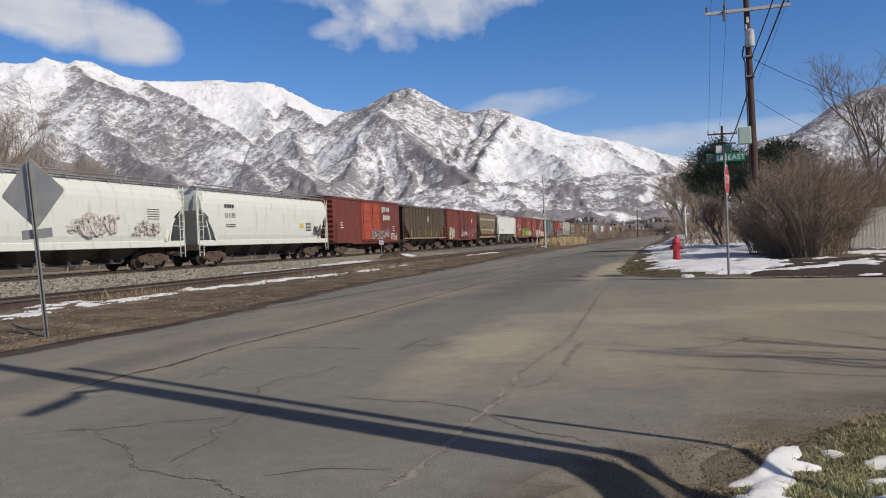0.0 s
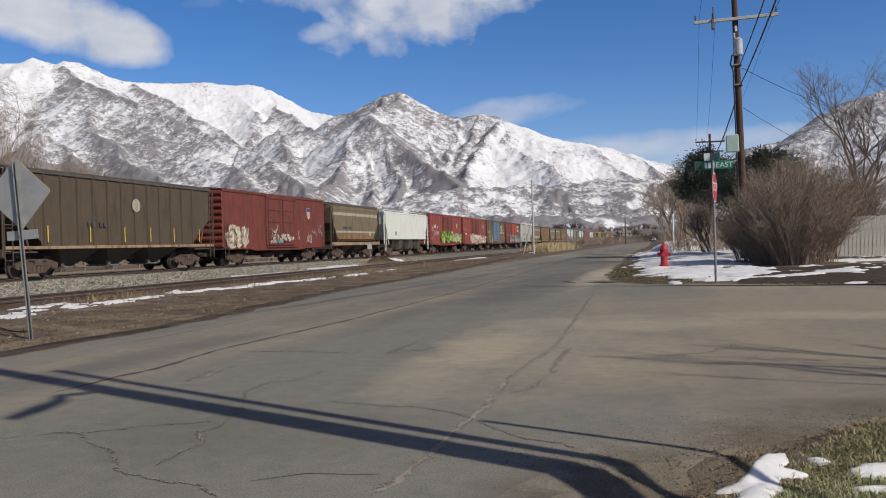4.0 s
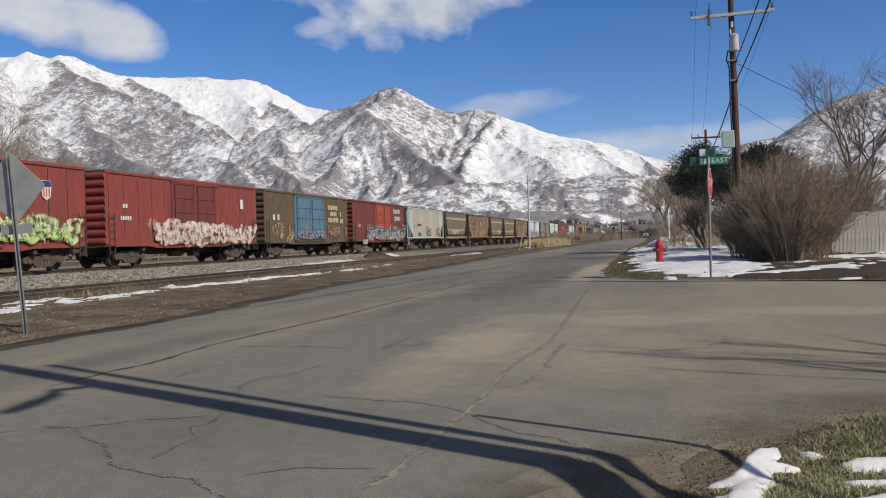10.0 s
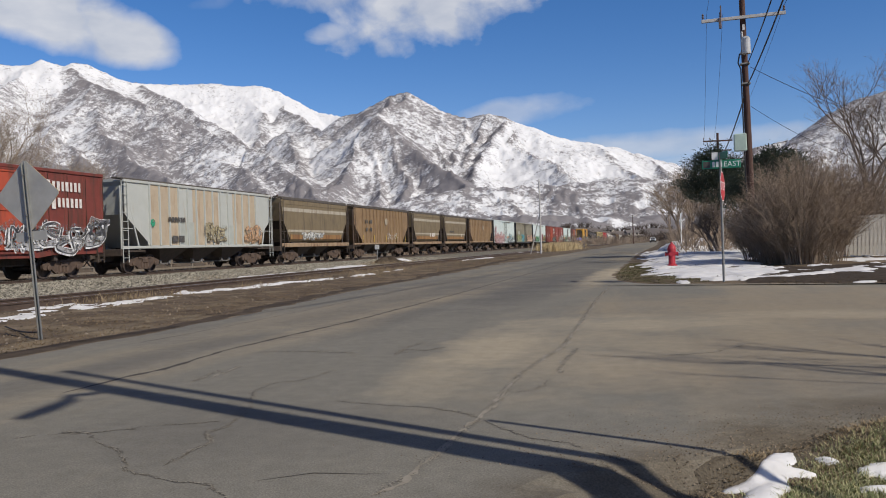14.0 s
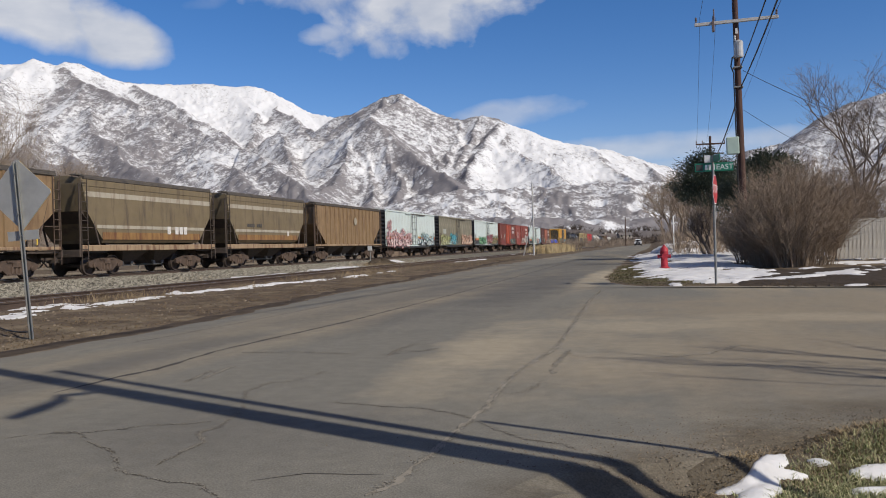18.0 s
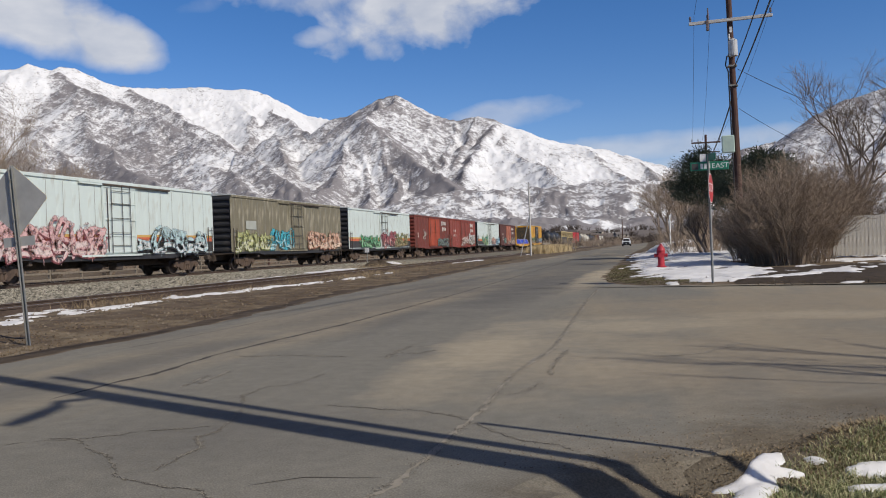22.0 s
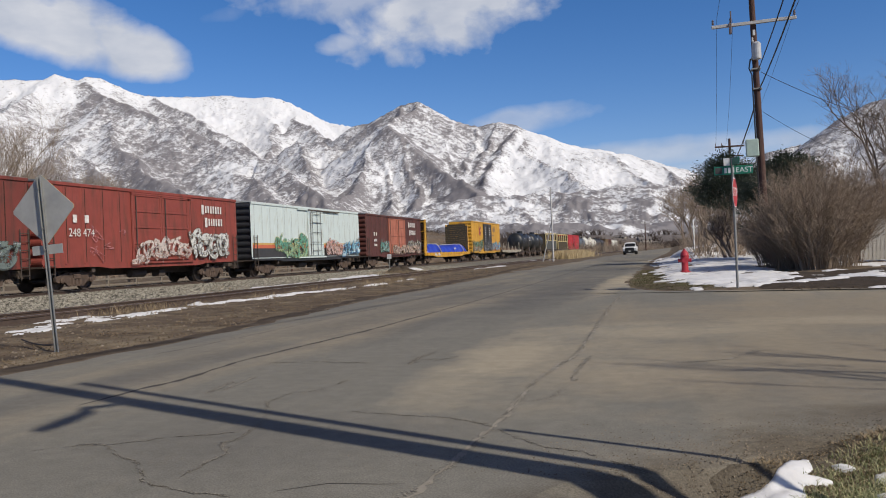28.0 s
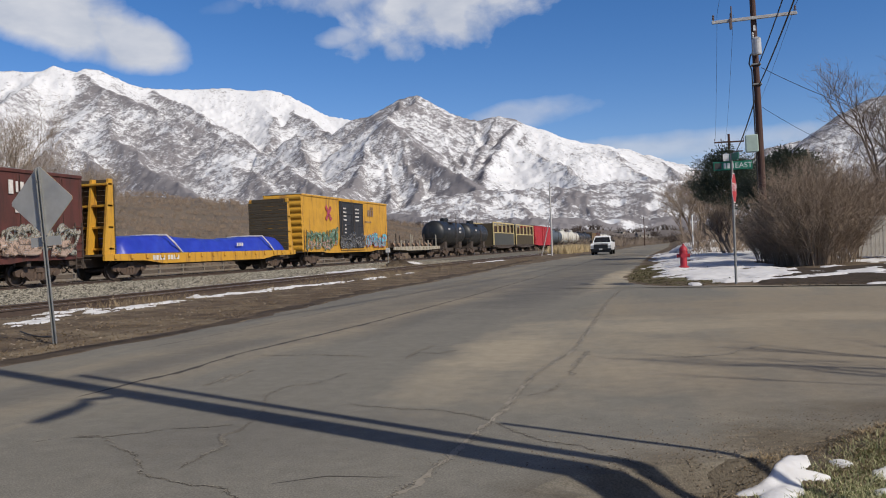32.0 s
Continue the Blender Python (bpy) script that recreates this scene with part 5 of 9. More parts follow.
def boxcar(y0, y1, side, door=None, label="", ends=None, roof=None, top=4.62, door_w=3.2, door_y=0.0, doors=1, ribs=13, sill=1.02,
           rib_kind="post", name="boxcar", end_label="", sill_mat=None):
    car, L = new_car(name, label, "boxcar", y0, y1)
    hl = L / 2
    door = door or side
    ends = ends or side
    for s in (-1, 1):
        a, b = sorted((s * 1.40, s * 1.46))
        part("side_panel", Mesh().box(a, b, -hl, hl, sill + 0.1, top, 0.012), side, car)
        # deep sill under the middle
        prof = [(-hl + 0.1, sill + 0.12), (hl - 0.1, sill + 0.12), (hl - 0.1, sill), (hl - 3.4, sill - 0.02), (hl - 4.2, sill - 0.12), (-hl + 4.2, sill - 0.12), (-hl + 3.4, sill - 0.02), (-hl + 0.1, sill)]
        part("side_sill", Mesh().prism(prof, "x", *sorted((s * 1.36, s * 1.50))), sill_mat or side, car)
        part("eave", Mesh().box(*sorted((s * 1.38, s * 1.52)), -hl, hl, top - 0.10, top + 0.05, 0.02), side, car)
        # posts
        key = (side.name, round(top, 2), rib_kind, s, round(sill, 2))
        if key not in RIB_CACHE:
            r = Mesh()
            if rib_kind == "post":
                r.prism([(s * 1.46, -0.07), (s * 1.50, -0.045), (s * 1.50, 0.045), (s * 1.46, 0.07)], "z", sill + 0.14, top - 0.12)
            else:
                r.prism([(s * 1.46, -0.22), (s * 1.475, -0.1), (s * 1.475, 0.1), (s * 1.46, 0.22)], "z", sill + 0.2, top - 0.2)
            RIB_CACHE[key] = r.data("side_post", side)
            fix_normals(RIB_CACHE[key])
        for k in range(ribs + 1):
            y = -hl + 0.12 + (L - 0.24) * k / ribs
            if abs(y - door_y) > door_w / 2 + 0.08:
                part("side_post", RIB_CACHE[key], None, car, at=(0, y, 0))
                if s > 0:
                    part("panel_seam", SEAM[rib_kind], None, car, at=(0, y, 0))
        # doors
        for d in range(doors):
            w = door_w / doors
            ya = door_y - door_w / 2 + d * w
            dm = Mesh()
            dm.box(*sorted((s * 1.47, s * 1.53)), ya + 0.02, ya + w - 0.02, sill + 0.18, top - 0.18, 0.015)
            dr = part("door", dm, door, car)
            rails = Mesh()
            for k in range(5):
                z = sill + 0.22 + (top - sill - 0.5) * k / 4
                rails.box(*sorted((s * 1.53, s * 1.565)), ya + 0.06, ya + w - 0.06, z, z + 0.09, 0.012)
            for yy in (ya + 0.04, ya + w - 0.12):
                rails.box(*sorted((s * 1.53, s * 1.56)), yy, yy + 0.08, sill + 0.2, top - 0.2, 0.012)
            part("door_frame", rails, door, dr)
            part("lock_bar", Mesh().tube([(s * 1.59, ya + w * 0.12, sill + 0.25), (s * 1.59, ya + w * 0.12, top - 0.3)], 0.025, 6), M["steel_dark"], dr)
        for za, zb, out in ((sill + 0.06, sill + 0.15, 1.60), (top - 0.19, top - 0.11, 1.58)):
            part("door_track", Mesh().box(*sorted((s * 1.47, s * out)), door_y - door_w / 2 - 1.6 * (doors == 1), door_y + door_w / 2 + 0.3, za, zb), side, car)
    for s in (-1, 1):
        m = Mesh()
        end_panel(m, s * (hl - 0.02), s, sill + 0.05, top, 1.44)
        part("end_wall", m, ends, car, end_label)
        for sx in (-1, 1):
            part("ladder", ladder_mesh(0.42, sill - 0.45, 2.6 if sx > 0 else top - 0.2, 6), M["steel_dark"], car, at=(sx * 1.53, s * (hl - 0.35), 0))
    rf = Mesh()
    rf.prism([(-1.5, top + 0.03), (-1.5, top + 0.06), (0, top + 0.2), (1.5, top + 0.06), (1.5, top + 0.03)], "y", -hl, hl)
    for k in range(int(L / 1.25)):
        y = -hl + 0.6 + 1.25 * k
        rf.prism([(-1.48, top + 0.06), (0, top + 0.2), (1.48, top + 0.06), (1.44, top + 0.1), (0, top + 0.245), (-1.44, top + 0.1)], "y", y, y + 0.08)
    part("roof", rf, roof or M["roof_grey"], car)
    uf = Mesh()
    uf.box(-0.25, 0.25, -hl - 0.1, hl + 0.1, 0.62, 1.0)
    uf.box(-1.4, 1.4, -hl, hl, sill - 0.02, sill + 0.06)
    for k in (-0.3, 0.3):
        uf.box(-1.38, 1.38, k * L - 0.1, k * L + 0.1, sill - 0.25, sill)
    part("underframe", uf, M["steel_dark"], car)
    bk = Mesh()
    bk.lathe([(0.01, -0.6), (0.2, -0.55), (0.2, 0.55), (0.01, 0.6)], 12, "y", (0.75, -0.8, 0.62))
    bk.box(0.6, 1.1, 0.6, 1.1, 0.4, 0.75, 0.03)
    bk.tube([(0.5, -hl + 3, 0.6), (0.5, hl - 3, 0.6)], 0.03, 6)
    part("brake_gear", bk, M["steel_dark"], car)
    running_gear(car, L)
    return car, hl


def hopper_underside(car, L, n, mat, z=1.2, inset=3.2):
    """Discharge bays below the body, each a tapering hopper with its gate."""
    a, b = -L / 2 + inset, L / 2 - inset
    w = (b - a) / n
    for k in range(n):
        ya, yb = a + k * w, a + (k + 1) * w
        m = Mesh().hull([(0.42, 0.45, ya + w * 0.36, yb - w * 0.36), (0.62, 0.7, ya + w * 0.32, yb - w * 0.32), (z + 0.1, 1.35, ya + 0.05, yb - 0.05)])
        part("hopper_bay", m, mat, car)
        g = Mesh().box(-0.6, 0.6, ya + w * 0.34, yb - w * 0.34, 0.36, 0.44, 0.01)
        for e in (-1, 1):
            g.prism([((ya + yb) / 2 + e * w * 0.16, 0.42), ((ya + yb) / 2 + e * w * 0.10, 0.42), ((ya + yb) / 2 + e * w * 0.13, 0.72), ((ya + yb) / 2 + e * w * 0.20, 0.78)], "x", 0.55, 0.66)
        part("outlet_gate", g, M["outlet"], car)


def hopper_ends(car, L, mat, top, frame_mat=None):
    """Platforms, ladders and posts at both ends of a hopper."""
    hl = L / 2
    fm = frame_mat or mat
    for s in (-1, 1):
        m = Mesh()
        m.box(-1.4, 1.4, *sorted((s * (hl - 2.0), s * hl)), 1.05, 1.13, 0.01)
        m.box(-1.48, 1.48, *sorted((s * (hl - 0.12), s * (hl + 0.02))), 0.86, 1.2, 0.02)
        part("end_platform", m, M["steel_dark"], car)
        for sx in (-1, 1):
            fr = Mesh()
            fr.tube([(sx * 1.42, s * (hl - 0.1), 1.1), (sx * 1.42, s * (hl - 0.1), top - 0.25)], 0.045, 6)
            fr.tube([(sx * 1.42, s * (hl - 1.5), 1.15), (sx * 1.40, s * (hl - 0.55), top - 0.5)], 0.05, 6)
            fr.tube([(sx * 1.42, s * (hl - 0.1), 2.2), (sx * 1.42, s * (hl - 1.0), 2.2)], 0.02, 5)
            part("end_post", fr, fm, car)
            part("ladder", ladder_mesh(0.42, 0.55, top, 9), fm, car, at=(sx * 1.5, s * (hl - 0.32), 0))
    part("centre_sill", Mesh().box(-0.25, 0.25, -hl - 0.1, hl + 0.1, 0.62, 1.05), M["steel_dark"], car)


def roof_walk(car, L, top, mat, hw=1.0, rail=False):
    """Hatches and walkways on a hopper's roof, with an outer hand rail on some."""
    hl = L / 2
    m = Mesh()
    n = 5
    for k in range(n):
        y = -hl + 1.8 + (L - 3.6) * k / n
        m.box(-0.35, 0.35, y, y + (L - 3.6) / n - 0.3, top, top + 0.13, 0.03)
    part("roof_hatch", m, mat, car)
    for s in (-1, 1):
        w = Mesh().box(*sorted((s * hw, s * (hw + 0.35))), -hl + 0.1, hl - 0.1, top + 0.02, top + 0.08)
        for k in range(int(L / 0.9)):
            y = -hl + 0.4 + 0.9 * k
            w.tube([(s * (hw + 0.33), y, top - 0.2), (s * (hw + 0.33), y, top + 0.05)], 0.02, 4)
        part("running_board", w, mat, car)
        if rail:
            r = Mesh()
            r.tube([(s * (hw + 0.36), -hl + 0.2, top + 0.2), (s * (hw + 0.36), hl - 0.2, top + 0.2)], 0.035, 5)
            for k in range(int(L / 1.3)):
                y = -hl + 0.5 + 1.3 * k
                r.tube([(s * (hw + 0.36), y, top), (s * (hw + 0.36), y, top + 0.2)], 0.02, 4)
            part("hand_rail", r, mat, car)


def round_hopper(y0, y1, body, label, trim):
    """Covered hopper with rounded, unribbed sides."""
    car, L = new_car("covered_hopper", label, "hopper car", y0, y1)
    hl = L / 2
    prof = [(1.12, 1.30, 2.1), (1.35, 1.42, 1.95), (1.7, 1.50, 1.75), (2.2, 1.54, 1.35), (2.6, 1.55, 0.95), (2.9, 1.55, 0.55), (3.1, 1.55, 0.38), (3.5, 1.53, 0.32),
            (3.8, 1.47, 0.3), (4.05, 1.36, 0.3), (4.2, 1.2, 0.3), (4.32, 0.9, 0.32), (4.36, 0.4, 0.35)]
    m = Mesh().hull([(z, w, -hl + e, hl - e) for z, w, e in prof])
    part("body", m, body, car, smooth=False)
    # side skirt runs on to the ends below the curved cut
    for s in (-1, 1):
        part("side_sill", Mesh().box(*sorted((s * 1.34, s * 1.47)), -hl + 0.1, hl - 0.1, 1.1, 1.42, 0.02), body, car)
        for e in (-1, 1):
            sp = Mesh()
            pts = [(e * (hl - 1.9), 1.42), (e * (hl - 1.55), 2.1), (e * (hl - 1.0), 2.75), (e * (hl - 0.5), 3.02), (e * (hl - 0.38), 3.02), (e * (hl - 0.38), 2.95), (e * (hl - 0.95), 2.6), (e * (hl - 1.45), 2.0), (e * (hl - 1.75), 1.42)]
            sp.prism(pts, "x", *sorted((s * 1.49, s * 1.55)))
            part("end_rim", sp, body, car)
    for e in (-1, 1):
        sl = Mesh().prism([(e * (hl - 0.5), 3.1), (e * (hl - 0.6), 3.1), (e * (hl - 2.6), 1.2), (e * (hl - 2.45), 1.2)], "x", -1.3, 1.3)
        part("slope_sheet", sl, M["steel_dark"], car)
    hopper_underside(car, L, 4, M["steel_dark"])
    hopper_ends(car, L, body, 4.3, body)
    roof_walk(car, L, 4.36, trim, 0.95, True)
    running_gear(car, L)
    return car, hl


def ribbed_hopper(y0, y1, body, label, ribs=11, bays=3, under=None, rib_mat=None, top=4.45, ends=None):
    """Covered hopper with upright ribs on flat sides that are cut back over the trucks."""
    car, L = new_car("covered_hopper", label, "hopper car", y0, y1)
    hl = L / 2
    m = Mesh().hull([(1.3, 1.30, -hl + 2.9, hl - 2.9), (1.5, 1.36, -hl + 2.7, hl - 2.7), (2.9, 1.38, -hl + 0.75, hl - 0.75), (top - 0.2, 1.40, -hl + 0.62, hl - 0.62), (top, 1.36, -hl + 0.5, hl - 0.5), (top + 0.12, 0.7, -hl + 0.5, hl - 0.5)])
    part("body", m, body, car)
    a, b = -hl + 0.38, hl - 0.38
    for s in (-1, 1):
        prof = [(a + 1.85, 1.3), (b - 1.85, 1.3), (b - 1.75, 1.55), (b - 0.3, 2.62), (b, 2.9), (b, top), (a, top), (a, 2.9), (a + 0.3, 2.62), (a + 1.75, 1.55)]
        part("side_sheet", Mesh().prism(prof, "x", *sorted((s * 1.42, s * 1.45))), body, car)
        rib = Mesh().prism([(s * 1.45, -0.06), (s * 1.53, -0.04), (s * 1.53, 0.04), (s * 1.45, 0.06)], "z", 1.36, top - 0.05).data("side_rib", rib_mat or body)
        fix_normals(rib)
        for k in range(ribs):
            y = a + 1.95 + (b - a - 3.9) * k / (ribs - 1)
            part("side_rib", rib, None, car, at=(0, y, 0))
            if s > 0:
                part("panel_seam", SEAM["hopper"], None, car, at=(0, y, 0))
        part("side_sill", Mesh().box(*sorted((s * 1.36, s * 1.50)), -hl + 0.1, hl - 0.1, 1.2, 1.34, 0.02), ends or M["rust_sill"], car)
        part("roof_rail", Mesh().box(*sorted((s * 1.40, s * 1.52)), -hl + 0.3, hl - 0.3, top - 0.06, top + 0.08, 0.02), ends or M["roof_dark"], car)
    hopper_underside(car, L, bays, under or M["steel_dark"])
    hopper_ends(car, L, M["steel_dark"], top, ends or M["truck_steel"])
    roof_walk(car, L, top + 0.1, M["roof_dark"], 0.95)
    running_gear(car, L)
    return car, hl


def deep_hopper(y0, y1, body, label, top=4.25):
    """Covered hopper with plain flat sides and three deep bays that hang below them."""
    car, L = new_car("covered_hopper", label, "hopper car", y0, y1)
    hl = L / 2
    for s in (-1, 1):
        prof = [(-hl + 1.05, 1.62), (hl - 1.05, 1.62), (hl - 1.05, 2.4), (hl - 0.4, 3.2), (hl - 0.35, top), (-hl + 0.35, top), (-hl + 0.4, 3.2), (-hl + 1.05, 2.4)]
        part("side_sheet", Mesh().prism(prof, "x", *sorted((s * 1.42, s * 1.46))), body, car)
        part("roof_rail", Mesh().box(*sorted((s * 1.36, s * 1.49)), -hl + 0.3, hl - 0.3, top - 0.05, top + 0.06, 0.02), body, car)
        part("side_rail", Mesh().box(*sorted((s * 1.40, s * 1.48)), -hl + 1.0, hl - 1.0, 1.58, 1.66, 0.015), M["bay_grey"], car)
    m = Mesh().hull([(1.6, 1.38, -hl + 2.2, hl - 2.2), (3.1, 1.41, -hl + 0.6, hl - 0.6), (top, 1.38, -hl + 0.5, hl - 0.5), (top + 0.1, 0.7, -hl + 0.5, hl - 0.5)])
    part("body", m, body, car)
    w = (L - 5.6) / 3
    for k in range(3):
        y = -hl + 2.8 + w * (k + 0.5)
        part("hopper_bay", Mesh().hull([(0.48, 0.55, y - 0.5, y + 0.5), (0.62, 0.8, y - 0.6, y + 0.6), (1.64, 1.38, y - w * 0.5, y + w * 0.5)]), M["bay_grey"], car, "grimy grey hopper bay")
        # added dark block: stands in for the shade on the bay's far half
        part("bay_frame", Mesh().prism([(y + w * 0.02, 0.6), (y + w * 0.34, 0.75), (y + w * 0.52, 1.6), (y + w * 0.16, 1.6)], "x", 1.02, 1.39), M["steel_dark"], car, "dark block standing in for the bay's shaded side")
        part("outlet_gate", Mesh().box(-0.7, 0.7, y - 0.55, y + 0.55, 0.40, 0.50, 0.02), M["outlet"], car)
    hopper_ends(car, L, body, top, body)
    roof_walk(car, L, top + 0.06, body, 0.95, True)
    running_gear(car, L)
    return car, hl


def slope_hopper(y0, y1, body, label, band=None, low=None, rust=None, bays=2, under=None, top=4.45, lean=0.38, cut=1.35):
    """Covered hopper with smooth sides cut back at the lower corners."""
    car, L = new_car("covered_hopper", label, "hopper car", y0, y1)
    hl = L / 2
    m = Mesh().hull([(1.5, 1.30, -hl + lean + cut, hl - lean - cut), (1.65, 1.43, -hl + lean + cut - 0.08, hl - lean - cut + 0.08), (2.9, 1.46, -hl + lean + 0.2, hl - lean - 0.2),
                     (top - 0.25, 1.46, -hl + lean - 0.1, hl - lean + 0.1), (top, 1.36, -hl + lean - 0.12, hl - lean + 0.12), (top + 0.12, 0.6, -hl + lean - 0.12, hl - lean + 0.12)])
    part("body", m, body, car)
    for s in (-1, 1):
        if band:
            part("stripe", Mesh().box(*sorted((s * 1.455, s * 1.468)), -hl + lean + 0.08, hl - lean - 0.08, 3.62, 3.86), band, car, "pale painted stripe")
            part("stripe", Mesh().box(*sorted((s * 1.445, s * 1.462)), -hl + lean + 0.85, hl - lean - 0.85, 2.18, 2.34), band, car, "pale painted stripe")
        if low:
            part("lower_panel", Mesh().box(*sorted((s * 1.435, s * 1.455)), -hl + lean + 1.25, hl - lean - 1.25, 1.66, 2.0), low, car, "rusty ochre lower panel")
        part("top_fascia", Mesh().box(*sorted((s * 1.44, s * 1.485)), -hl + lean - 0.1, hl - lean + 0.1, top - 0.36, top - 0.06, 0.012), body, car)
        part("side_sill", Mesh().box(*sorted((s * 1.36, s * 1.50)), -hl + 0.1, hl - 0.1, 1.12, 1.4, 0.02), rust or body, car)
        part("roof_rail", Mesh().box(*sorted((s * 1.36, s * 1.50)), -hl + 0.4, hl - 0.4, top - 0.05, top + 0.1, 0.02), M["roof_dark"], car)
    for e in (-1, 1):
        sl = Mesh().prism([(e * (hl - lean), 2.95), (e * (hl - lean - 0.15), 2.95), (e * (hl - lean - 2.2), 1.2), (e * (hl - lean - 2.0), 1.2)], "x", -1.25, 1.25)
        part("slope_sheet", sl, M["steel_dark"], car)
    hopper_underside(car, L, bays, under or M["steel_dark"])
    hopper_ends(car, L, M["steel_dark"], top, M["steel_dark"])
    roof_walk(car, L, top + 0.1, M["roof_dark"], 0.95)
    running_gear(car, L)
    return car, hl


def flatcar_deck(car, L, mat, z=1.2, depth=0.42):
    hl = L / 2
    m = Mesh().box(-1.45, 1.45, -hl, hl, z - 0.1, z, 0.01)
    part("deck", m, M["planks"], car)
    for s in (-1, 1):
        prof = [(-hl, z), (hl, z), (hl, z - 0.3), (hl - 3, z - 0.34), (hl - 4.5, z - depth - 0.1), (-hl + 4.5, z - depth - 0.1), (-hl + 3, z - 0.34), (-hl, z - 0.3)]
        part("side_sill", Mesh().prism(prof, "x", *sorted((s * 1.40, s * 1.52))), mat, car)
        pk = Mesh().box(*sorted((s * 1.52, s * 1.60)), -0.09, 0.09, z - 0.24, z - 0.02, 0.015).data("stake_pocket", mat)
        for k in range(int(L / 1.2)):
            part("stake_pocket", pk, None, car, at=(0, -hl + 0.7 + 1.2 * k, 0))
    part("centre_sill", Mesh().box(-0.3, 0.3, -hl - 0.1, hl + 0.1, 0.6, z - 0.1), M["steel_dark"], car)
    running_gear(car, L)


def bulkhead(car, y, out, mat, face, top=4.7, z=1.2):
    """A bulkhead: posts and braces outside, a planked face inside."""
    m = Mesh()
    for k in range(4):
        x = -1.36 + 2.72 * k / 3
        m.prism([(y, z), (y + out * 0.75, z), (y + out * 0.28, top), (y, top)], "x", x - 0.06, x + 0.06)
    b = part("bulkhead", m, mat, car)
    r = Mesh()
    for k in range(4):
        zz = z + 0.25 + (top - z - 0.5) * k / 3
        r.box(-1.42, 1.42, *sorted((y + out * 0.05, y + out * 0.4)), zz - 0.05, zz + 0.05, 0.01)
    part("brace", r, mat, b)
    pl = Mesh()
    n = 14
    for k in range(n):
        a = z + (top - z) * k / n
        hw = 1.45 - max(0, k - n + 2) * 0.25
        pl.box(-hw, hw, *sorted((y, y - out * 0.07)), a + 0.006, a + (top - z) / n - 0.006, 0.008)
    part("plank_face", pl, face, b)
    return b


def tank_car(y0, y1, body, label, r=1.45, zc=2.75):
    car, L = new_car("tank_car", label, "tank car", y0, y1)
    hl = L / 2
    e = hl - 0.5
    prof = [(0.01, -e), (r * 0.45, -e + 0.06), (r * 0.8, -e + 0.26), (r * 0.95, -e + 0.48), (r, -e + 0.8), (r, e - 0.8), (r * 0.95, e - 0.48), (r * 0.8, e - 0.26), (r * 0.45, e - 0.06), (0.01, e)]
    part("tank", Mesh().lathe(prof, 32, "y", (0, 0, zc)), body, car, smooth=True)
    bd = Mesh()
    for k in (-0.3, 0, 0.3):
        bd.lathe([(r + 0.012, k * L - 0.05), (r + 0.012, k * L + 0.05)], 32, "y", (0, 0, zc))
    part("tank_band", bd, body, car)
    d = Mesh().lathe([(0.5, zc + r - 0.1), (0.5, zc + r + 0.32), (0.42, zc + r + 0.4), (0.01, zc + r + 0.42)], 16, "z")
    part("dome", d, body, car)
    w = Mesh().box(-1.2, 1.2, -1.1, 1.1, zc + r * 0.86, zc + r * 0.86 + 0.06)
    for s in (-1, 1):
        for y in (-1.1, 1.1):
            w.tube([(s * 1.18, y, zc + 0.9), (s * 1.18, y, zc + r + 0.75)], 0.025, 5)
        w.tube([(s * 1.18, -1.1, zc + r + 0.75), (s * 1.18, 1.1, zc + r + 0.75)], 0.025, 5)
    part("walkway", w, M["steel_dark"], car)
    for s in (-1, 1):
        part("ladder", ladder_mesh(0.45, 0.7, zc + r, 8), M["steel_dark"], car, at=(s * (r + 0.04), 0, 0))
        part("saddle", Mesh().box(-1.1, 1.1, *sorted((s * (hl - 2.9), s * (hl - 1.9))), 0.95, zc - r * 0.7, 0.03), M["steel_dark"], car)
        sh = Mesh().box(-1.45, 1.45, *sorted((s * (hl - 0.15), s * hl)), 0.85, 1.1, 0.02)
        sh.tube([(-1.4, s * (hl - 0.1), 1.1), (-1.4, s * (hl - 0.1), 2.1), (1.4, s * (hl - 0.1), 2.1), (1.4, s * (hl - 0.1), 1.1)], 0.025, 5)
        part("end_sill", sh, M["steel_dark"], car)
    part("centre_sill", Mesh().box(-0.25, 0.25, -hl - 0.1, hl + 0.1, 0.62, 1.0), M["steel_dark"], car)
    running_gear(car, L)
    return car, hl


M["door_steel"] = material("dull_door_steel", (0.10, 0.10, 0.10), 0.7, 0.1, (0.05, 0.045, 0.04), 4, 0.8)


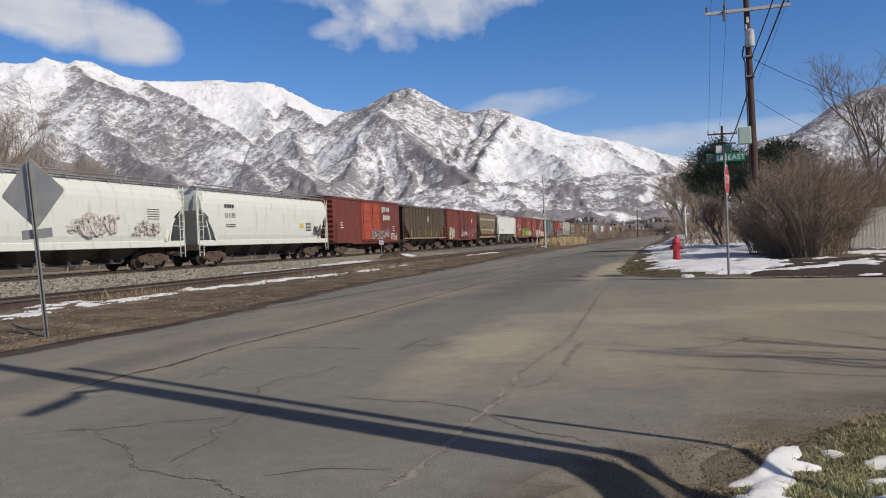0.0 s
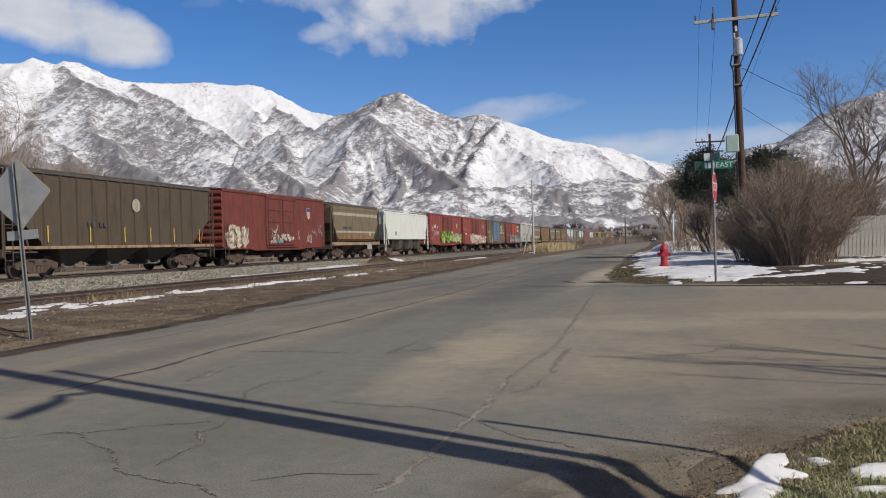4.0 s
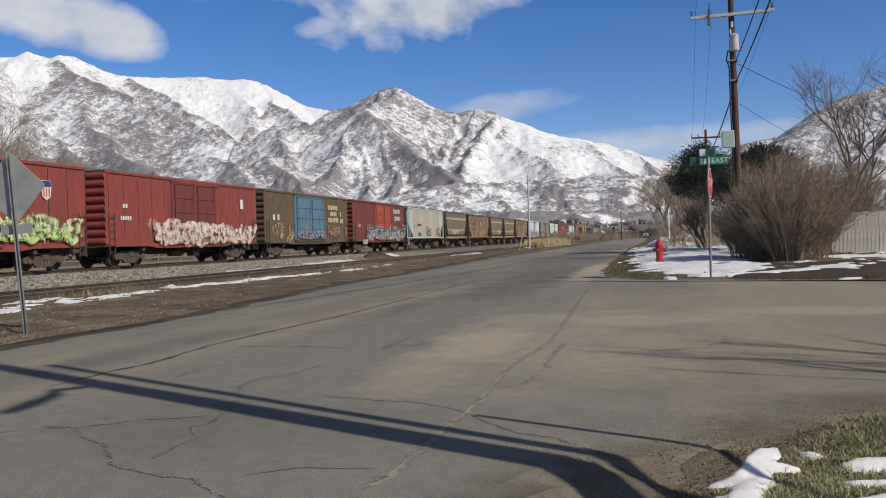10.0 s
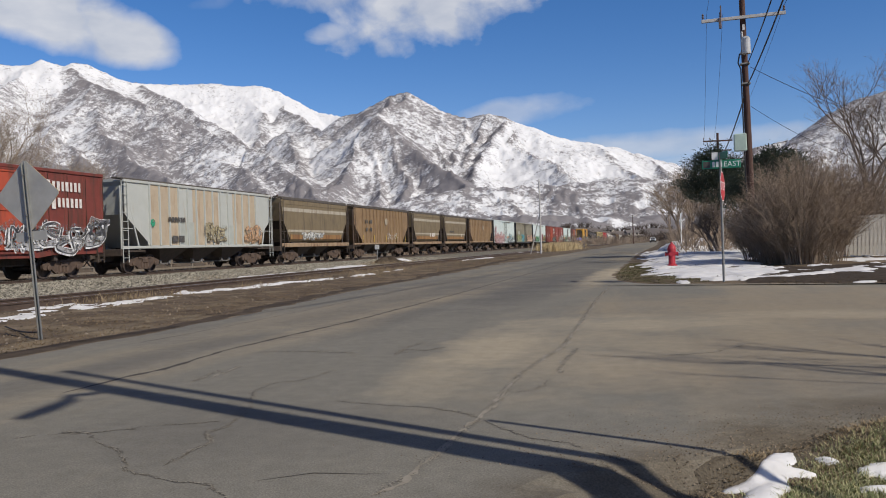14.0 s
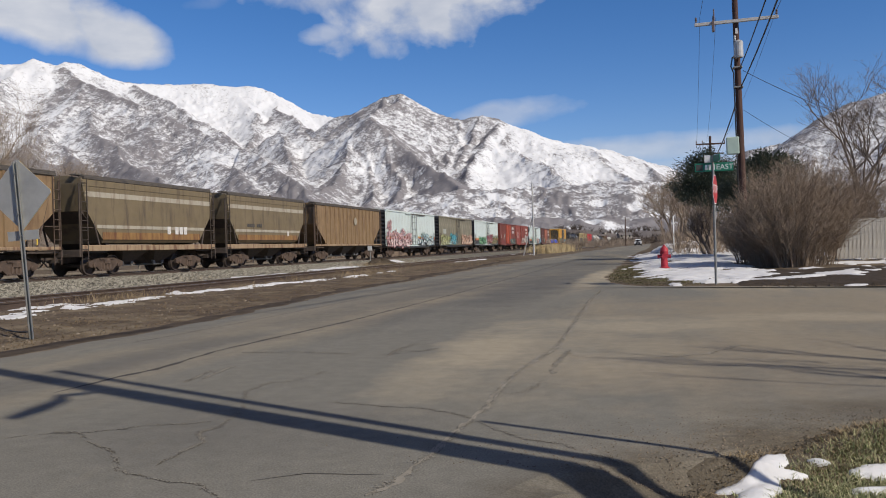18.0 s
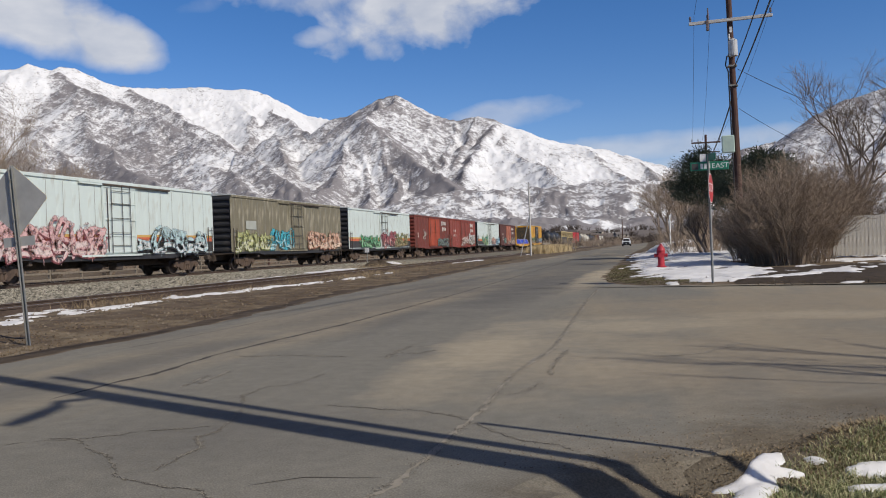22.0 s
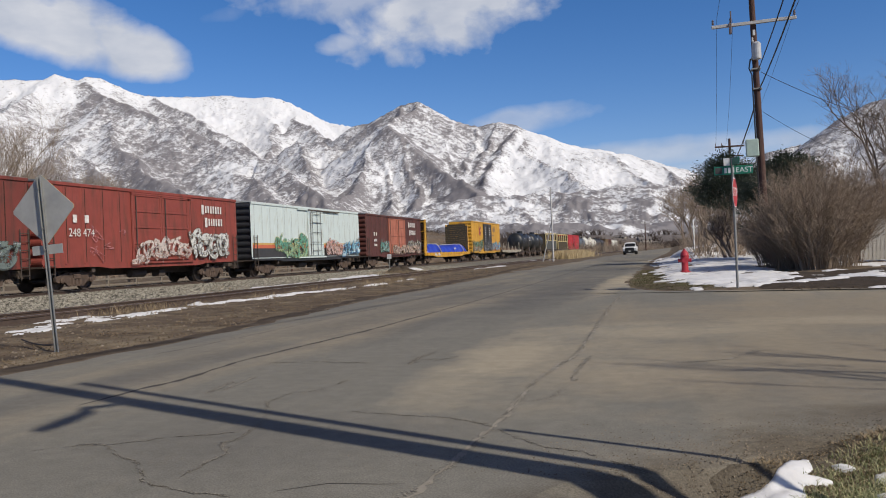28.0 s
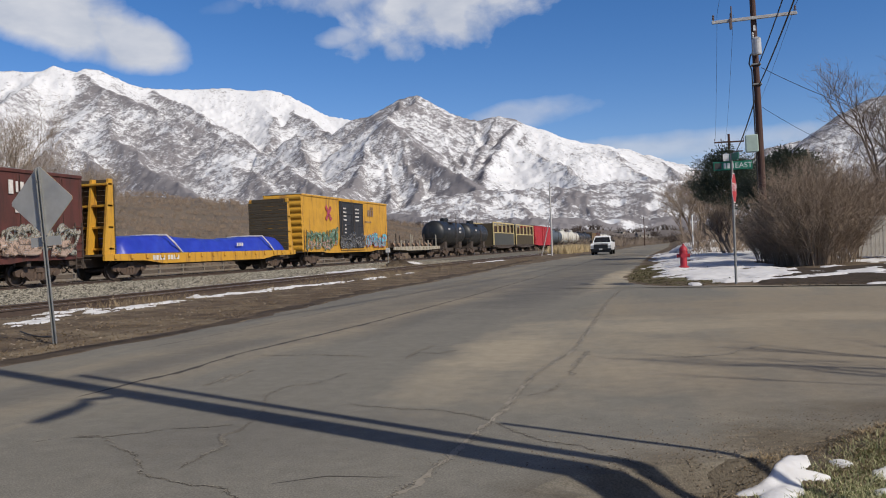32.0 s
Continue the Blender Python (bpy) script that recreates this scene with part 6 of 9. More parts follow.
def reefer(y0, y1, body, label, seed, stripe=True):
    """Refrigerator car: smooth plated sides, black ends, one plug door."""
    car, hl = boxcar(y0, y1, body, label=label, ends=M["black_end"], roof=M["reefer_roof"], door_w=2.6, door_y=0.4, ribs=17, rib_kind="plate", name="refrigerator_car", end_label="black corrugated end wall", sill_mat=M["black_end"])
    car["category"] = "boxcar"
    for s in (-1, 1):
        if stripe:
            part("stripe", Mesh().box(*sorted((s * 1.477, s * 1.482)), -hl + 0.02, hl - 0.02, 2.0, 2.12), M["stripe_gold"], car, "gold painted stripe")
            part("stripe", Mesh().box(*sorted((s * 1.477, s * 1.482)), -hl + 0.02, hl - 0.02, 1.78, 2.0), M["stripe_orange"], car, "orange painted stripe")
            part("lower_panel", Mesh().box(*sorted((s * 1.477, s * 1.482)), -hl + 0.02, hl - 0.02, 1.2, 1.78), M["stripe_dark"], car, "dark grey painted lower band")
        for y in (-0.72, 0.1, 0.72):
            part("door_rod", Mesh().tube([(s * 1.61, 0.4 + y, 1.25), (s * 1.61, 0.4 + y, 4.45)], 0.02, 6), M["door_steel"], car)
        for z in (1.6, 2.2, 2.9, 3.6, 4.2):
            part("door_rung", Mesh().tube([(s * 1.61, -0.35, z), (s * 1.61, 1.15, z)], 0.017, 6), M["door_steel"], car)
        part("door_track", Mesh().box(*sorted((s * 1.5, s * 1.62)), -0.9, 4.6, 4.44, 4.52), M["steel_dark"], car)
    return car, hl


# paints
M["white_car"] = paint("white_hopper_paint", (0.68, 0.69, 0.62), (0.42, 0.38, 0.3), 0.25, 0.5, 0.93)
M["red1"] = paint("boxcar_red", (0.185, 0.042, 0.03), (0.09, 0.034, 0.023), 0.55, 0.6)
M["red2"] = paint("faded_boxcar_red", (0.27, 0.058, 0.042), (0.15, 0.045, 0.03), 0.5, 0.6)
M["red3"] = paint("brown_boxcar_red", (0.11, 0.035, 0.027), (0.06, 0.026, 0.02), 0.6, 0.6)
M["orange_door"] = paint("orange_door_paint", (0.42, 0.075, 0.035), (0.2, 0.05, 0.03), 0.45, 0.55)
M["salmon_door"] = paint("salmon_door_paint", (0.46, 0.16, 0.10), (0.25, 0.08, 0.05), 0.5, 0.6)
M["brown_hopper"] = paint("brown_hopper_paint", (0.27, 0.178, 0.093), (0.13, 0.072, 0.038), 0.45, 0.65, 0.75)
M["dark_hopper"] = paint("dark_brown_hopper_paint", (0.095, 0.07, 0.045), (0.05, 0.035, 0.025), 0.4, 0.65)
M["tan_hopper"] = paint("khaki_hopper_paint", (0.196, 0.152, 0.088), (0.10, 0.075, 0.05), 0.45, 0.65)
M["tan_band"] = paint("pale_band_paint", (0.42, 0.38, 0.30), (0.22, 0.17, 0.12), 0.5, 0.65)
M["ochre"] = paint("rusty_ochre", (0.30, 0.17, 0.06), (0.14, 0.06, 0.03), 0.7, 0.7)
M["rust_sill"] = paint("rusty_sill", (0.36, 0.26, 0.16), (0.13, 0.06, 0.035), 0.6, 0.7)
M["grey_hopper"] = paint("grey_hopper_paint", (0.43, 0.445, 0.415), (0.36, 0.30, 0.22), 0.2, 0.6, 0.9)
M["gw_brown"] = paint("olive_brown_paint", (0.135, 0.102, 0.055), (0.09, 0.045, 0.028), 0.6, 0.6)
M["gw_blue"] = paint("blue_door_paint", (0.10, 0.20, 0.28), (0.07, 0.09, 0.1), 0.4, 0.5)
M["reefer_white"] = paint("pale_reefer_paint", (0.58, 0.66, 0.635), (0.40, 0.40, 0.35), 0.28, 0.5, 0.92)
M["reefer_tan"] = paint("grimy_reefer_paint", (0.19, 0.172, 0.118), (0.36, 0.33, 0.25), 0.45, 0.6)
M["reefer_roof"] = material("white_roof", (0.55, 0.56, 0.54), 0.6, 0, (0.4, 0.4, 0.38), 3, 0.7)
M["stripe_orange"] = paint("orange_stripe", (0.60, 0.15, 0.075), (0.3, 0.1, 0.05), 0.3)
M["stripe_gold"] = paint("gold_stripe", (0.60, 0.38, 0.12), (0.4, 0.25, 0.1), 0.3)
M["stripe_dark"] = paint("dark_band", (0.05, 0.05, 0.052), (0.09, 0.08, 0.07), 0.4)
M["ttx"] = paint("yellow_flatcar_paint", (0.62, 0.33, 0.035), (0.25, 0.12, 0.04), 0.4, 0.55)
M["planks"] = material("weathered_planks", (0.13, 0.10, 0.07), 0.9, 0, (0.07, 0.055, 0.04), 3, 0.9, stretch=(0.5, 4, 4), bump=0.4)
M["plank_dark"] = material("bulkhead_planks", (0.10, 0.082, 0.055), 0.9, 0, (0.055, 0.045, 0.032), 3, 0.9, stretch=(0.4, 3, 5), bump=0.4)
M["tarp"] = material("blue_tarpaulin", (0.02, 0.035, 0.34), 0.38, 0, (0.03, 0.06, 0.45), 1.5, 0.8, bump=0.5, bump_scale=3.0)
M["tank_black"] = paint("black_tank_paint", (0.016, 0.018, 0.02), (0.05, 0.045, 0.04), 0.3, 0.45)
M["tank_grey"] = paint("slate_tank_paint", (0.09, 0.11, 0.13), (0.05, 0.05, 0.05), 0.3)
M["tank_white"] = paint("cream_tank_paint", (0.66, 0.64, 0.56), (0.3, 0.22, 0.15), 0.4)
M["signal_red"] = paint("bright_red_paint", (0.45, 0.02, 0.03), (0.3, 0.03, 0.03), 0.3)
M["grey_panel"] = paint("grey_panel", (0.06, 0.065, 0.06), (0.1, 0.085, 0.06), 0.5)

# ---------------------------------------------------------------- the cars, in their order
M["tan_panel"] = paint("rusty_tan_paint", (0.44, 0.36, 0.26), (0.30, 0.20, 0.12), 0.35, 0.65)
TAN_PANELS = ((-5.6, -2.95), (-1.6, 1.1), (2.75, 5.55))
M["patch_grey"] = paint("grey_patch", (0.40, 0.42, 0.38), (0.3, 0.26, 0.2), 0.3)
M["cream"] = material("cream_lettering", (0.62, 0.52, 0.3), 0.7)
M["frame_yellow"] = paint("pale_yellow_frame", (0.62, 0.50, 0.24), (0.25, 0.18, 0.1), 0.4)
M["load_dark"] = material("dark_timber_stack", (0.05, 0.035, 0.028), 0.9, 0, (0.1, 0.06, 0.045), 2, 0.9, stretch=(1, 0.3, 3))
M["bay_grey"] = paint("grimy_bay", (0.22, 0.21, 0.19), (0.04, 0.035, 0.03), 1.0, 0.7)
M["emblem_blue"] = material("emblem_blue", (0.04, 0.06, 0.2), 0.6)
X = 1.50      # side plane towards the street


def two_word_sign(car, y, z, h, mat, seed, words=((8, 0.19), (7, 0.19))):
    rng = random.Random(seed)
    rows = []
    for i, (n, w) in enumerate(words):
        ya, zb = y + 0.3 * i, z - i * h * 1.75
        rows.append((ya, zb - 0.2 * h, h * 1.3, [w * 1.25]))
        rows.append((ya + w * 1.25 + h * 0.3, zb, h, blocks(n - 1, w * 0.85, rng)))
    bars(car, X + 0.012, rows, mat)


def small_print(car, y, z, mat, seed, n=3):
    rng = random.Random(seed)
    rows = []
    for k in range(n):
        rows.append((y, z - 0.2 * k, 0.10, blocks(rng.randint(3, 6), 0.09, rng)))
    bars(car, X + 0.012, rows, mat, "data_mark")


a, h = round_hopper(20.6, 38.6, M["white_car"], "white round-sided covered hopper with roof rails and pink graffiti", M["roof_grey"])
graffiti(a, 1.56, 0.2, 3.2, 1.75, 2.55, (0.66, 0.66, 0.6), (0.62, 0.42, 0.4), 1, 4, 0.1, (0.64, 0.56, 0.52), (0.66, 0.65, 0.59))
graffiti(a, 1.56, 4.6, 6.4, 1.75, 2.4, (0.66, 0.66, 0.6), (0.62, 0.42, 0.4), 2, 4, 0.1, (0.64, 0.56, 0.52), (0.66, 0.65, 0.59))
bars(a, 1.565, [(5.6, 3.0 - 0.12 * k, 0.03, [1.0]) for k in range(5)], M["black_letter"])
a, h = round_hopper(39.8, 57.8, M["white_car"], "white round-sided covered hopper with dark lettering", M["roof_grey"])
bars(a, 1.562, [(-6.2, 3.3, 0.22, [0.22] * 4), (-6.1, 2.3, 0.05, [1.1]), (-6.1, 2.18, 0.05, [1.1])], M["black_letter"])
number(a, "814183", 1.563, -6.2, 2.72, 0.42, M["black_letter"])
bars(a, 1.562, [(4.0, 2.2, 0.3, [0.5])], M["yellow_letter"])
bars(a, 1.562, [(4.9, 2.5 - 0.1 * k, 0.04, [0.9]) for k in range(6)], M["black_letter"])
graffiti(a, 1.56, 6.3, 7.6, 1.7, 2.5, (0.12, 0.13, 0.12), (0.06, 0.06, 0.07), 3, 3, 0.4)

a, h = boxcar(59.0, 75.3, M["red1"], M["orange_door"], "dark red boxcar with bright orange double door and white lettering", door_w=4.6, doors=2, door_y=0.2, roof=M["red3"])
two_word_sign(a, 3.1, 3.75, 0.42, M["white_letter"], 4)
graffiti(a, X + 0.1, 0.2, 4.6, 1.35, 2.1, (0.14, 0.045, 0.035), (0.6, 0.58, 0.55), 5, 6, 0.35)
graffiti(a, X + 0.02, 5.4, 7.2, 1.2, 1.8, (0.55, 0.52, 0.48), (0.45, 0.2, 0.15), 6, 3, 0.4)
small_print(a, 6.0, 2.4, M["white_letter"], 7)
small_print(a, -6.8, 2.6, M["white_letter"], 8)

a, h = ribbed_hopper(76.5, 92.6, M["dark_hopper"], "dark brown ribbed covered hopper with round emblem", ribs=12)
m = Mesh().lathe([(0.33, 1.525), (0.33, 1.532)], 20, "x", (0, 0.6, 3.3))
part("emblem", m, M["tan_band"], a, "round faded emblem")
bars(a, 1.525, [(-3.0, 2.2, 0.26, [0.2, 0.2, -0.2, 0.2, 0.2])], M["black_letter"])
for y in (-5.6, -2.9, -0.4, 1.7, 3.8, 6.3):
    bars(a, 1.525, [(y, 1.5, 0.7, [0.06])], M["yellow_letter"], "reflective_strip")

a, h = boxcar(93.6, 109.2, M["red1"], M["red1"], "dark red boxcar with white and green graffiti and shield emblem", door_w=4.4, doors=2, roof=M["red3"])


def shield(car, y, z):
    part("emblem", Mesh().prism([(y - 0.28, z + 0.4), (y + 0.28, z + 0.4), (y + 0.3, z + 0.1), (y + 0.24, z - 0.3), (y, z - 0.45), (y - 0.24, z - 0.3), (y - 0.3, z + 0.1)], "x", X + 0.01, X + 0.02), M["white_letter"], car, "white shield emblem")
    part("emblem_band", Mesh().box(X + 0.02, X + 0.026, y - 0.27, y + 0.27, z + 0.12, z + 0.38), M["emblem_blue"], car, "blue emblem band")
    st = Mesh()
    for k in range(3):
        st.box(X + 0.02, X + 0.026, y - 0.2 + 0.16 * k, y - 0.12 + 0.16 * k, z - 0.3, z + 0.1)
    part("emblem_stripe", st, M["stripe_orange"], car)


shield(a, 4.7, 3.55)
tags_on(a, X + 0.02, 2.6, 7.2, 1.5, 2.5, (0.6, 0.55, 0.5), 9, 9, 0.05)
graffiti(a, X + 0.02, -7.2, -4.9, 1.15, 2.6, (0.66, 0.6, 0.46), (0.3, 0.11, 0.08), 10, 2, 0.8, (0.6, 0.48, 0.36))
graffiti(a, X + 0.12, -1.2, 0.0, 1.3, 1.7, (0.16, 0.38, 0.34), (0.3, 0.4, 0.36), 13, 2, 0.4)
graffiti(a, X + 0.12, -1.5, 1.6, 1.35, 1.95, (0.6, 0.52, 0.48), (0.4, 0.2, 0.17), 11, 4, 0.15, None, (0.28, 0.08, 0.06))
tags_on(a, X + 0.12, -3.2, 2.0, 1.8, 2.6, (0.62, 0.6, 0.55), 12, 5)

a, h = slope_hopper(110.5, 122.5, M["tan_hopper"], "khaki two-bay covered hopper with pale stripes and rusty sill", M["tan_band"], M["ochre"], M["rust_sill"])
bars(a, 1.475, [(-3.2, 2.5, 0.2, [0.2, 0.2, 0.2, 0.2, -0.2, 0.2, 0.2, 0.2])], M["black_letter"])
bars(a, 1.475, [(3.2, 1.95, 0.32, [0.26])], M["white_letter"])

a, h = deep_hopper(123.9, 139.7, M["white_car"], "white three-bay covered hopper with deep grimy bays")
small_print(a, -4.5, 2.3, M["black_letter"], 13, 2)

a, h = boxcar(140.7, 156.4, M["red2"], M["red1"], "red boxcar with large lime green graffiti and shield emblem", door_w=4.6, doors=2, door_y=0.1)
number(a, "253 047", X + 0.02, -6.2, 2.22, 0.62, M["white_letter"])
bars(a, X + 0.012, [(-6.1, 2.95, 0.42, [0.26, 0.28]), (-4.7, 2.95, 0.24, [0.22])], M["white_letter"])
shield(a, 5.3, 3.5)
graffiti(a, X + 0.1, -3.3, 1.7, 1.25, 2.75, (0.32, 0.55, 0.05), (0.07, 0.09, 0.03), 14, 6, 0.55, (0.55, 0.75, 0.2))
graffiti(a, X + 0.1, 2.0, 7.0, 1.3, 2.45, (0.66, 0.66, 0.45), (0.25, 0.45, 0.08), 15, 6, 0.5, (0.6, 0.75, 0.2))
small_print(a, -7.2, 3.0, M["white_letter"], 16)
tags_on(a, X + 0.02, -7.5, -6.3, 1.6, 3.4, (0.6, 0.5, 0.5), 17, 4)

a, h = boxcar(157.8, 173.1, M["red2"], M["red1"], "red boxcar with cream and white graffiti along its base", door_w=4.6, doors=2, door_y=0.1)
graffiti(a, X + 0.1, -4.2, 1.2, 1.15, 2.35, (0.74, 0.64, 0.54), (0.55, 0.34, 0.25), 18, 5, 0.9, (0.72, 0.52, 0.4), (0.72, 0.58, 0.46))
graffiti(a, X + 0.1, 1.6, 7.2, 1.15, 2.15, (0.74, 0.64, 0.54), (0.55, 0.36, 0.26), 19, 5, 0.9, (0.72, 0.52, 0.4), (0.72, 0.58, 0.46))
bars(a, X + 0.012, [(5.4, 3.2, 0.6, [0.4]), (-6.4, 2.9, 0.2, [0.15, 0.15]), (-6.6, 2.3, 0.2, [0.12] * 5)], M["white_letter"])

a, h = boxcar(174.3, 189.8, M["gw_brown"], M["gw_blue"], "olive brown boxcar with pale blue double door", door_w=5.6, doors=2, door_y=-0.3, ends=M["dark_hopper"])
rng = random.Random(20)
bars(a, X + 0.012, [(3.3, 3.6, 0.36, blocks(6, 0.26, rng)), (3.8, 3.1, 0.36, blocks(4, 0.26, rng)), (3.3, 2.6, 0.36, blocks(7, 0.24, rng)), (5.9, 3.1, 0.36, [0.24]), (5.9, 2.55, 0.36, [0.24, 0.24])], M["cream"])
bars(a, X + 0.012, [(-6.6, 2.6, 0.4, [0.28, -0.2, 0.28])], M["white_letter"])
tags_on(a, X + 0.02, -7.0, -3.6, 1.3, 2.2, (0.6, 0.5, 0.3), 21, 9, 0.05)
graffiti(a, X + 0.1, -2.6, 2.2, 1.3, 1.9, (0.2, 0.3, 0.42), (0.5, 0.2, 0.15), 22, 6, 0.3)
for y in (-4.2, -1.2, 1.7, 4.4, 6.9):
    bars(a, X + 0.1, [(y, 1.5, 0.75, [0.09])], M["yellow_letter"], "reflective_strip")
graffiti(a, X + 0.02, 3.4, 5.6, 1.4, 2.2, (0.35, 0.2, 0.12), (0.2, 0.1, 0.08), 23, 3, 0.4)

a, h = boxcar(191.1, 206.4, M["red1"], M["orange_door"], "dark red boxcar with orange door and black and white graffiti", door_w=4.6, doors=2, door_y=0.6)
two_word_sign(a, 4.0, 3.75, 0.40, M["white_letter"], 24)
graffiti(a, X + 0.1, -4.2, 1.2, 1.2, 2.45, (0.03, 0.03, 0.035), (0.8, 0.8, 0.8), 25, 6, 0.4)
graffiti(a, X + 0.1, 1.8, 7.3, 1.2, 2.45, (0.03, 0.03, 0.035), (0.8, 0.8, 0.8), 26, 6, 0.4)
number(a, "2475", X + 0.02, -6.5, 2.3, 0.4, M["white_letter"])

a, h = ribbed_hopper(207.6, 223.4, M["grey_hopper"], "pale grey covered hopper with rusty tan panels", ribs=14, top=4.5, ends=M["grey_hopper"])
for ya, yb in TAN_PANELS:
    part("side_panel", Mesh().box(1.45, 1.456, ya, yb, 1.36, 4.42), M["tan_panel"], a, "rust-stained tan side panel")
graffiti(a, 1.52, -0.4, 1.7, 1.5, 2.5, (0.42, 0.36, 0.22), (0.12, 0.1, 0.08), 27, 3, 0.45)
graffiti(a, 1.52, 4.2, 6.2, 1.5, 2.4, (0.6, 0.36, 0.2), (0.3, 0.2, 0.12), 28, 3, 0.45)
bars(a, 1.525, [(-4.0, 2.6, 0.24, [0.2] * 6), (-3.7, 1.5, 0.36, [0.5, 0.5])], M["black_letter"])
m = Mesh().lathe([(0.2, 1.525), (0.2, 1.532)], 16, "x", (0, -5.4, 2.5))
part("emblem", m, spray((0.02, 0.3, 0.16)), a, "round green emblem")
part("patch", Mesh().box(1.456, 1.459, -2.9, -1.5, 1.4, 2.6), M["patch_grey"], a)
part("patch", Mesh().box(1.456, 1.459, 1.3, 2.8, 1.4, 2.5), M["patch_grey"], a)

a, h = slope_hopper(224.5, 237.1, M["tan_hopper"], "khaki two-bay covered hopper with white graffiti at its base", M["tan_band"], M["ochre"], M["rust_sill"])
graffiti(a, 1.47, -2.6, 1.0, 1.7, 2.2, (0.62, 0.62, 0.58), (0.3, 0.3, 0.28), 29, 5, 0.4)
a, h = ribbed_hopper(238.1, 253.9, M["brown_hopper"], "brown ribbed covered hopper with black initials", ribs=13)
bars(a, 1.525, [(-5.0, 3.05, 0.32, [0.24, 0.24, -0.3, 0.24, 0.24]), (-4.9, 2.35, 0.32, [0.22, 0.22, -0.3, 0.22, 0.22])], M["black_letter"])
part("emblem", Mesh().lathe([(0.33, 1.525), (0.33, 1.532)], 20, "x", (0, 0.6, 3.3)), M["tan_band"], a, "round faded emblem")
tags_on(a, 1.525, 0.6, 4.2, 1.7, 2.1, (0.65, 0.65, 0.62), 30, 7)
for y in (-5.6, -2.9, 0.4, 3.6, 6.3):
    bars(a, 1.525, [(y, 1.42, 0.6, [0.07])], M["yellow_letter"], "reflective_strip")
a, h = slope_hopper(255.0, 266.7, M["tan_hopper"], "khaki two-bay covered hopper with pale stripes and rusty sill", M["tan_band"], M["ochre"], M["rust_sill"])
bars(a, 1.475, [(1.0, 1.95, 0.4, [0.3, -0.2, 0.3, 0.3, 0.3])], M["white_letter"])
a, h = slope_hopper(267.9, 279.8, M["tan_hopper"], "khaki two-bay covered hopper with dark lettering", M["tan_band"], M["ochre"], M["rust_sill"])
bars(a, 1.475, [(-3.2, 2.5, 0.2, [0.2, 0.2, 0.2, 0.2, -0.2, 0.2, 0.2, 0.2])], M["black_letter"])
bars(a, 1.475, [(2.6, 1.95, 0.32, [0.26])], M["white_letter"])
a, h = ribbed_hopper(281.2, 297.0, M["brown_hopper"], "light brown ribbed covered hopper with small emblem", ribs=13)
part("emblem", Mesh().lathe([(0.33, 1.525), (0.33, 1.532)], 20, "x", (0, 0.9, 3.3)), M["tan_band"], a, "round faded emblem")

a, h = reefer(298.4, 316.5, M["reefer_white"], "pale refrigerator car with pink and black graffiti", 31)
graffiti(a, X + 0.05, -8.6, -0.9, 1.0, 2.6, (0.70, 0.44, 0.43), (0.2, 0.05, 0.06), 32, 7, 0.75, (0.74, 0.6, 0.57), (0.25, 0.07, 0.08))
graffiti(a, X + 0.1, 1.9, 8.0, 1.1, 2.35, (0.46, 0.62, 0.64), (0.02, 0.02, 0.025), 33, 6, 0.6, (0.7, 0.72, 0.72), (0.04, 0.045, 0.05))
graffiti(a, X + 0.02, -8.7, -7.6, 2.7, 3.6, (0.62, 0.4, 0.4), (0.4, 0.18, 0.2), 34, 2, 0.4)
a, h = reefer(318.8, 337.0, M["reefer_tan"], "grimy olive refrigerator car with yellow, blue and peach graffiti", 35, False)
graffiti(a, X + 0.02, -8.6, -4.0, 1.2, 2.35, (0.50, 0.52, 0.24), (0.14, 0.16, 0.06), 36, 6, 0.5, (0.66, 0.66, 0.5))
graffiti(a, X + 0.02, -3.9, -0.4, 1.15, 2.5, (0.06, 0.42, 0.52), (0.03, 0.1, 0.13), 37, 4, 0.6, (0.5, 0.68, 0.7))
graffiti(a, X + 0.1, 2.3, 8.5, 1.2, 2.4, (0.64, 0.42, 0.3), (0.3, 0.12, 0.08), 38, 6, 0.5, (0.7, 0.55, 0.42))
part("patch", Mesh().box(X, X + 0.006, -7.3, -5.9, 2.55, 3.1), M["patch_grey"], a)
a, h = reefer(339.0, 357.2, M["reefer_white"], "pale refrigerator car with green and red graffiti", 39)
graffiti(a, X + 0.02, -6.2, -1.2, 1.2, 2.3, (0.10, 0.32, 0.16), (0.12, 0.22, 0.13), 40, 5, 0.6, (0.3, 0.5, 0.3))
graffiti(a, X + 0.12, -0.8, 3.4, 1.25, 2.7, (0.36, 0.10, 0.12), (0.15, 0.04, 0.05), 41, 5, 0.5, (0.6, 0.4, 0.36))
graffiti(a, X + 0.02, 3.8, 7.8, 1.3, 2.5, (0.2, 0.26, 0.12), (0.5, 0.26, 0.16), 42, 4, 0.45)

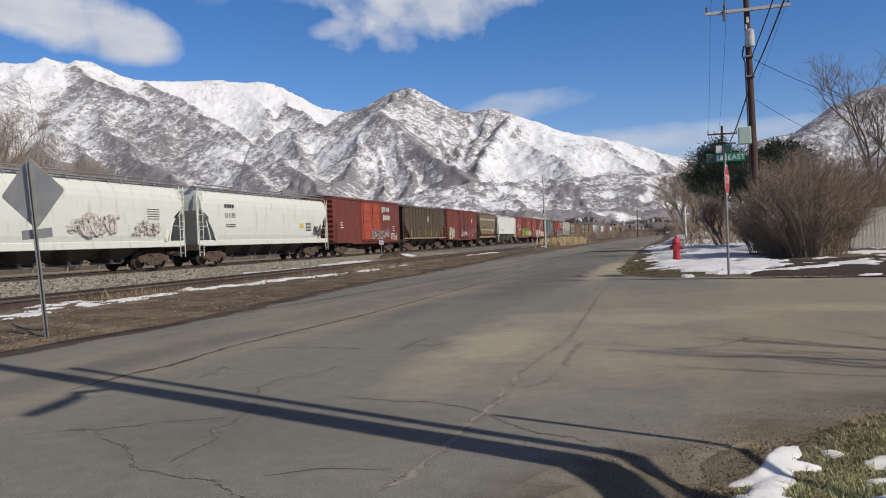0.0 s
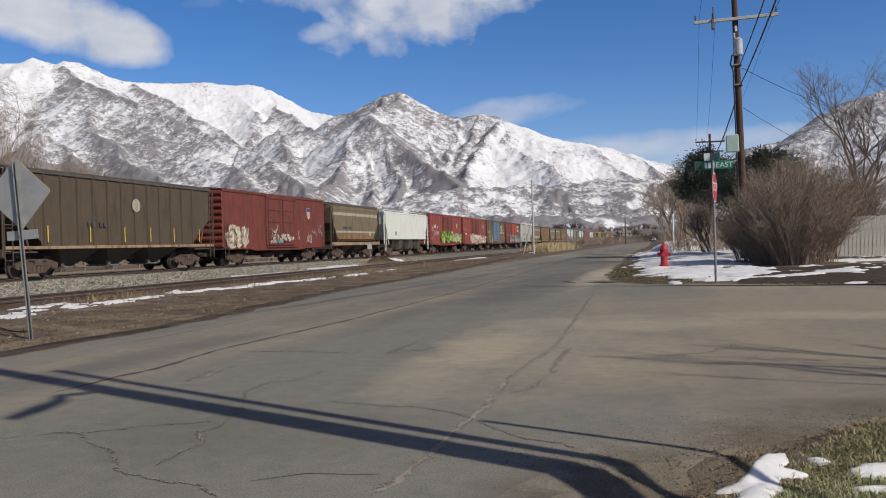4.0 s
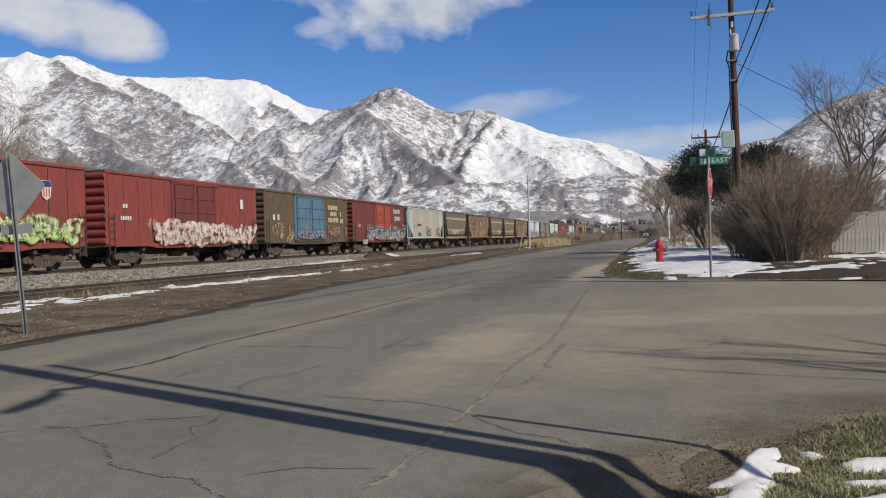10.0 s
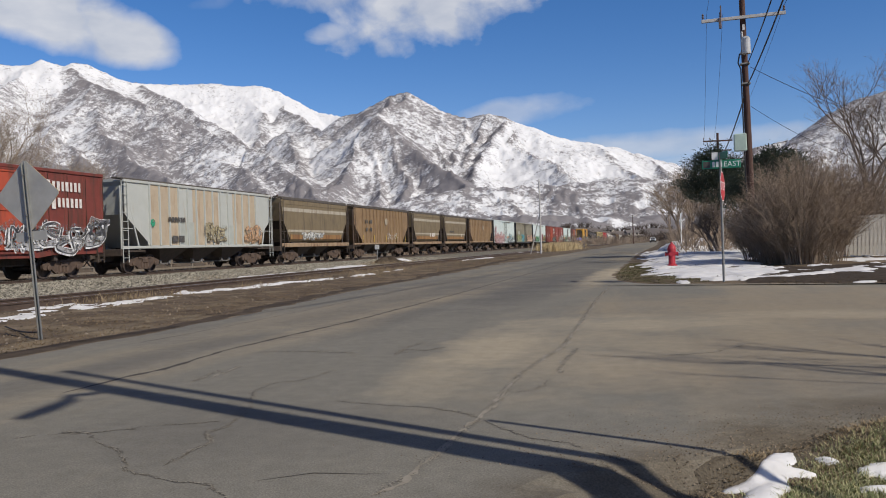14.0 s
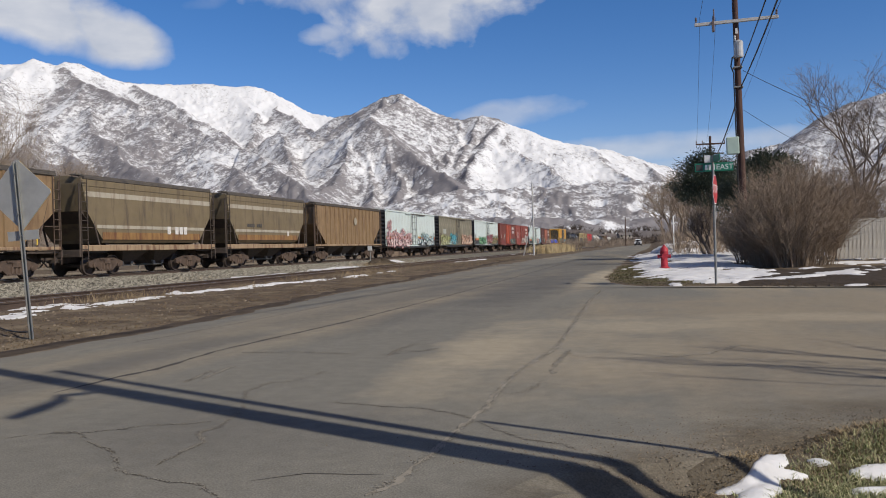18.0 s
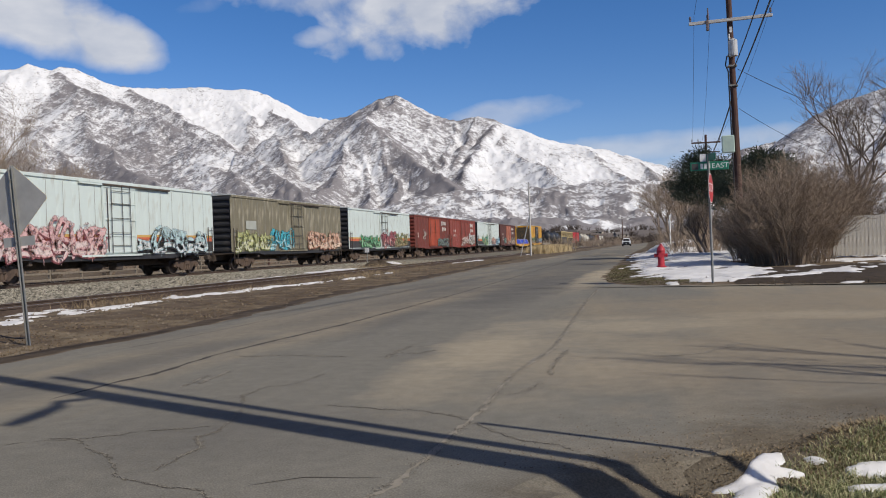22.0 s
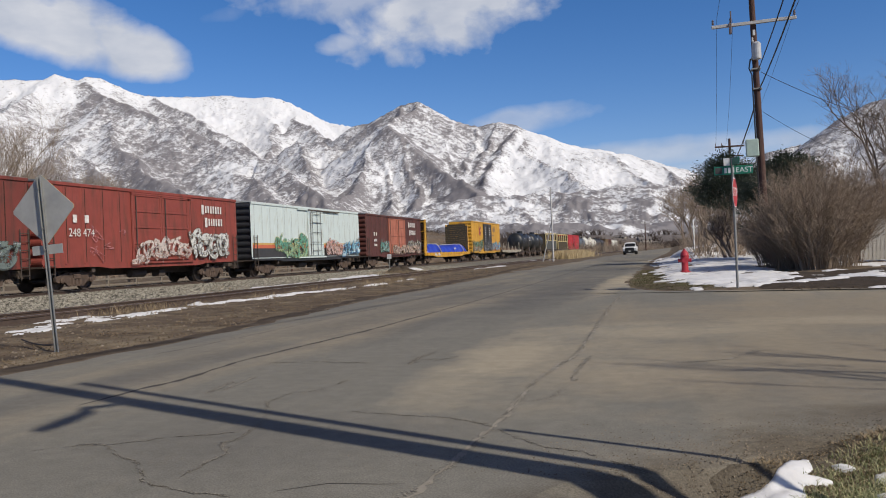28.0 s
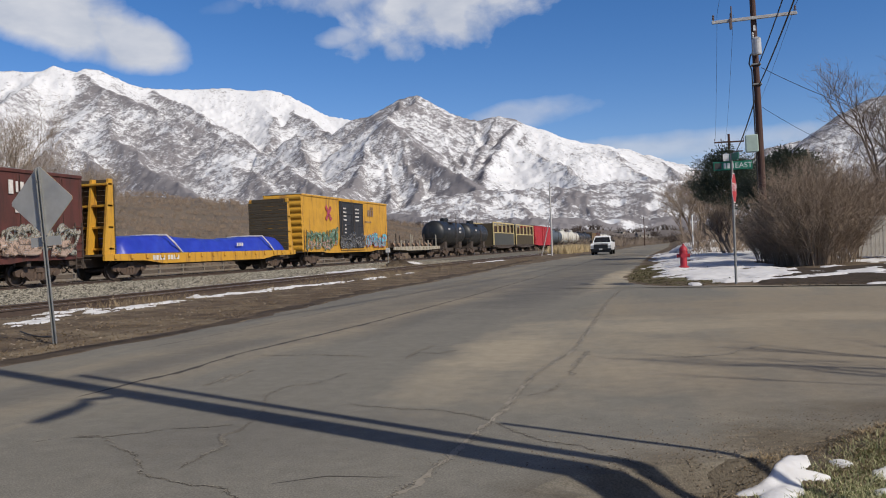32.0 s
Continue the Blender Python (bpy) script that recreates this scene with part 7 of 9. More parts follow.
a, h = boxcar(359.2, 375.0, M["red1"], M["orange_door"], "dark red boxcar with patched orange double door", door_w=4.8, doors=2, door_y=0.4)
two_word_sign(a, 3.9, 3.75, 0.40, M["white_letter"], 43)
graffiti(a, X + 0.1, 2.0, 7.0, 1.25, 2.1, (0.16, 0.2, 0.18), (0.1, 0.12, 0.12), 44, 4, 0.5)
tags_on(a, X + 0.02, -4.8, -3.4, 1.4, 3.0, (0.6, 0.55, 0.5), 45, 6, 0.07)
small_print(a, -6.9, 2.6, M["white_letter"], 46)
a, h = boxcar(375.7, 391.2, M["red2"], M["red2"], "red boxcar with white lettering and white graffiti", door_w=4.7, doors=2, door_y=0.3)
two_word_sign(a, 4.0, 3.75, 0.40, M["white_letter"], 47)
number(a, "248 474", X + 0.02, -6.3, 2.35, 0.5, M["white_letter"])
bars(a, X + 0.012, [(-6.0, 2.95, 0.34, [0.24, -0.3, 0.26])], M["white_letter"])
graffiti(a, X + 0.1, 2.9, 6.3, 1.35, 2.5, (0.68, 0.68, 0.64), (0.08, 0.06, 0.05), 48, 4, 0.5)
graffiti(a, X + 0.1, -1.9, 2.4, 1.2, 2.2, (0.66, 0.58, 0.52), (0.3, 0.12, 0.09), 49, 5, 0.35, None, (0.3, 0.1, 0.08))
tags_on(a, X + 0.02, -5.0, -2.6, 1.4, 3.4, (0.5, 0.2, 0.2), 50, 5)
a, h = reefer(393.0, 410.7, M["reefer_white"], "pale refrigerator car with green, salmon and blue graffiti", 51)
graffiti(a, X + 0.02, -5.6, -1.4, 1.15, 2.6, (0.12, 0.34, 0.24), (0.62, 0.55, 0.24), 52, 4, 0.55)
graffiti(a, X + 0.1, 2.0, 5.0, 1.3, 2.3, (0.58, 0.3, 0.24), (0.62, 0.6, 0.56), 53, 4, 0.45)
graffiti(a, X + 0.1, 5.1, 8.5, 1.2, 2.2, (0.25, 0.5, 0.62), (0.05, 0.12, 0.25), 54, 5, 0.45, (0.6, 0.72, 0.75))
a, h = boxcar(412.4, 427.9, M["red3"], M["salmon_door"], "brownish red boxcar with salmon double door and streaky graffiti", door_w=4.6, doors=2, door_y=0.2)
two_word_sign(a, 3.6, 3.75, 0.42, M["white_letter"], 55)
graffiti(a, X + 0.02, -4.4, -2.2, 1.4, 2.4, (0.1, 0.32, 0.28), (0.45, 0.42, 0.36), 56, 4, 0.5)
graffiti(a, X + 0.1, -1.2, 6.6, 1.25, 1.9, (0.5, 0.36, 0.28), (0.4, 0.3, 0.24), 57, 9, 0.5)
graffiti(a, X + 0.02, 3.2, 7.2, 1.4, 2.4, (0.38, 0.34, 0.28), (0.26, 0.3, 0.26), 58, 7, 0.5)
bars(a, X + 0.012, [(-6.0, 2.8, 0.32, [0.22, -0.1, 0.22]), (-6.0, 2.3, 0.2, [0.14] * 4), (-6.0, 1.9, 0.2, [0.14] * 4)], M["white_letter"])

# bulkhead flat with a covered load
a, L = new_car("bulkhead_flatcar", "yellow bulkhead flatcar carrying a load", "flatcar", 429.2, 448.7)
flatcar_deck(a, L, M["ttx"])
bulkhead(a, -L / 2 + 0.85, -1, M["ttx"], M["plank_dark"])
bulkhead(a, L / 2 - 0.85, 1, M["ttx"], M["plank_dark"])
bars(a, 1.53, [(-6.2, 0.86, 0.24, [0.2, 0.2, 0.2, 0.2, -0.1, 0.2, 0.2, 0.2, 0.2])], M["white_letter"])
for s in (-1, 1):
    part("strap_ring", Mesh().box(1.5, 1.58, s * 3 - 0.1, s * 3 + 0.1, 1.02, 1.2, 0.02), M["steel_dark"], a)


def tarp_mesh():
    m = Mesh()
    nx, ny = 12, 44
    rng = random.Random(6)
    for j in range(ny + 1):
        v = j / ny
        y = -8.3 + 16.6 * v
        hgt = 0.80 + 0.10 * math.sin(v * 9) + 0.05 * rng.uniform(-1, 1)
        hgt *= min(1, v * 14 + 0.6) * min(1, (1 - v) * 14 + 0.6)
        for i in range(nx + 1):
            u = i / nx
            x = -1.42 + 2.84 * u
            edge = min(1, 5.5 * min(u, 1 - u))
            z = 1.21 + hgt * (edge ** 0.4 if edge > 0 else 0) + 0.05 * float(vnoise(np.array([x * 3]), np.array([y * 1.7]), 4)[0] - 0.5)
            m.v.append((x + 0.05 * math.sin(y * 3.1), y, max(z, 1.205)))
    for j in range(ny):
        for i in range(nx):
            k = j * (nx + 1) + i
            m.f.append((k, k + 1, k + nx + 2, k + nx + 1))
    n = nx + 1
    m.f.append(tuple(range(nx, -1, -1)))
    m.f.append(tuple(range(ny * n, ny * n + n)))
    return m


TARP = thing("tarpaulin_load", "low load wrapped in shiny blue tarpaulin with white straps", "load", at=(TRACK_X, (429.2 + 448.7) / 2, RAIL_Z))
CARS.append((TARP, (429.2 + 448.7) / 2))
part("tarpaulin", tarp_mesh(), M["tarp"], TARP, smooth=True)
for y in (-4.6, 5.6):
    st = Mesh()
    pts = [(1.5, y + 1.0, 1.2), (1.47, y + 0.3, 1.75), (1.25, y, 2.13), (0, y - 0.1, 2.16), (-1.25, y, 2.13), (-1.47, y + 0.3, 1.75), (-1.5, y + 1.0, 1.2)]
    for p, q in zip(pts, pts[1:]):
        st.tube([p, q], 0.05, 5)
    part("strap", st, M["white_letter"], TARP, "white webbing strap")
bars(TARP, 1.49, [(2.0, 1.5, 0.2, [0.14] * 4)], M["white_letter"], "data_mark")

a, h = boxcar(450.0, 467.7, M["ttx"], M["black_end"], "tall yellow boxcar with black double door and graffiti", top=5.1, door_w=5.0, doors=2, door_y=0.3, ribs=2, roof=M["reefer_roof"])
bars(a, X + 0.012, [(3.9, 3.9, 0.55, [0.35, 0.35, 0.35]), (3.2, 3.35, 0.12, [0.1] * 12), (4.6, 4.5, 0.2, [0.12] * 4)], M["rust_sill"])
part("emblem", Mesh().prism([(-4.9, 3.5), (-4.5, 3.9), (-4.9, 4.3), (-4.65, 4.5), (-4.3, 4.1), (-3.95, 4.5), (-3.7, 4.3), (-4.1, 3.9), (-3.7, 3.5), (-3.95, 3.3), (-4.3, 3.7), (-4.65, 3.3)], "x", X + 0.012, X + 0.02), spray((0.45, 0.06, 0.12)), a, "crimson cross emblem")
bars(a, X + 0.1, [(-1.6, 4.3 - 0.3 * k, 0.12, [0.12] * 4) for k in range(4)] + [(0.9, 4.3 - 0.3 * k, 0.12, [0.12] * 5) for k in range(4)] + [(-1.4, 3.0 - 0.3 * k, 0.1, [0.3]) for k in range(3)], M["white_letter"], "data_mark")
graffiti(a, X + 0.02, -8.0, -2.9, 1.2, 2.6, (0.12, 0.24, 0.14), (0.3, 0.36, 0.3), 60, 7, 0.4, (0.55, 0.3, 0.24))
graffiti(a, X + 0.1, 3.2, 7.8, 1.3, 2.4, (0.14, 0.5, 0.62), (0.5, 0.12, 0.14), 61, 5, 0.55, (0.3, 0.36, 0.4))
graffiti(a, X + 0.12, -2.2, 2.6, 1.3, 2.4, (0.03, 0.03, 0.035), (0.3, 0.3, 0.3), 62, 5, 0.3)

a, L = new_car("flatcar", "low whitish flatcar with upright stakes", "flatcar", 469.4, 485.0)
flatcar_deck(a, L, M["tan_band"], 1.25, 0.3)
for s in (-1, 1):
    for k in range(10):
        part("stake", Mesh().box(*sorted((s * 1.3, s * 1.4)), -0.06, 0.06, 1.2, 1.9 if k % 3 else 2.5, 0.01), M["tan_band"] if k % 2 else M["steel_dark"], a, at=(0, -6.8 + 1.5 * k, 0))
for k in range(9):
    part("chock", Mesh().prism([(-1.2 + 0.05, 1.25), (1.2, 1.25), (0.9, 1.62), (-0.9, 1.62)], "y", -0.3, 0.3), M["rust_sill"], a, at=(0, -6.3 + 1.5 * k, 0))
a, h = tank_car(486.6, 498.2, M["tank_black"], "black tank car with small white markings")
bars(a, 1.46, [(-3.4, 3.1, 0.2, [0.14] * 4), (1.5, 3.2, 0.24, [0.16] * 5), (1.5, 2.8, 0.18, [0.14] * 5)], M["white_letter"])
a, h = tank_car(499.6, 511.4, M["tank_black"], "black tank car with small white markings")
bars(a, 1.46, [(-3.0, 3.1, 0.2, [0.14] * 4)], M["white_letter"])


def frame_flat(y0, y1, label, upper, panels):
    """A bulkhead flat with an open upper frame and panelled sides."""
    a, L = new_car("frame_flatcar", label, "flatcar", y0, y1)
    flatcar_deck(a, L, M["steel_dark"])
    for s in (-1, 1):
        part("side_panel", Mesh().box(*sorted((s * 1.38, s * 1.47)), -L / 2 + 0.5, L / 2 - 0.5, 1.15, panels, 0.02), upper, a)
        part("top_rail", Mesh().box(*sorted((s * 1.36, s * 1.50)), -L / 2 + 0.4, L / 2 - 0.4, 4.4, 4.6, 0.02), M["frame_yellow"], a)
        part("middle_rail", Mesh().box(*sorted((s * 1.36, s * 1.50)), -L / 2 + 0.4, L / 2 - 0.4, panels, panels + 0.14, 0.02), M["frame_yellow"], a)
        for k in range(6):
            y = -L / 2 + 0.55 + (L - 1.1) * k / 5
            lo = 1.15 if k in (0, 5) else panels
            part("post", Mesh().box(*sorted((s * 1.36, s * 1.52)), y - 0.13, y + 0.13, lo, 4.5, 0.015), M["frame_yellow"], a)
        part("end_frame", Mesh().box(-1.36, 1.36, *sorted((s * (L / 2 - 0.5), s * (L / 2 - 0.62))), 1.2, 4.4, 0.02), M["plank_dark"], a)
    part("load", Mesh().box(-1.2, 1.2, -L / 2 + 1.0, L / 2 - 1.0, 1.2, 4.0, 0.05), M["load_dark"], a, "dark stacked load")
    return a


frame_flat(513.4, 530.2, "frame flatcar with pale yellow posts and grey panels", M["grey_panel"], 2.95)
frame_flat(531.4, 549.8, "frame flatcar with pale yellow posts and brown panels", M["plank_dark"], 2.8)
a, h = boxcar(551.2, 574.6, M["signal_red"], M["signal_red"], "long bright red boxcar with a brown roof", door_w=5.0, doors=2, ribs=16, roof=M["red3"])
a, h = tank_car(576.2, 592.4, M["tank_grey"], "slate grey tank car with black walkway", 1.5)
a, h = tank_car(594.0, 611.0, M["tank_white"], "cream white tank car with black walkway", 1.5)
a, h = tank_car(612.6, 629.5, M["tank_white"], "cream white tank car with black walkway", 1.5)
a, h = tank_car(631.0, 647.4, M["tank_black"], "black tank car with small markings")
a, h = tank_car(648.8, 665.0, M["tank_black"], "black tank car with small markings")
a, h = ribbed_hopper(666.4, 682.4, M["brown_hopper"], "brown ribbed covered hopper")
a, h = boxcar(683.8, 699.4, M["red3"], M["red3"], "plain brownish red weathered boxcar", door_w=4.6, doors=2)
a, h = round_hopper(701.0, 718.8, M["white_car"], "white round-sided covered hopper", M["roof_grey"])
a, h = round_hopper(720.0, 737.8, M["white_car"], "white round-sided covered hopper", M["roof_grey"])

# ---------------------------------------------------------------- beside the street
M["galv"] = material("galvanised_steel", (0.30, 0.30, 0.285), 0.55, 0.25, (0.22, 0.22, 0.21), 8, 0.8)
M["sign_back"] = material("aluminium_back", (0.40, 0.40, 0.385), 0.6, 0.1, (0.33, 0.33, 0.315), 5, 0.7, bump=0.05)
M["stop_red"] = material("stop_red", (0.50, 0.025, 0.03), 0.45, 0, (0.42, 0.03, 0.03), 5, 0.6)
M["sign_green"] = material("sign_green", (0.01, 0.16, 0.10), 0.45, 0, (0.012, 0.2, 0.12), 5, 0.6)
M["sign_white"] = material("sign_white", (0.75, 0.76, 0.75), 0.5)
M["hydrant_red"] = material("hydrant_red", (0.46, 0.03, 0.05), 0.5, 0, (0.34, 0.025, 0.035), 6, 0.8, bump=0.2, bump_scale=30)
M["pole_wood"] = material("creosoted_pole", (0.07, 0.04, 0.034), 0.85, 0, (0.12, 0.075, 0.062), 4, 0.9, stretch=(6, 6, 0.4), bump=0.4)
M["arm_wood"] = material("weathered_crossarm", (0.56, 0.55, 0.53), 0.8, 0, (0.40, 0.385, 0.365), 4, 0.9, stretch=(0.5, 5, 5), bump=0.3)
M["ceramic"] = material("glazed_insulator", (0.18, 0.13, 0.11), 0.3)
M["transformer"] = material("transformer_grey", (0.52, 0.53, 0.53), 0.45, 0.1, (0.42, 0.42, 0.42), 5, 0.7)
M["box_green"] = material("pale_green_box", (0.45, 0.56, 0.48), 0.55, 0, (0.38, 0.48, 0.42), 4, 0.7)
M["cable"] = material("black_cable", (0.02, 0.02, 0.022), 0.6)
M["snow"] = material("old_snow", (0.74, 0.74, 0.745), 0.8, 0, (0.62, 0.615, 0.61), 3, 0.8, bump=0.6, bump_scale=9, coord="World", stain=(0.42, 0.39, 0.35), stain_scale=2.5, stain_amount=0.15)
M["bark"] = material("grey_bark", (0.24, 0.19, 0.15), 0.9, 0, (0.14, 0.11, 0.09), 6, 0.9, stretch=(3, 3, 0.6), bump=0.4)
M["twig"] = material("bare_twigs", (0.38, 0.295, 0.22), 0.9, 0, (0.175, 0.135, 0.10), 3, 0.9)
M["twig_grey"] = material("grey_twigs", (0.34, 0.275, 0.21), 0.9, 0, (0.2, 0.16, 0.125), 3, 0.9)
M["juniper"] = material("juniper_needles", (0.068, 0.088, 0.062), 0.8, 0, (0.13, 0.15, 0.105), 2, 0.9)
M["old_boards"] = material("old_boards", (0.25, 0.22, 0.185), 0.9, 0, (0.15, 0.13, 0.105), 3, 0.9)
M["dry_grass"] = material("dry_grass", (0.38, 0.30, 0.185), 0.9, 0, (0.24, 0.18, 0.115), 3, 0.9)
M["lawn"] = material("dormant_lawn", (0.072, 0.086, 0.036), 0.9, 0, (0.18, 0.145, 0.085), 1.2, 0.9, coord="World")
M["fence_panel"] = material("weathered_fence", (0.76, 0.72, 0.62), 0.85, 0, (0.45, 0.41, 0.35), 4, 0.8, stretch=(4, 4, 0.5), bump=0.3, stain=(0.25, 0.22, 0.19), stain_amount=0.4, stain_stretch=(2, 2, 0.3))
M["dark_soil"] = material("wet_dark_soil", (0.036, 0.029, 0.022), 0.95, 0, (0.085, 0.066, 0.05), 5, 0.9, bump=0.7, bump_scale=25, coord="World")


def ground_z(x, y):
    return float(ground_height(np.array([x]), np.array([y]))[0])


def text_mesh(text, size, mat):
    cu = bpy.data.curves.new("letters", "FONT")
    cu.body, cu.size, cu.extrude = text, size, 0.001
    cu.align_x, cu.align_y = "CENTER", "CENTER"
    tmp = bpy.data.objects.new("letters_source", cu)
    scene.collection.objects.link(tmp)
    me = bpy.data.meshes.new_from_object(tmp.evaluated_get(bpy.context.evaluated_depsgraph_get()))
    bpy.data.objects.remove(tmp)
    me.materials.clear()
    me.materials.append(mat)
    return me


def channel_post(h):
    return Mesh().prism([(-0.04, -0.015), (-0.028, -0.015), (-0.02, 0.02), (0.02, 0.02), (0.028, -0.015), (0.04, -0.015), (0.04, -0.01), (0.026, 0.026), (-0.026, 0.026), (-0.04, -0.01)], "z", -0.4, h)


def diamond_sign():
    s = thing("warning_sign", "back of a grey metal diamond sign on a leaning post", "road sign", at=(-8.28, 9.4, 0.02))
    s.matrix_basis = pose(-8.28, 9.4, 0.02, 1.5, -3.2, 4)
    po = part("post", channel_post(2.42), M["galv"], s, "galvanised channel post")
    po.scale = (0.72, 0.9, 1)
    d, c = 0.50, 0.022
    z = 1.97
    pts = [(-c, z + d - c), (c, z + d - c), (d - c, z + c), (d - c, z - c), (c, z - d + c), (-c, z - d + c), (-d + c, z - c), (-d + c, z + c)]
    part("sign_plate", Mesh().prism(pts, "y", 0.03, 0.036), M["sign_back"], s)
    part("sign_face", Mesh().prism(pts, "y", 0.037, 0.040), M["yellow_letter"], s, "yellow reflective face")
    part("lower_plate", Mesh().box(-0.24, 0.24, 0.03, 0.036, 1.34, 1.47, 0.0), M["sign_back"], s)
    for zz in (2.25, 1.7, 1.4):
        part("bolt", Mesh().lathe([(0.012, 0.0), (0.012, 0.012)], 6, "y", (0, -0.03, zz)), M["galv"], s)


diamond_sign()


def stop_sign():
    x, y = 1.50, 21.0
    s = thing("stop_sign", "red stop sign on a thin post with green street name blades", "road sign", at=(x, y, ground_z(x, y)))
    part("post", Mesh().tube([(0, 0, -0.3), (0, 0, 3.17)], 0.03, 8), M["galv"], s)
    r = 0.39
    octo = [(r * math.cos(math.pi / 8 + k * math.pi / 4), 2.33 + r * math.sin(math.pi / 8 + k * math.pi / 4)) for k in range(8)]
    inner = [(u * 0.93, 2.33 + (v - 2.33) * 0.93) for u, v in octo]
    turn = radians(78)
    plate = part("stop_plate", Mesh().prism(octo, "y", -0.036, -0.032), M["sign_white"], s, "white-edged octagonal plate")
    face = part("stop_face", Mesh().prism(inner, "y", -0.040, -0.037), M["stop_red"], s, "red reflective face")
    word = part("stop_word", text_mesh("STOP", 0.30, M["sign_white"]), None, s)
    word.matrix_basis = Matrix.Rotation(turn, 4, "Z") @ Matrix.Translation((0, -0.042, 2.33)) @ Euler((radians(90), 0, 0)).to_matrix().to_4x4()
    for o in (plate, face):
        o.rotation_euler = (0, 0, turn)
    part("name_blade", Mesh().box(-0.43, 0.47, -0.012, 0.012, 2.77, 2.98, 0.008), M["sign_green"], s, "green street name blade")
    part("blade_emblem", Mesh().box(-0.40, -0.24, -0.016, -0.013, 2.80, 2.95), M["black_letter"], s)
    word2 = part("blade_word", text_mesh("EAST", 0.18, M["sign_white"]), None, s)
    word2.matrix_basis = Matrix.Translation((0.27, -0.014, 2.87)) @ Euler((radians(90), 0, 0)).to_matrix().to_4x4()
    bb = Mesh()
    for k in range(3):
        bb.box(-0.19 + 0.085 * k, -0.19 + 0.085 * k + 0.06, -0.015, -0.0125, 2.81, 2.94)
    part("blade_number", bb, M["sign_white"], s)
    cross = part("name_blade", Mesh().box(-0.36, 0.36, -0.012, 0.012, 2.99, 3.17, 0.008), M["sign_green"], s, "green street name blade")
    cross.rotation_euler = (0, 0, radians(-68))
    part("blade_emblem", Mesh().box(-0.20, -0.06, -0.05, -0.04, 2.99, 3.17), M["sign_white"], s, "small white plate")


stop_sign()


def hydrant():
    x, y = 0.42, 30.9
    h = thing("fire_hydrant", "red painted cast iron fire hydrant in snow", "fire hydrant", at=(x, y, ground_z(x, y) + 0.06))
    b = Mesh().lathe([(0.17, -0.14), (0.17, 0.06), (0.125, 0.08), (0.115, 0.5), (0.15, 0.52), (0.15, 0.58), (0.13, 0.6)], 20)
    part("barrel", b, M["hydrant_red"], h, smooth=False)
    part("bonnet", Mesh().lathe([(0.15, 0.6), (0.15, 0.64), (0.125, 0.74), (0.07, 0.81), (0.04, 0.82), (0.04, 0.88), (0.0, 0.88)], 20), M["hydrant_red"], h)
    for k, (dx, dy, r) in enumerate(((1, 0, 0.06), (-1, 0, 0.06), (0, -1, 0.085))):
        m = Mesh().tube([(dx * 0.1, dy * 0.1, 0.45), (dx * 0.2, dy * 0.2, 0.45)], r, 12)
        n = part("nozzle", m, M["hydrant_red"], h)
        part("nozzle_cap", Mesh().tube([(dx * 0.2, dy * 0.2, 0.45), (dx * 0.235, dy * 0.235, 0.45)], r + 0.018, 8), M["hydrant_red"], n)
    part("base_flange", Mesh().lathe([(0.19, 0.0), (0.19, 0.04)], 16), M["hydrant_red"], h)


hydrant()


def insulator(parent, x, y, z, h=0.28):
    m = Mesh().lathe([(0.02, 0), (0.02, 0.06), (0.065, 0.07), (0.03, 0.12), (0.06, 0.14), (0.03, 0.19), (0.055, 0.21), (0.02, h)], 10)
    return part("insulator", m, M["ceramic"], parent, at=(x, y, z))


def utility_pole(x, y, height, arm_z, arm_l, lean=0.0, label="", r=0.17, wood="pole_wood", arm_wood="arm_wood"):
    p = thing("utility_pole", label, "utility pole", at=(x, y, ground_z(x, y)))
    p.matrix_basis = pose(x, y, ground_z(x, y), 0, lean, 0)
    part("shaft", Mesh().tube([(0, 0, -0.5), (0, 0, height * 0.5), (0, 0, height)], r, 14, r * 0.72), M[wood], p)
    arm = part("crossarm", Mesh().box(-arm_l / 2, arm_l / 2, -0.26, -0.14, arm_z - 0.07, arm_z + 0.07, 0.012), M[arm_wood], p)
    for k in (-0.48, -0.27, 0.48):
        insulator(arm, k * arm_l, -0.2, arm_z + 0.07)
    return p


pole = utility_pole(4.12, 39.3, 12.6, 10.92, 3.6, -0.9, "tall dark wooden utility pole with crossarm and transformer")
tr = part("transformer", Mesh().lathe([(0.0, 9.2), (0.185, 9.23), (0.195, 9.3), (0.195, 9.92), (0.13, 10.0), (0.0, 10.04)], 16, "z", (0.05, -0.33, 0)), M["transformer"], pole, "pale grey transformer can")
part("bushing", Mesh().lathe([(0.03, 9.98), (0.05, 10.08), (0.03, 10.13), (0.05, 10.18), (0.02, 10.25)], 8, "z", (-0.1, -0.33, 0)), M["transformer"], tr)
part("fuse_holder", Mesh().box(-1.06, -0.94, -0.34, -0.22, 10.5, 11.0, 0.02), M["ceramic"], pole)
part("fuse_holder", Mesh().box(-0.98, -0.92, -0.3, -0.24, 11.0, 11.55, 0.02), M["ceramic"], pole)
part("bracket", Mesh().box(-0.16, 0.16, -0.2, 0.2, 9.3, 9.42, 0.02), M["galv"], pole)
part("junction_box", Mesh().box(-0.66, -0.12, -0.5, -0.2, 4.88, 5.66, 0.03), M["box_green"], pole, "pale green junction box")
part("pole_tag", Mesh().box(-0.05, 0.05, -0.2, -0.17, 10.35, 10.6), M["sign_white"], pole)
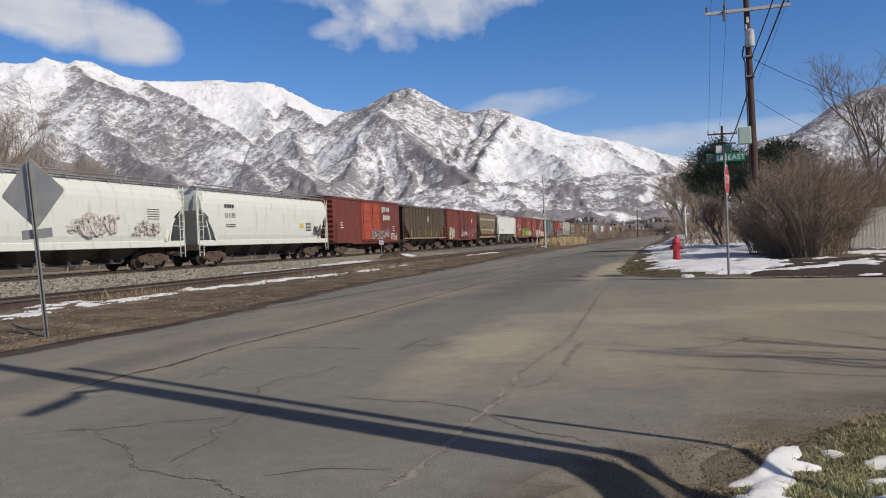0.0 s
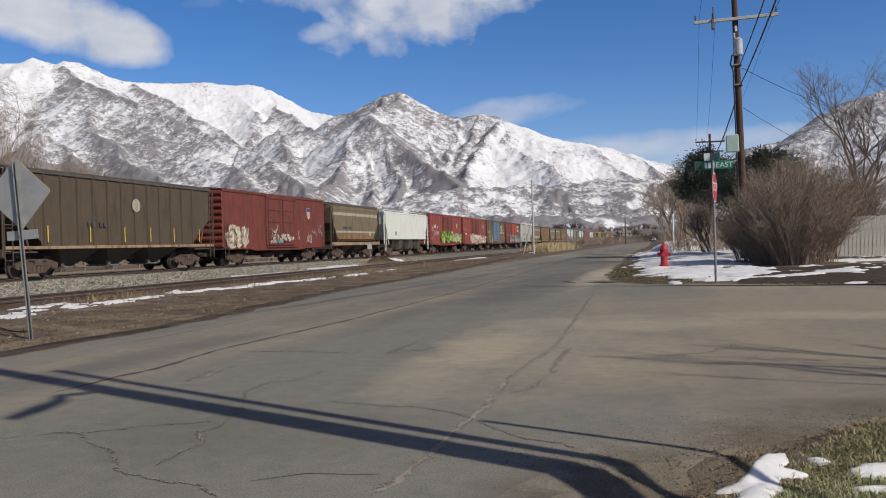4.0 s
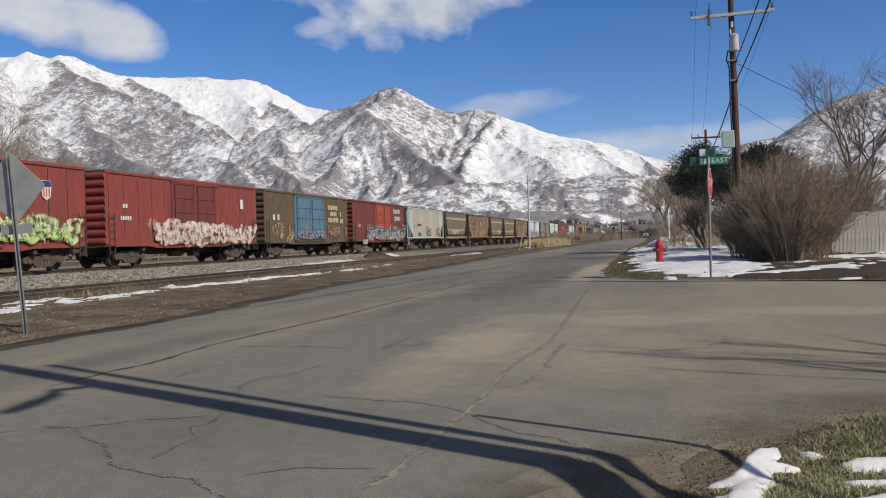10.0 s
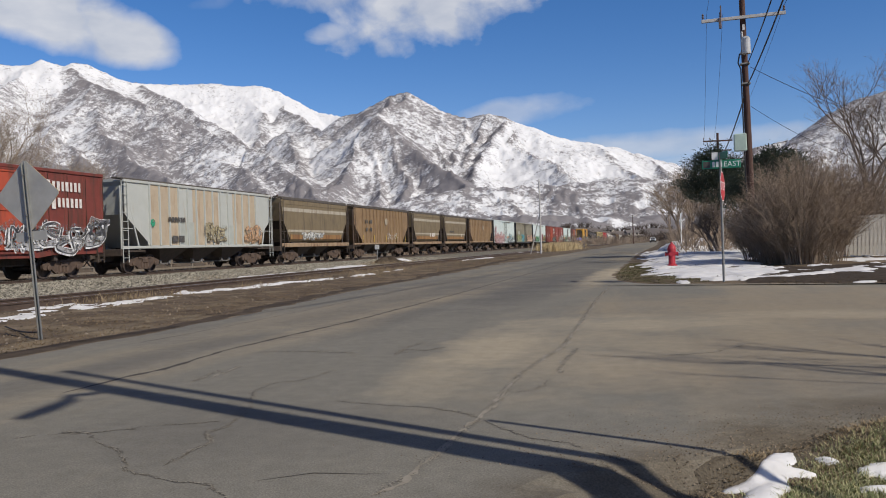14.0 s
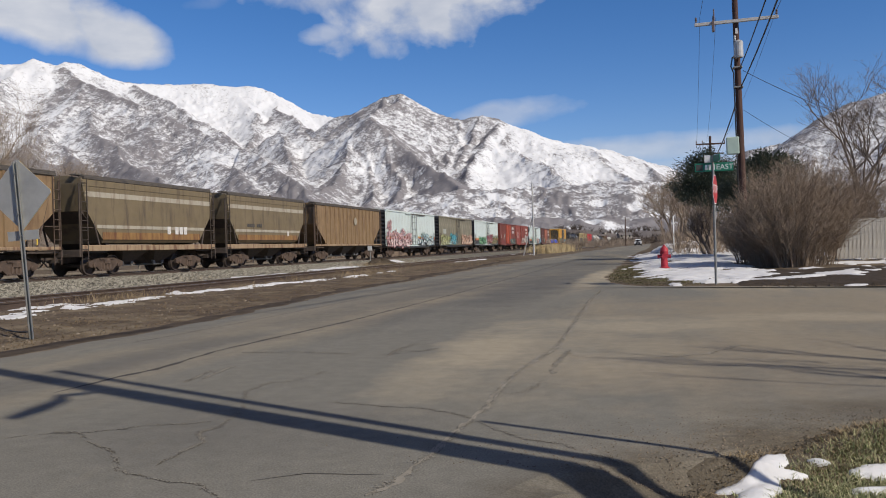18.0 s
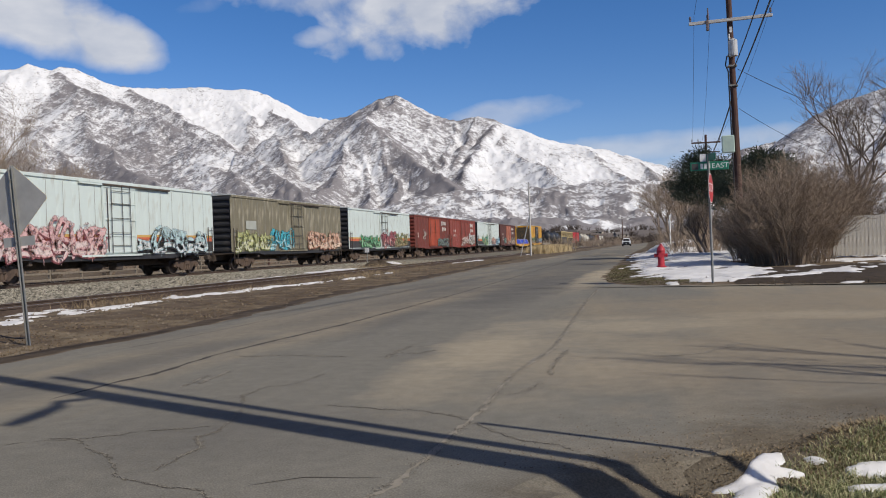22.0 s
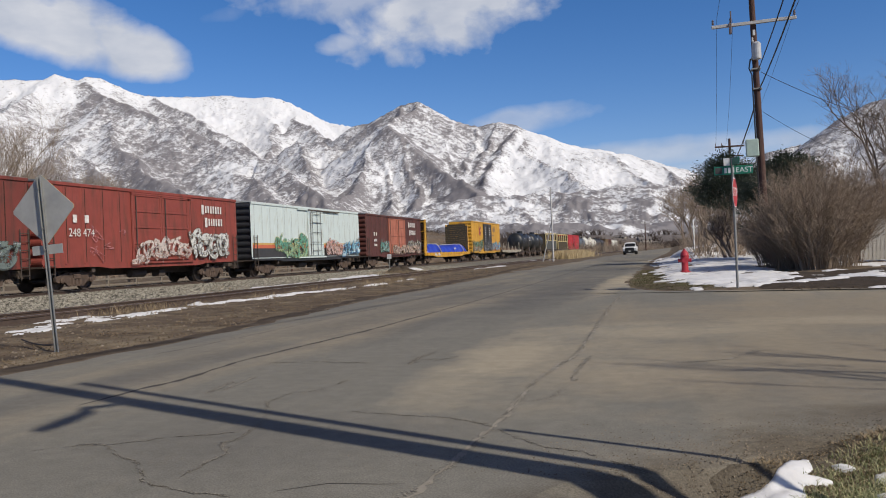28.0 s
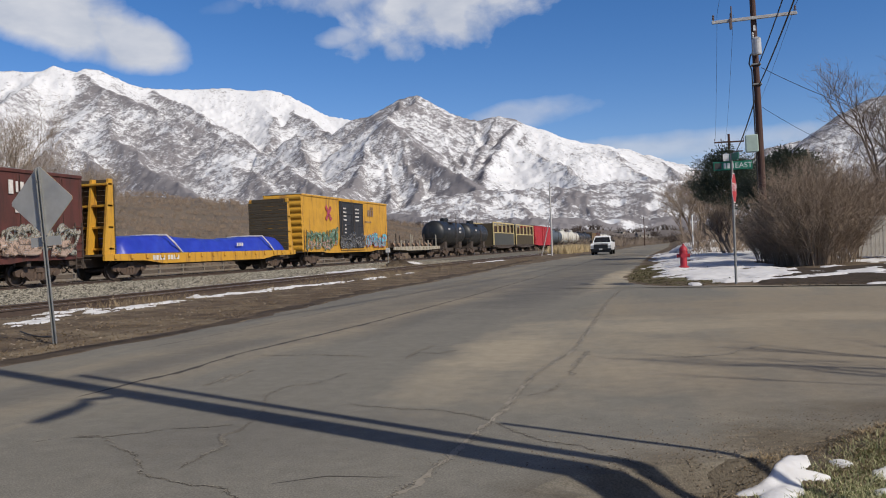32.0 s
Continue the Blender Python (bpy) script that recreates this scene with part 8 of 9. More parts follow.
for z in (7.9, 8.8):
    part("cable_clamp", Mesh().box(-0.2, 0.2, -0.2, 0.2, z, z + 0.08, 0.02), M["galv"], pole)
part("riser", Mesh().tube([(-0.2, -0.1, 0), (-0.19, -0.1, 8.6), (-0.3, -0.15, 8.9), (-0.22, -0.2, 9.3)], 0.03, 6), M["cable"], pole)
pole2 = utility_pole(5.4, 80, 10.3, 9.55, 2.6, 0.6, "distant dark wooden utility pole with crossarm", 0.15, "pole_wood", "pole_wood")
part("crossarm", Mesh().box(-0.2, 1.2, -0.24, -0.14, 8.6, 8.7, 0.01), M["pole_wood"], pole2)
post = thing("utility_pole", "slim weathered line pole with a wooden brace beside the road", "utility pole", at=(-11.6, 82, ground_z(-11.6, 82)))
part("shaft", Mesh().tube([(0, 0, -0.5), (0.02, 0, 3.6), (0, 0, 7.3)], 0.095, 10, 0.07), M["arm_wood"], post)
part("brace", Mesh().tube([(-0.05, 0, 3.9), (-1.1, 0.3, 0.0)], 0.05, 6), M["arm_wood"], post)
part("top_pin", Mesh().tube([(0, 0, 7.25), (0, 0, 7.5)], 0.03, 6), M["galv"], post)
post2 = utility_pole(-7.0, 230, 8.0, 7.6, 2.2, 0.0, "far wooden line pole at the bend", 0.14)

post3 = utility_pole(-44.5, 90, 8.2, 7.3, 1.4, 0.0, "weathered brown line pole beyond the railway", 0.15, "pole_wood", "pole_wood")
# pole out of sight behind the standing place; it throws the long shadows
np_ = utility_pole(2.65, 2.58, 10.5, 10.0, 2.4, 0.0, "dark wooden utility pole with a street lamp arm", 0.142)
np_.matrix_basis = pose(2.65, 2.58, ground_z(2.65, 2.58), -1.15, 0.5, 0)
part("lamp_arm", Mesh().tube([(0, 0, 6.15), (0.1, -0.3, 6.32), (0.33, -0.52, 6.6), (0.58, -0.78, 6.66)], 0.045, 8), M["galv"], np_)
part("lamp_head", Mesh().prism([(0.53, -0.66), (0.61, -0.7), (0.74, -1.1), (0.76, -1.4), (0.70, -1.42), (0.62, -1.12)], "z", 6.64, 6.72), M["galv"], np_)
mast = thing("service_mast", "thin galvanised service mast beside the pole", "mast", at=(2.60, 2.82, ground_z(2.60, 2.82)))
mast.matrix_basis = pose(2.60, 2.82, ground_z(2.60, 2.82), -2.1, 0.9, 0)
part("tube", Mesh().tube([(0, 0, -0.3), (0, 0, 7.2)], 0.05, 10), M["galv"], mast)
sp_ = thing("sign_post", "thin steel sign post on the verge", "post", at=(2.45, 3.47, ground_z(2.45, 3.47)))
part("tube", Mesh().tube([(0, 0, -0.3), (0, 0, 3.2)], 0.026, 8), M["galv"], sp_)


def wire(a, b, sag, r=0.015, name="overhead_wire", label="black overhead wire between poles"):
    pts = []
    for k in range(15):
        t = k / 14
        pts.append((a[0] + (b[0] - a[0]) * t, a[1] + (b[1] - a[1]) * t, a[2] + (b[2] - a[2]) * t - sag * 4 * t * (1 - t)))
    thing(name, label, "wire", group="overhead wires", mesh=Mesh().tube(pts, r, 5), mat=M["cable"])


GZ = ground_z(4.12, 39.3)
wire((4.1, 39.2, GZ + 8.85), (2.75, 2.7, 9.3), 0.5, 0.022)
wire((4.1, 39.2, GZ + 7.95), (2.85, 2.6, 8.7), 0.5, 0.026)
wire((4.1, 39.4, GZ + 7.9), (5.4, 80, 8.2), 0.6, 0.035)
wire((2.4, 39.3, GZ + 11.3), (4.3, 80, 10.2), 0.5, 0.008)
wire((3.1, 39.3, GZ + 11.2), (5.2, 80, 10.3), 0.7, 0.008)
wire((5.7, 39.3, GZ + 11.3), (6.6, 80, 10.2), 0.5, 0.008)
wire((2.4, 39.1, GZ + 11.3), (1.5, 2.6, 10.2), 0.4, 0.008)
wire((5.7, 39.1, GZ + 11.3), (3.7, 2.6, 10.2), 0.4, 0.012)
wire((4.2, 39.3, GZ + 8.7), (14.5, 45, 5.6), 0.5, 0.014)
wire((4.2, 39.3, GZ + 6.9), (12.0, 52, 5.2), 0.35, 0.01)
wire((-9.9, 10.5, 0.07), (-8.3, 9.35, 0.1), 0.03, 0.012, "ground_cable", "black cable lying on the dirt shoulder")

# small marker beside the main track and a white roadside stake
mk = thing("track_marker", "small white square track marker on a steel stake", "sign", at=(-23.6, 66.5, 0.05))
part("stake", Mesh().box(-0.03, 0.03, -0.03, 0.03, -0.2, 1.2, 0.008), M["galv"], mk)
part("plate", Mesh().box(-0.2, 0.2, -0.05, -0.035, 0.95, 1.35, 0.004), M["sign_white"], mk)
wp = thing("marker_stake", "thin white plastic roadside marker stake", "stake", at=(1.42, 57, ground_z(1.42, 57)), rz=48)
part("stake", Mesh().box(-0.05, 0.05, -0.025, 0.025, -0.2, 2.6, 0.01), M["sign_white"], wp)


# fence panels behind the shrubs
def fence():
    f = thing("fence", "weathered pale board privacy fence behind the shrubs", "fence", at=(8.0, 37.5, ground_z(8.0, 37.0)))
    f.matrix_basis = pose(7.6, 37.3, ground_z(8.0, 37.0), 0, 0, -6)
    board = Mesh().box(-0.07, 0.07, -0.012, 0.012, 0.05, 1.72, 0.006).data("board", M["fence_panel"])
    for k in range(70):
        part("board", board, None, f, at=(0.15 * k, 0.003 * (k % 3), 0.02 * math.sin(k * 1.7)))
    for k in range(5):
        part("post", Mesh().box(-0.06, 0.06, 0.03, 0.15, -0.3, 1.85, 0.01), M["fence_panel"], f, at=(2.5 * k, 0, 0))
    for z in (0.35, 1.45):
        part("rail", Mesh().box(-0.1, 10.5, 0.016, 0.07, z, z + 0.09, 0.01), M["fence_panel"], f)


fence()


# ---- snow


def snow_field(x0, x1, y0, y1, res, shape, h, seed, rough=1.0, lift=0.006, scale=1.6):
    """Melting snow: a sheet kept where shape(x, y) plus noise is above 0, so that its edge is lobed and holed."""
    xs = np.arange(x0, x1 + res, res)
    ys = np.arange(y0, y1 + res * 1.6, res * 1.6)
    Xg, Yg = np.meshgrid(xs, ys)
    F = shape(Xg, Yg) + rough * (fbm(Xg * scale, Yg * scale * 0.7, 5, seed) - 0.5)
    G = ground_height(Xg, Yg)
    Z = G + lift + h * np.sqrt(np.clip(F, 0, 0.6)) + 0.35 * h * np.clip(F, 0, 0.3) * (fbm(Xg * 5, Yg * 5, 3, seed + 9) - 0.5) * 4
    Z = np.where(F < 0.0, G - 0.03, Z)
    n = len(xs)
    me = Mesh()
    used = {}
    for j in range(len(ys) - 1):
        for i in range(n - 1):
            c = ((j, i), (j, i + 1), (j + 1, i + 1), (j + 1, i))
            if sum(1 for q in c if F[q] > 0) < 2:
                continue
            f = []
            for q in c:
                if q not in used:
                    used[q] = len(me.v)
                    me.v.append((float(Xg[q]), float(Yg[q]), float(Z[q])))
                f.append(used[q])
            me.f.append(tuple(f))
    # each separate patch is a thing of its own
    root = list(range(len(me.v)))

    def find(a):
        while root[a] != a:
            root[a] = root[root[a]]
            a = root[a]
        return a
    for f in me.f:
        for q in f[1:]:
            root[find(f[0])] = find(q)
    pieces = {}
    for f in me.f:
        pieces.setdefault(find(f[0]), []).append(f)
    for fs in pieces.values():
        if len(fs) < 8:
            continue
        one, ids = Mesh(), {}
        for f in fs:
            for q in f:
                if q not in ids:
                    ids[q] = len(one.v)
                    one.v.append(me.v[q])
            one.f.append(tuple(ids[q] for q in f))
        thing("snow_patch", "patch of old melting snow on the ground", "snow", group="snow patches", mesh=one, mat=M["snow"], smooth=True)


def strip(ax, ay, bx, by, w):
    """A shape that is 0.3 on the line from a to b and falls off across and at its ends."""
    L = math.hypot(bx - ax, by - ay)
    ux, uy = (bx - ax) / L, (by - ay) / L

    def f(x, y):
        t = (x - ax) * ux + (y - ay) * uy
        d = np.abs((x - ax) * -uy + (y - ay) * ux)
        return 0.3 - 0.5 * (d / w) ** 2 - 0.5 * np.clip(np.maximum(-t, t - L) / (w * 2), 0, None)
    return f


def blob(cx, cy, rx, ry):
    def f(x, y):
        return 0.5 - 0.5 * (((x - cx) / rx) ** 2 + ((y - cy) / ry) ** 2)
    return f


for k, (ax, ay, bx, by, w, h) in enumerate((
    (-11.6, 12.6, -12.2, 13.8, 0.22, 0.05), (-12.9, 14.6, -13.5, 15.9, 0.22, 0.05), (-12.0, 14.4, -11.9, 16.6, 0.24, 0.07), (-12.1, 17.4, -13.1, 20.6, 0.2, 0.06), (-12.45, 20.2, -12.3, 21.0, 0.25, 0.06),
    (-12.3, 21.2, -12.2, 26.0, 0.2, 0.08), (-12.1, 25.5, -11.5, 31.0, 0.17, 0.07), (-16.2, 31.0, -17.9, 47.0, 0.55, 0.14), (-13.9, 56.8, -13.3, 64.0, 0.35, 0.08), (-15.6, 84.5, -14.3, 95.5, 0.7, 0.12),
    (-17.6, 150, -16.2, 170, 1.2, 0.15), (-15.2, 70, -15.4, 79, 0.35, 0.08), (-11.8, 34, -12.0, 37, 0.12, 0.05),
)):
    p = 1.2 + 2 * w
    snow_field(min(ax, bx) - p, max(ax, bx) + p, min(ay, by) - p, max(ay, by) + p, 0.055 if ay < 30 else 0.16, lambda x, y: strip(ax, ay, bx, by, w * 2.0)(x, y) - 0.17, h * 0.7, 100 + k, 2.2, scale=4.0 if ay < 30 else 1.5)
snow_field(-20.4, -17.2, 53.5, 60.5, 0.12, blob(-18.9, 57.3, 0.9, 2.2), 0.3, 130, 0.5)
# the corner lot
lot1 = strip(1.6, 21.5, 4.4, 23.4, 0.75)
lot2 = strip(4.0, 23.2, 6.8, 28.6, 0.7)


def lot_snow(x, y):
    """Old snow over the lot, from the hydrant back under the shrubs, with lobes along the front."""
    left = np.interp(y, [21, 24, 31, 45, 66, 86], [1.0, 0.1, -0.2, -0.6, -1.35, 0.6])
    back = np.minimum(np.minimum(0.55 * (x - left), 0.45 * (y - 22.6 - 1.15 * np.clip(x - 2.2, 0, 9))), 0.34)
    back = np.minimum(back, 0.12 * (88 - y)) - 0.13 * smooth(34, 44, y) - 0.7 * smooth(2.9, 4.2, x) * smooth(40, 35, y)
    return np.maximum(np.maximum(back, lot1(x, y)), lot2(x, y))


snow_field(-2.0, 9.5, 20.6, 88.0, 0.095, lot_snow, 0.10, 140, 1.9, scale=1.7)
for k, (px, py, rx, ry, ph) in enumerate(((1.5, 70, 1.5, 3.6, 0.75), (3.2, 74, 2.0, 4.5, 0.85), (2.4, 61, 1.9, 2.6, 0.34), (0.9, 55, 1.0, 2.2, 0.22))):
    snow_field(px - rx - 0.6, px + rx + 0.6, py - ry - 1, py + ry + 1, 0.14, blob(px, py, rx, ry), ph, 160 + k, 0.7, scale=0.9)
snow_field(6.0, 12.0, 31.0, 37.0, 0.12, strip(6.6, 34.0, 11.0, 33.6, 0.9), 0.10, 142, 0.6)
snow_field(5.8, 8.0, 19.2, 22.4, 0.06, blob(6.7, 20.7, 0.5, 0.35), 0.07, 143, 0.7)
snow_field(3.6, 5.4, 19.2, 21.2, 0.05, blob(4.4, 20.0, 0.3, 0.14), 0.05, 144, 0.7)
# the near verge


def verge_main(x, y):
    shape = strip(0.33, 4.17, 0.50, 4.30, 0.06)(x, y)
    for ax, ay, bx, by, w in ((0.50, 4.30, 0.62, 4.62, 0.07), (0.50, 4.34, 0.68, 4.44, 0.045), (0.44, 3.90, 0.95, 3.88, 0.13), (0.43, 4.05, 0.52, 4.28, 0.09), (0.46, 3.7, 0.8, 3.66, 0.14)):
        shape = np.maximum(shape, strip(ax, ay, bx, by, w)(x, y))
    return shape + 0.14


def verge_side(x, y):
    shape = blob(1.42, 4.62, 0.24, 0.26)(x, y)
    for ax, ay, bx, by, w in ((1.08, 4.66, 1.3, 4.76, 0.075), (0.99, 4.42, 1.35, 4.50, 0.04), (0.93, 4.13, 1.25, 4.32, 0.05)):
        shape = np.maximum(shape, strip(ax, ay, bx, by, w)(x, y))
    return shape + 0.14


snow_field(0.1, 1.4, 3.0, 4.9, 0.014, verge_main, 0.034, 150, 0.5, scale=9.0)
snow_field(0.75, 1.9, 3.9, 5.2, 0.014, verge_side, 0.034, 151, 0.5, scale=9.0)
snow_field(0.62, 1.05, 4.4, 5.0, 0.01, blob(0.83, 4.68, 0.07, 0.035), 0.03, 152, 0.3, scale=6.0)

soil = Mesh()
for j in range(13):
    for i in range(41):
        x = 1.9 + 9.5 * i / 40
        y0 = 19.9 - 0.27 * (x - 1.9) + 0.35
        y = y0 + (8.0 + 0.8 * (x - 1.9)) * j / 12
        soil.v.append((x, y, ground_z(x, y) + (0.012 if 0 < j < 12 and 0 < i < 40 else -0.05) + 0.05 * float(vnoise(np.array([x * 2.7]), np.array([y * 2.7]), 9)[0]) * (0 < j < 12)))
soil.f = [(j * 41 + i, j * 41 + i + 1, j * 41 + 42 + i, j * 41 + 41 + i) for j in range(12) for i in range(40)]
thing("planting_bed", "strip of wet dark soil under the shrubs", "soil", kind="structure", mesh=soil, mat=M["dark_soil"], smooth=True)

rf_ = thing("rail_fence", "low weathered board fence beyond the railway", "fence", at=(-37.0, 0, -0.25))
rail_m = Mesh().box(-0.03, 0.03, 0, 2.9, -0.07, 0.07, 0.01).data("rail", M["old_boards"])
post_m = Mesh().box(-0.07, 0.07, -0.07, 0.07, -0.3, 1.3, 0.01).data("post", M["old_boards"])
for k in range(34):
    part("post", post_m, None, rf_, at=(0, 8 + 3 * k, 0))
    for z in (0.3, 0.7, 1.1):
        part("rail", rail_m, None, rf_, at=(0.08, 8.05 + 3 * k, z))

# ---------------------------------------------------------------- plants


def spike(m, p, q, r):
    """A thin three-sided twig from p to q."""
    p, q = Vector(p), Vector(q)
    d = q - p
    s = d.cross(Vector((0.31, 0.17, 0.93)))
    if s.length < 1e-6:
        s = d.cross(Vector((1, 0, 0)))
    s.normalize()
    u = s.cross(d).normalized()
    o = len(m.v)
    for k in range(3):
        a = 2.0944 * k
        m.v.append(tuple(p + s * (r * math.cos(a)) + u * (r * math.sin(a))))
    m.v.append(tuple(q))
    m.f += [(o, o + 1, o + 3), (o + 1, o + 2, o + 3), (o + 2, o, o + 3)]


def limb(m, rng, p, d, length, r, depth, twigs, spread=0.6, up=0.15, n=5):
    """A bending, tapering limb that forks until only twigs are left."""
    pts = [Vector(p)]
    d = Vector(d).normalized()
    seg = 4
    for k in range(seg):
        d = (d + Vector((rng.uniform(-1, 1), rng.uniform(-1, 1), rng.uniform(-0.6, 1) + up)) * 0.16).normalized()
        pts.append(pts[-1] + d * (length / seg))
    m.tube(pts, r, n, r * 0.55, cap=False)
    if depth <= 0:
        for k in range(6):
            t = pts[rng.randint(1, seg)]
            v = (d + Vector((rng.uniform(-1, 1), rng.uniform(-1, 1), rng.uniform(-0.5, 1)))).normalized()
            spike(twigs, t, t + v * length * rng.uniform(0.35, 0.8), r * 0.5)
        return
    for k in range(rng.randint(2, 3) + (depth > 2)):
        t = pts[rng.randint(2, seg)]
        v = (d + Vector((rng.uniform(-1, 1), rng.uniform(-1, 1), rng.uniform(-0.35, 0.8))) * spread * 1.4).normalized()
        limb(m, rng, t, v, length * rng.uniform(0.58, 0.8), r * 0.55, depth - 1, twigs, spread, up, max(3, n - 1))


def bare_tree(x, y, h, seed, label, depth=5, lean=(0, 0), mat="bark", stems=1, r=None, spread=0.6):
    rng = random.Random(seed)
    t = thing("tree", label, "tree", group="bare trees", at=(x, y, ground_z(x, y)))
    trunk, crown, twigs = Mesh(), Mesh(), Mesh()
    r = r or h * 0.022
    for s in range(stems):
        d = Vector((lean[0] + rng.uniform(-0.3, 0.3) * (stems > 1), lean[1] + rng.uniform(-0.3, 0.3) * (stems > 1), 1)).normalized()
        base = Vector((rng.uniform(-0.2, 0.2), rng.uniform(-0.2, 0.2), -0.3)) if stems > 1 else Vector((0, 0, -0.3))
        pts = [base]
        for k in range(4):
            d = (d + Vector((rng.uniform(-1, 1), rng.uniform(-1, 1), 0.5)) * 0.1).normalized()
            pts.append(pts[-1] + d * h * 0.1)
        trunk.tube(pts, r * 1.25, 9, r * 0.8)
        for k in range(4):
            p = pts[rng.randint(2, 4)] if k else pts[-1]
            v = (d + Vector((rng.uniform(-1, 1), rng.uniform(-1, 1), rng.uniform(0, 0.6))) * spread).normalized()
            limb(crown, rng, p, v, h * rng.uniform(0.22, 0.30), r * 0.65, depth - 1, twigs, spread)
    part("trunk", trunk, M[mat], t)
    part("crown", crown, M[mat], t)
    o = part("twig", twigs, M["twig_grey"] if mat != "twig" else M["twig"], t)
    o["kind"] = "stuff"
    return t


def shrub(x, y, w, h, seed, stems, label, mat="twig", flare=0.75, twig_n=16, thick=0.014, twig_r=0.006):
    """Many stems from one root, each with side twigs; the outline stays ragged."""
    rng = random.Random(seed)
    t = thing("shrub", label, "shrub", group="bare shrubs", at=(x, y, ground_z(x, y) - 0.03))
    a, b = Mesh(), Mesh()
    for k in range(stems):
        an = rng.uniform(0, 6.283)
        q = math.sqrt(rng.random())
        top = Vector((w * q * math.cos(an), w * q * math.sin(an), h * (1 - 0.5 * q * q) * rng.uniform(0.62, 1.06)))
        foot = Vector((top.x * (1 - flare), top.y * (1 - flare), 0)) + Vector((rng.uniform(-0.1, 0.1), rng.uniform(-0.1, 0.1), 0))
        pts = []
        for j in range(5):
            u = j / 4
            p = foot.lerp(top, u) + Vector((top.x, top.y, 0)) * (0.18 * math.sin(u * 3.14)) * -0.6
            p += Vector((rng.uniform(-1, 1), rng.uniform(-1, 1), 0)) * 0.07 * u
            pts.append(p)
        a.tube(pts, thick * rng.uniform(0.7, 1.3), 3, 0.004, cap=False)
        for j in range(twig_n):
            u = rng.uniform(0.25, 1.0)
            i = min(3, int(u * 4))
            p = pts[i].lerp(pts[i + 1], u * 4 - i)
            d = (pts[i + 1] - pts[i]).normalized() * 0.7 + Vector((rng.uniform(-1, 1), rng.uniform(-1, 1), rng.uniform(-0.5, 0.7))) * 1.1
            q2 = p + d.normalized() * rng.uniform(0.2, 0.75) * h * 0.22
            spike(b, p, q2, twig_r)
            if rng.random() < 0.6:
                m2 = p.lerp(q2, 0.5)
                spike(b, m2, m2 + (d + Vector((rng.uniform(-1, 1), rng.uniform(-1, 1), rng.uniform(-0.2, 0.8)))).normalized() * 0.22, twig_r * 0.8)
    st = part("stem", a, M[mat], t)
    tw = part("twig", b, M[mat], t)
    st["kind"] = tw["kind"] = "stuff"
    return t


BUSH = "large leafless shrub with dense brown twigs"
for k, (x, y, w, h, n) in enumerate(((4.8, 31.8, 2.3, 4.0, 240), (4.0, 32.6, 1.45, 3.1, 130), (5.4, 32.6, 2.5, 4.5, 200), (3.8, 34.6, 1.4, 3.0, 70), (4.4, 34.8, 2.1, 3.9, 110), (5.4, 35.2, 2.2, 4.4, 100), (4.9, 31.0, 1.6, 3.2, 120), (6.1, 33.4, 1.9, 4.5, 110))):
    shrub(x, y, w, h, 1 + k, n, BUSH, twig_n=50, flare=0.64, thick=0.012, twig_r=0.0045)
shrub(8.4, 39.4, 2.6, 4.8, 16, 260, "leafless shrub rising above the fence", twig_n=44, thick=0.012, twig_r=0.005)
bare_tree(3.25, 50.5, 3.7, 11, "small dark multi-stemmed bare tree in the snow", 5, (-0.08, 0), "bark", 3, 0.1, 0.95)
bare_tree(9.7, 40.5, 8.4, 12, "tall bare tree with thin grey branches", 6, (-0.12, 0), "bark", 1, 0.115, 1.0)
bare_tree(9.2, 43.0, 8.4, 15, "tall bare tree with thin grey branches", 5, (0.08, 0), "bark", 1, 0.09, 0.95)
bare_tree(8.2, 3.8, 7.6, 14, "bare street tree near the corner", 4, (0, 0), "bark", 1, 0.1, 0.3)
for k, (x, y, h) in enumerate(((1.9, 66, 5.2), (3.2, 72, 6.0), (4.6, 64, 5.6), (2.6, 90, 6.6), (5.2, 84, 6.4), (1.6, 110, 6.2), (4.0, 118, 7.0))):
    bare_tree(x, y, h * 1.3, 20 + k, "bare roadside tree with a hazy brown crown", 5, (-0.1, 0), "twig", 2, 0.08, 0.8)
# cottonwoods and willows behind the railway
for k, (x, y, h) in enumerate(((-62, 62, 17), (-72, 78, 16), (-66, 84, 13), (-84, 80, 17), (-78, 95, 14), (-58, 52, 14), (-96, 118, 15))):
    bare_tree(x, y, h, 40 + k, "tall pale leafless cottonwood behind the railway", 6, (0, 0), "twig_grey", 2, 0.13, 0.55)
for k, (x, y, w, h) in enumerate(((-44, 74, 3.0, 4.6), (-47, 80, 3.0, 5.0), (-42, 80, 2.4, 4.0), (-52, 70, 2.6, 3.6), (-58, 88, 3.2, 4.2), (-40, 92, 2.4, 3.4), (-46, 110, 3.0, 4.0), (-50, 60, 2.0, 2.6), (-42, 150, 4.0, 4.5), (-38, 190, 4.0, 4.5), (-44, 240, 5, 5))):
    shrub(x, y, w, h, 60 + k, 70, "leafless willow thicket beyond the train", "twig_grey", 0.8, 14, 0.03)


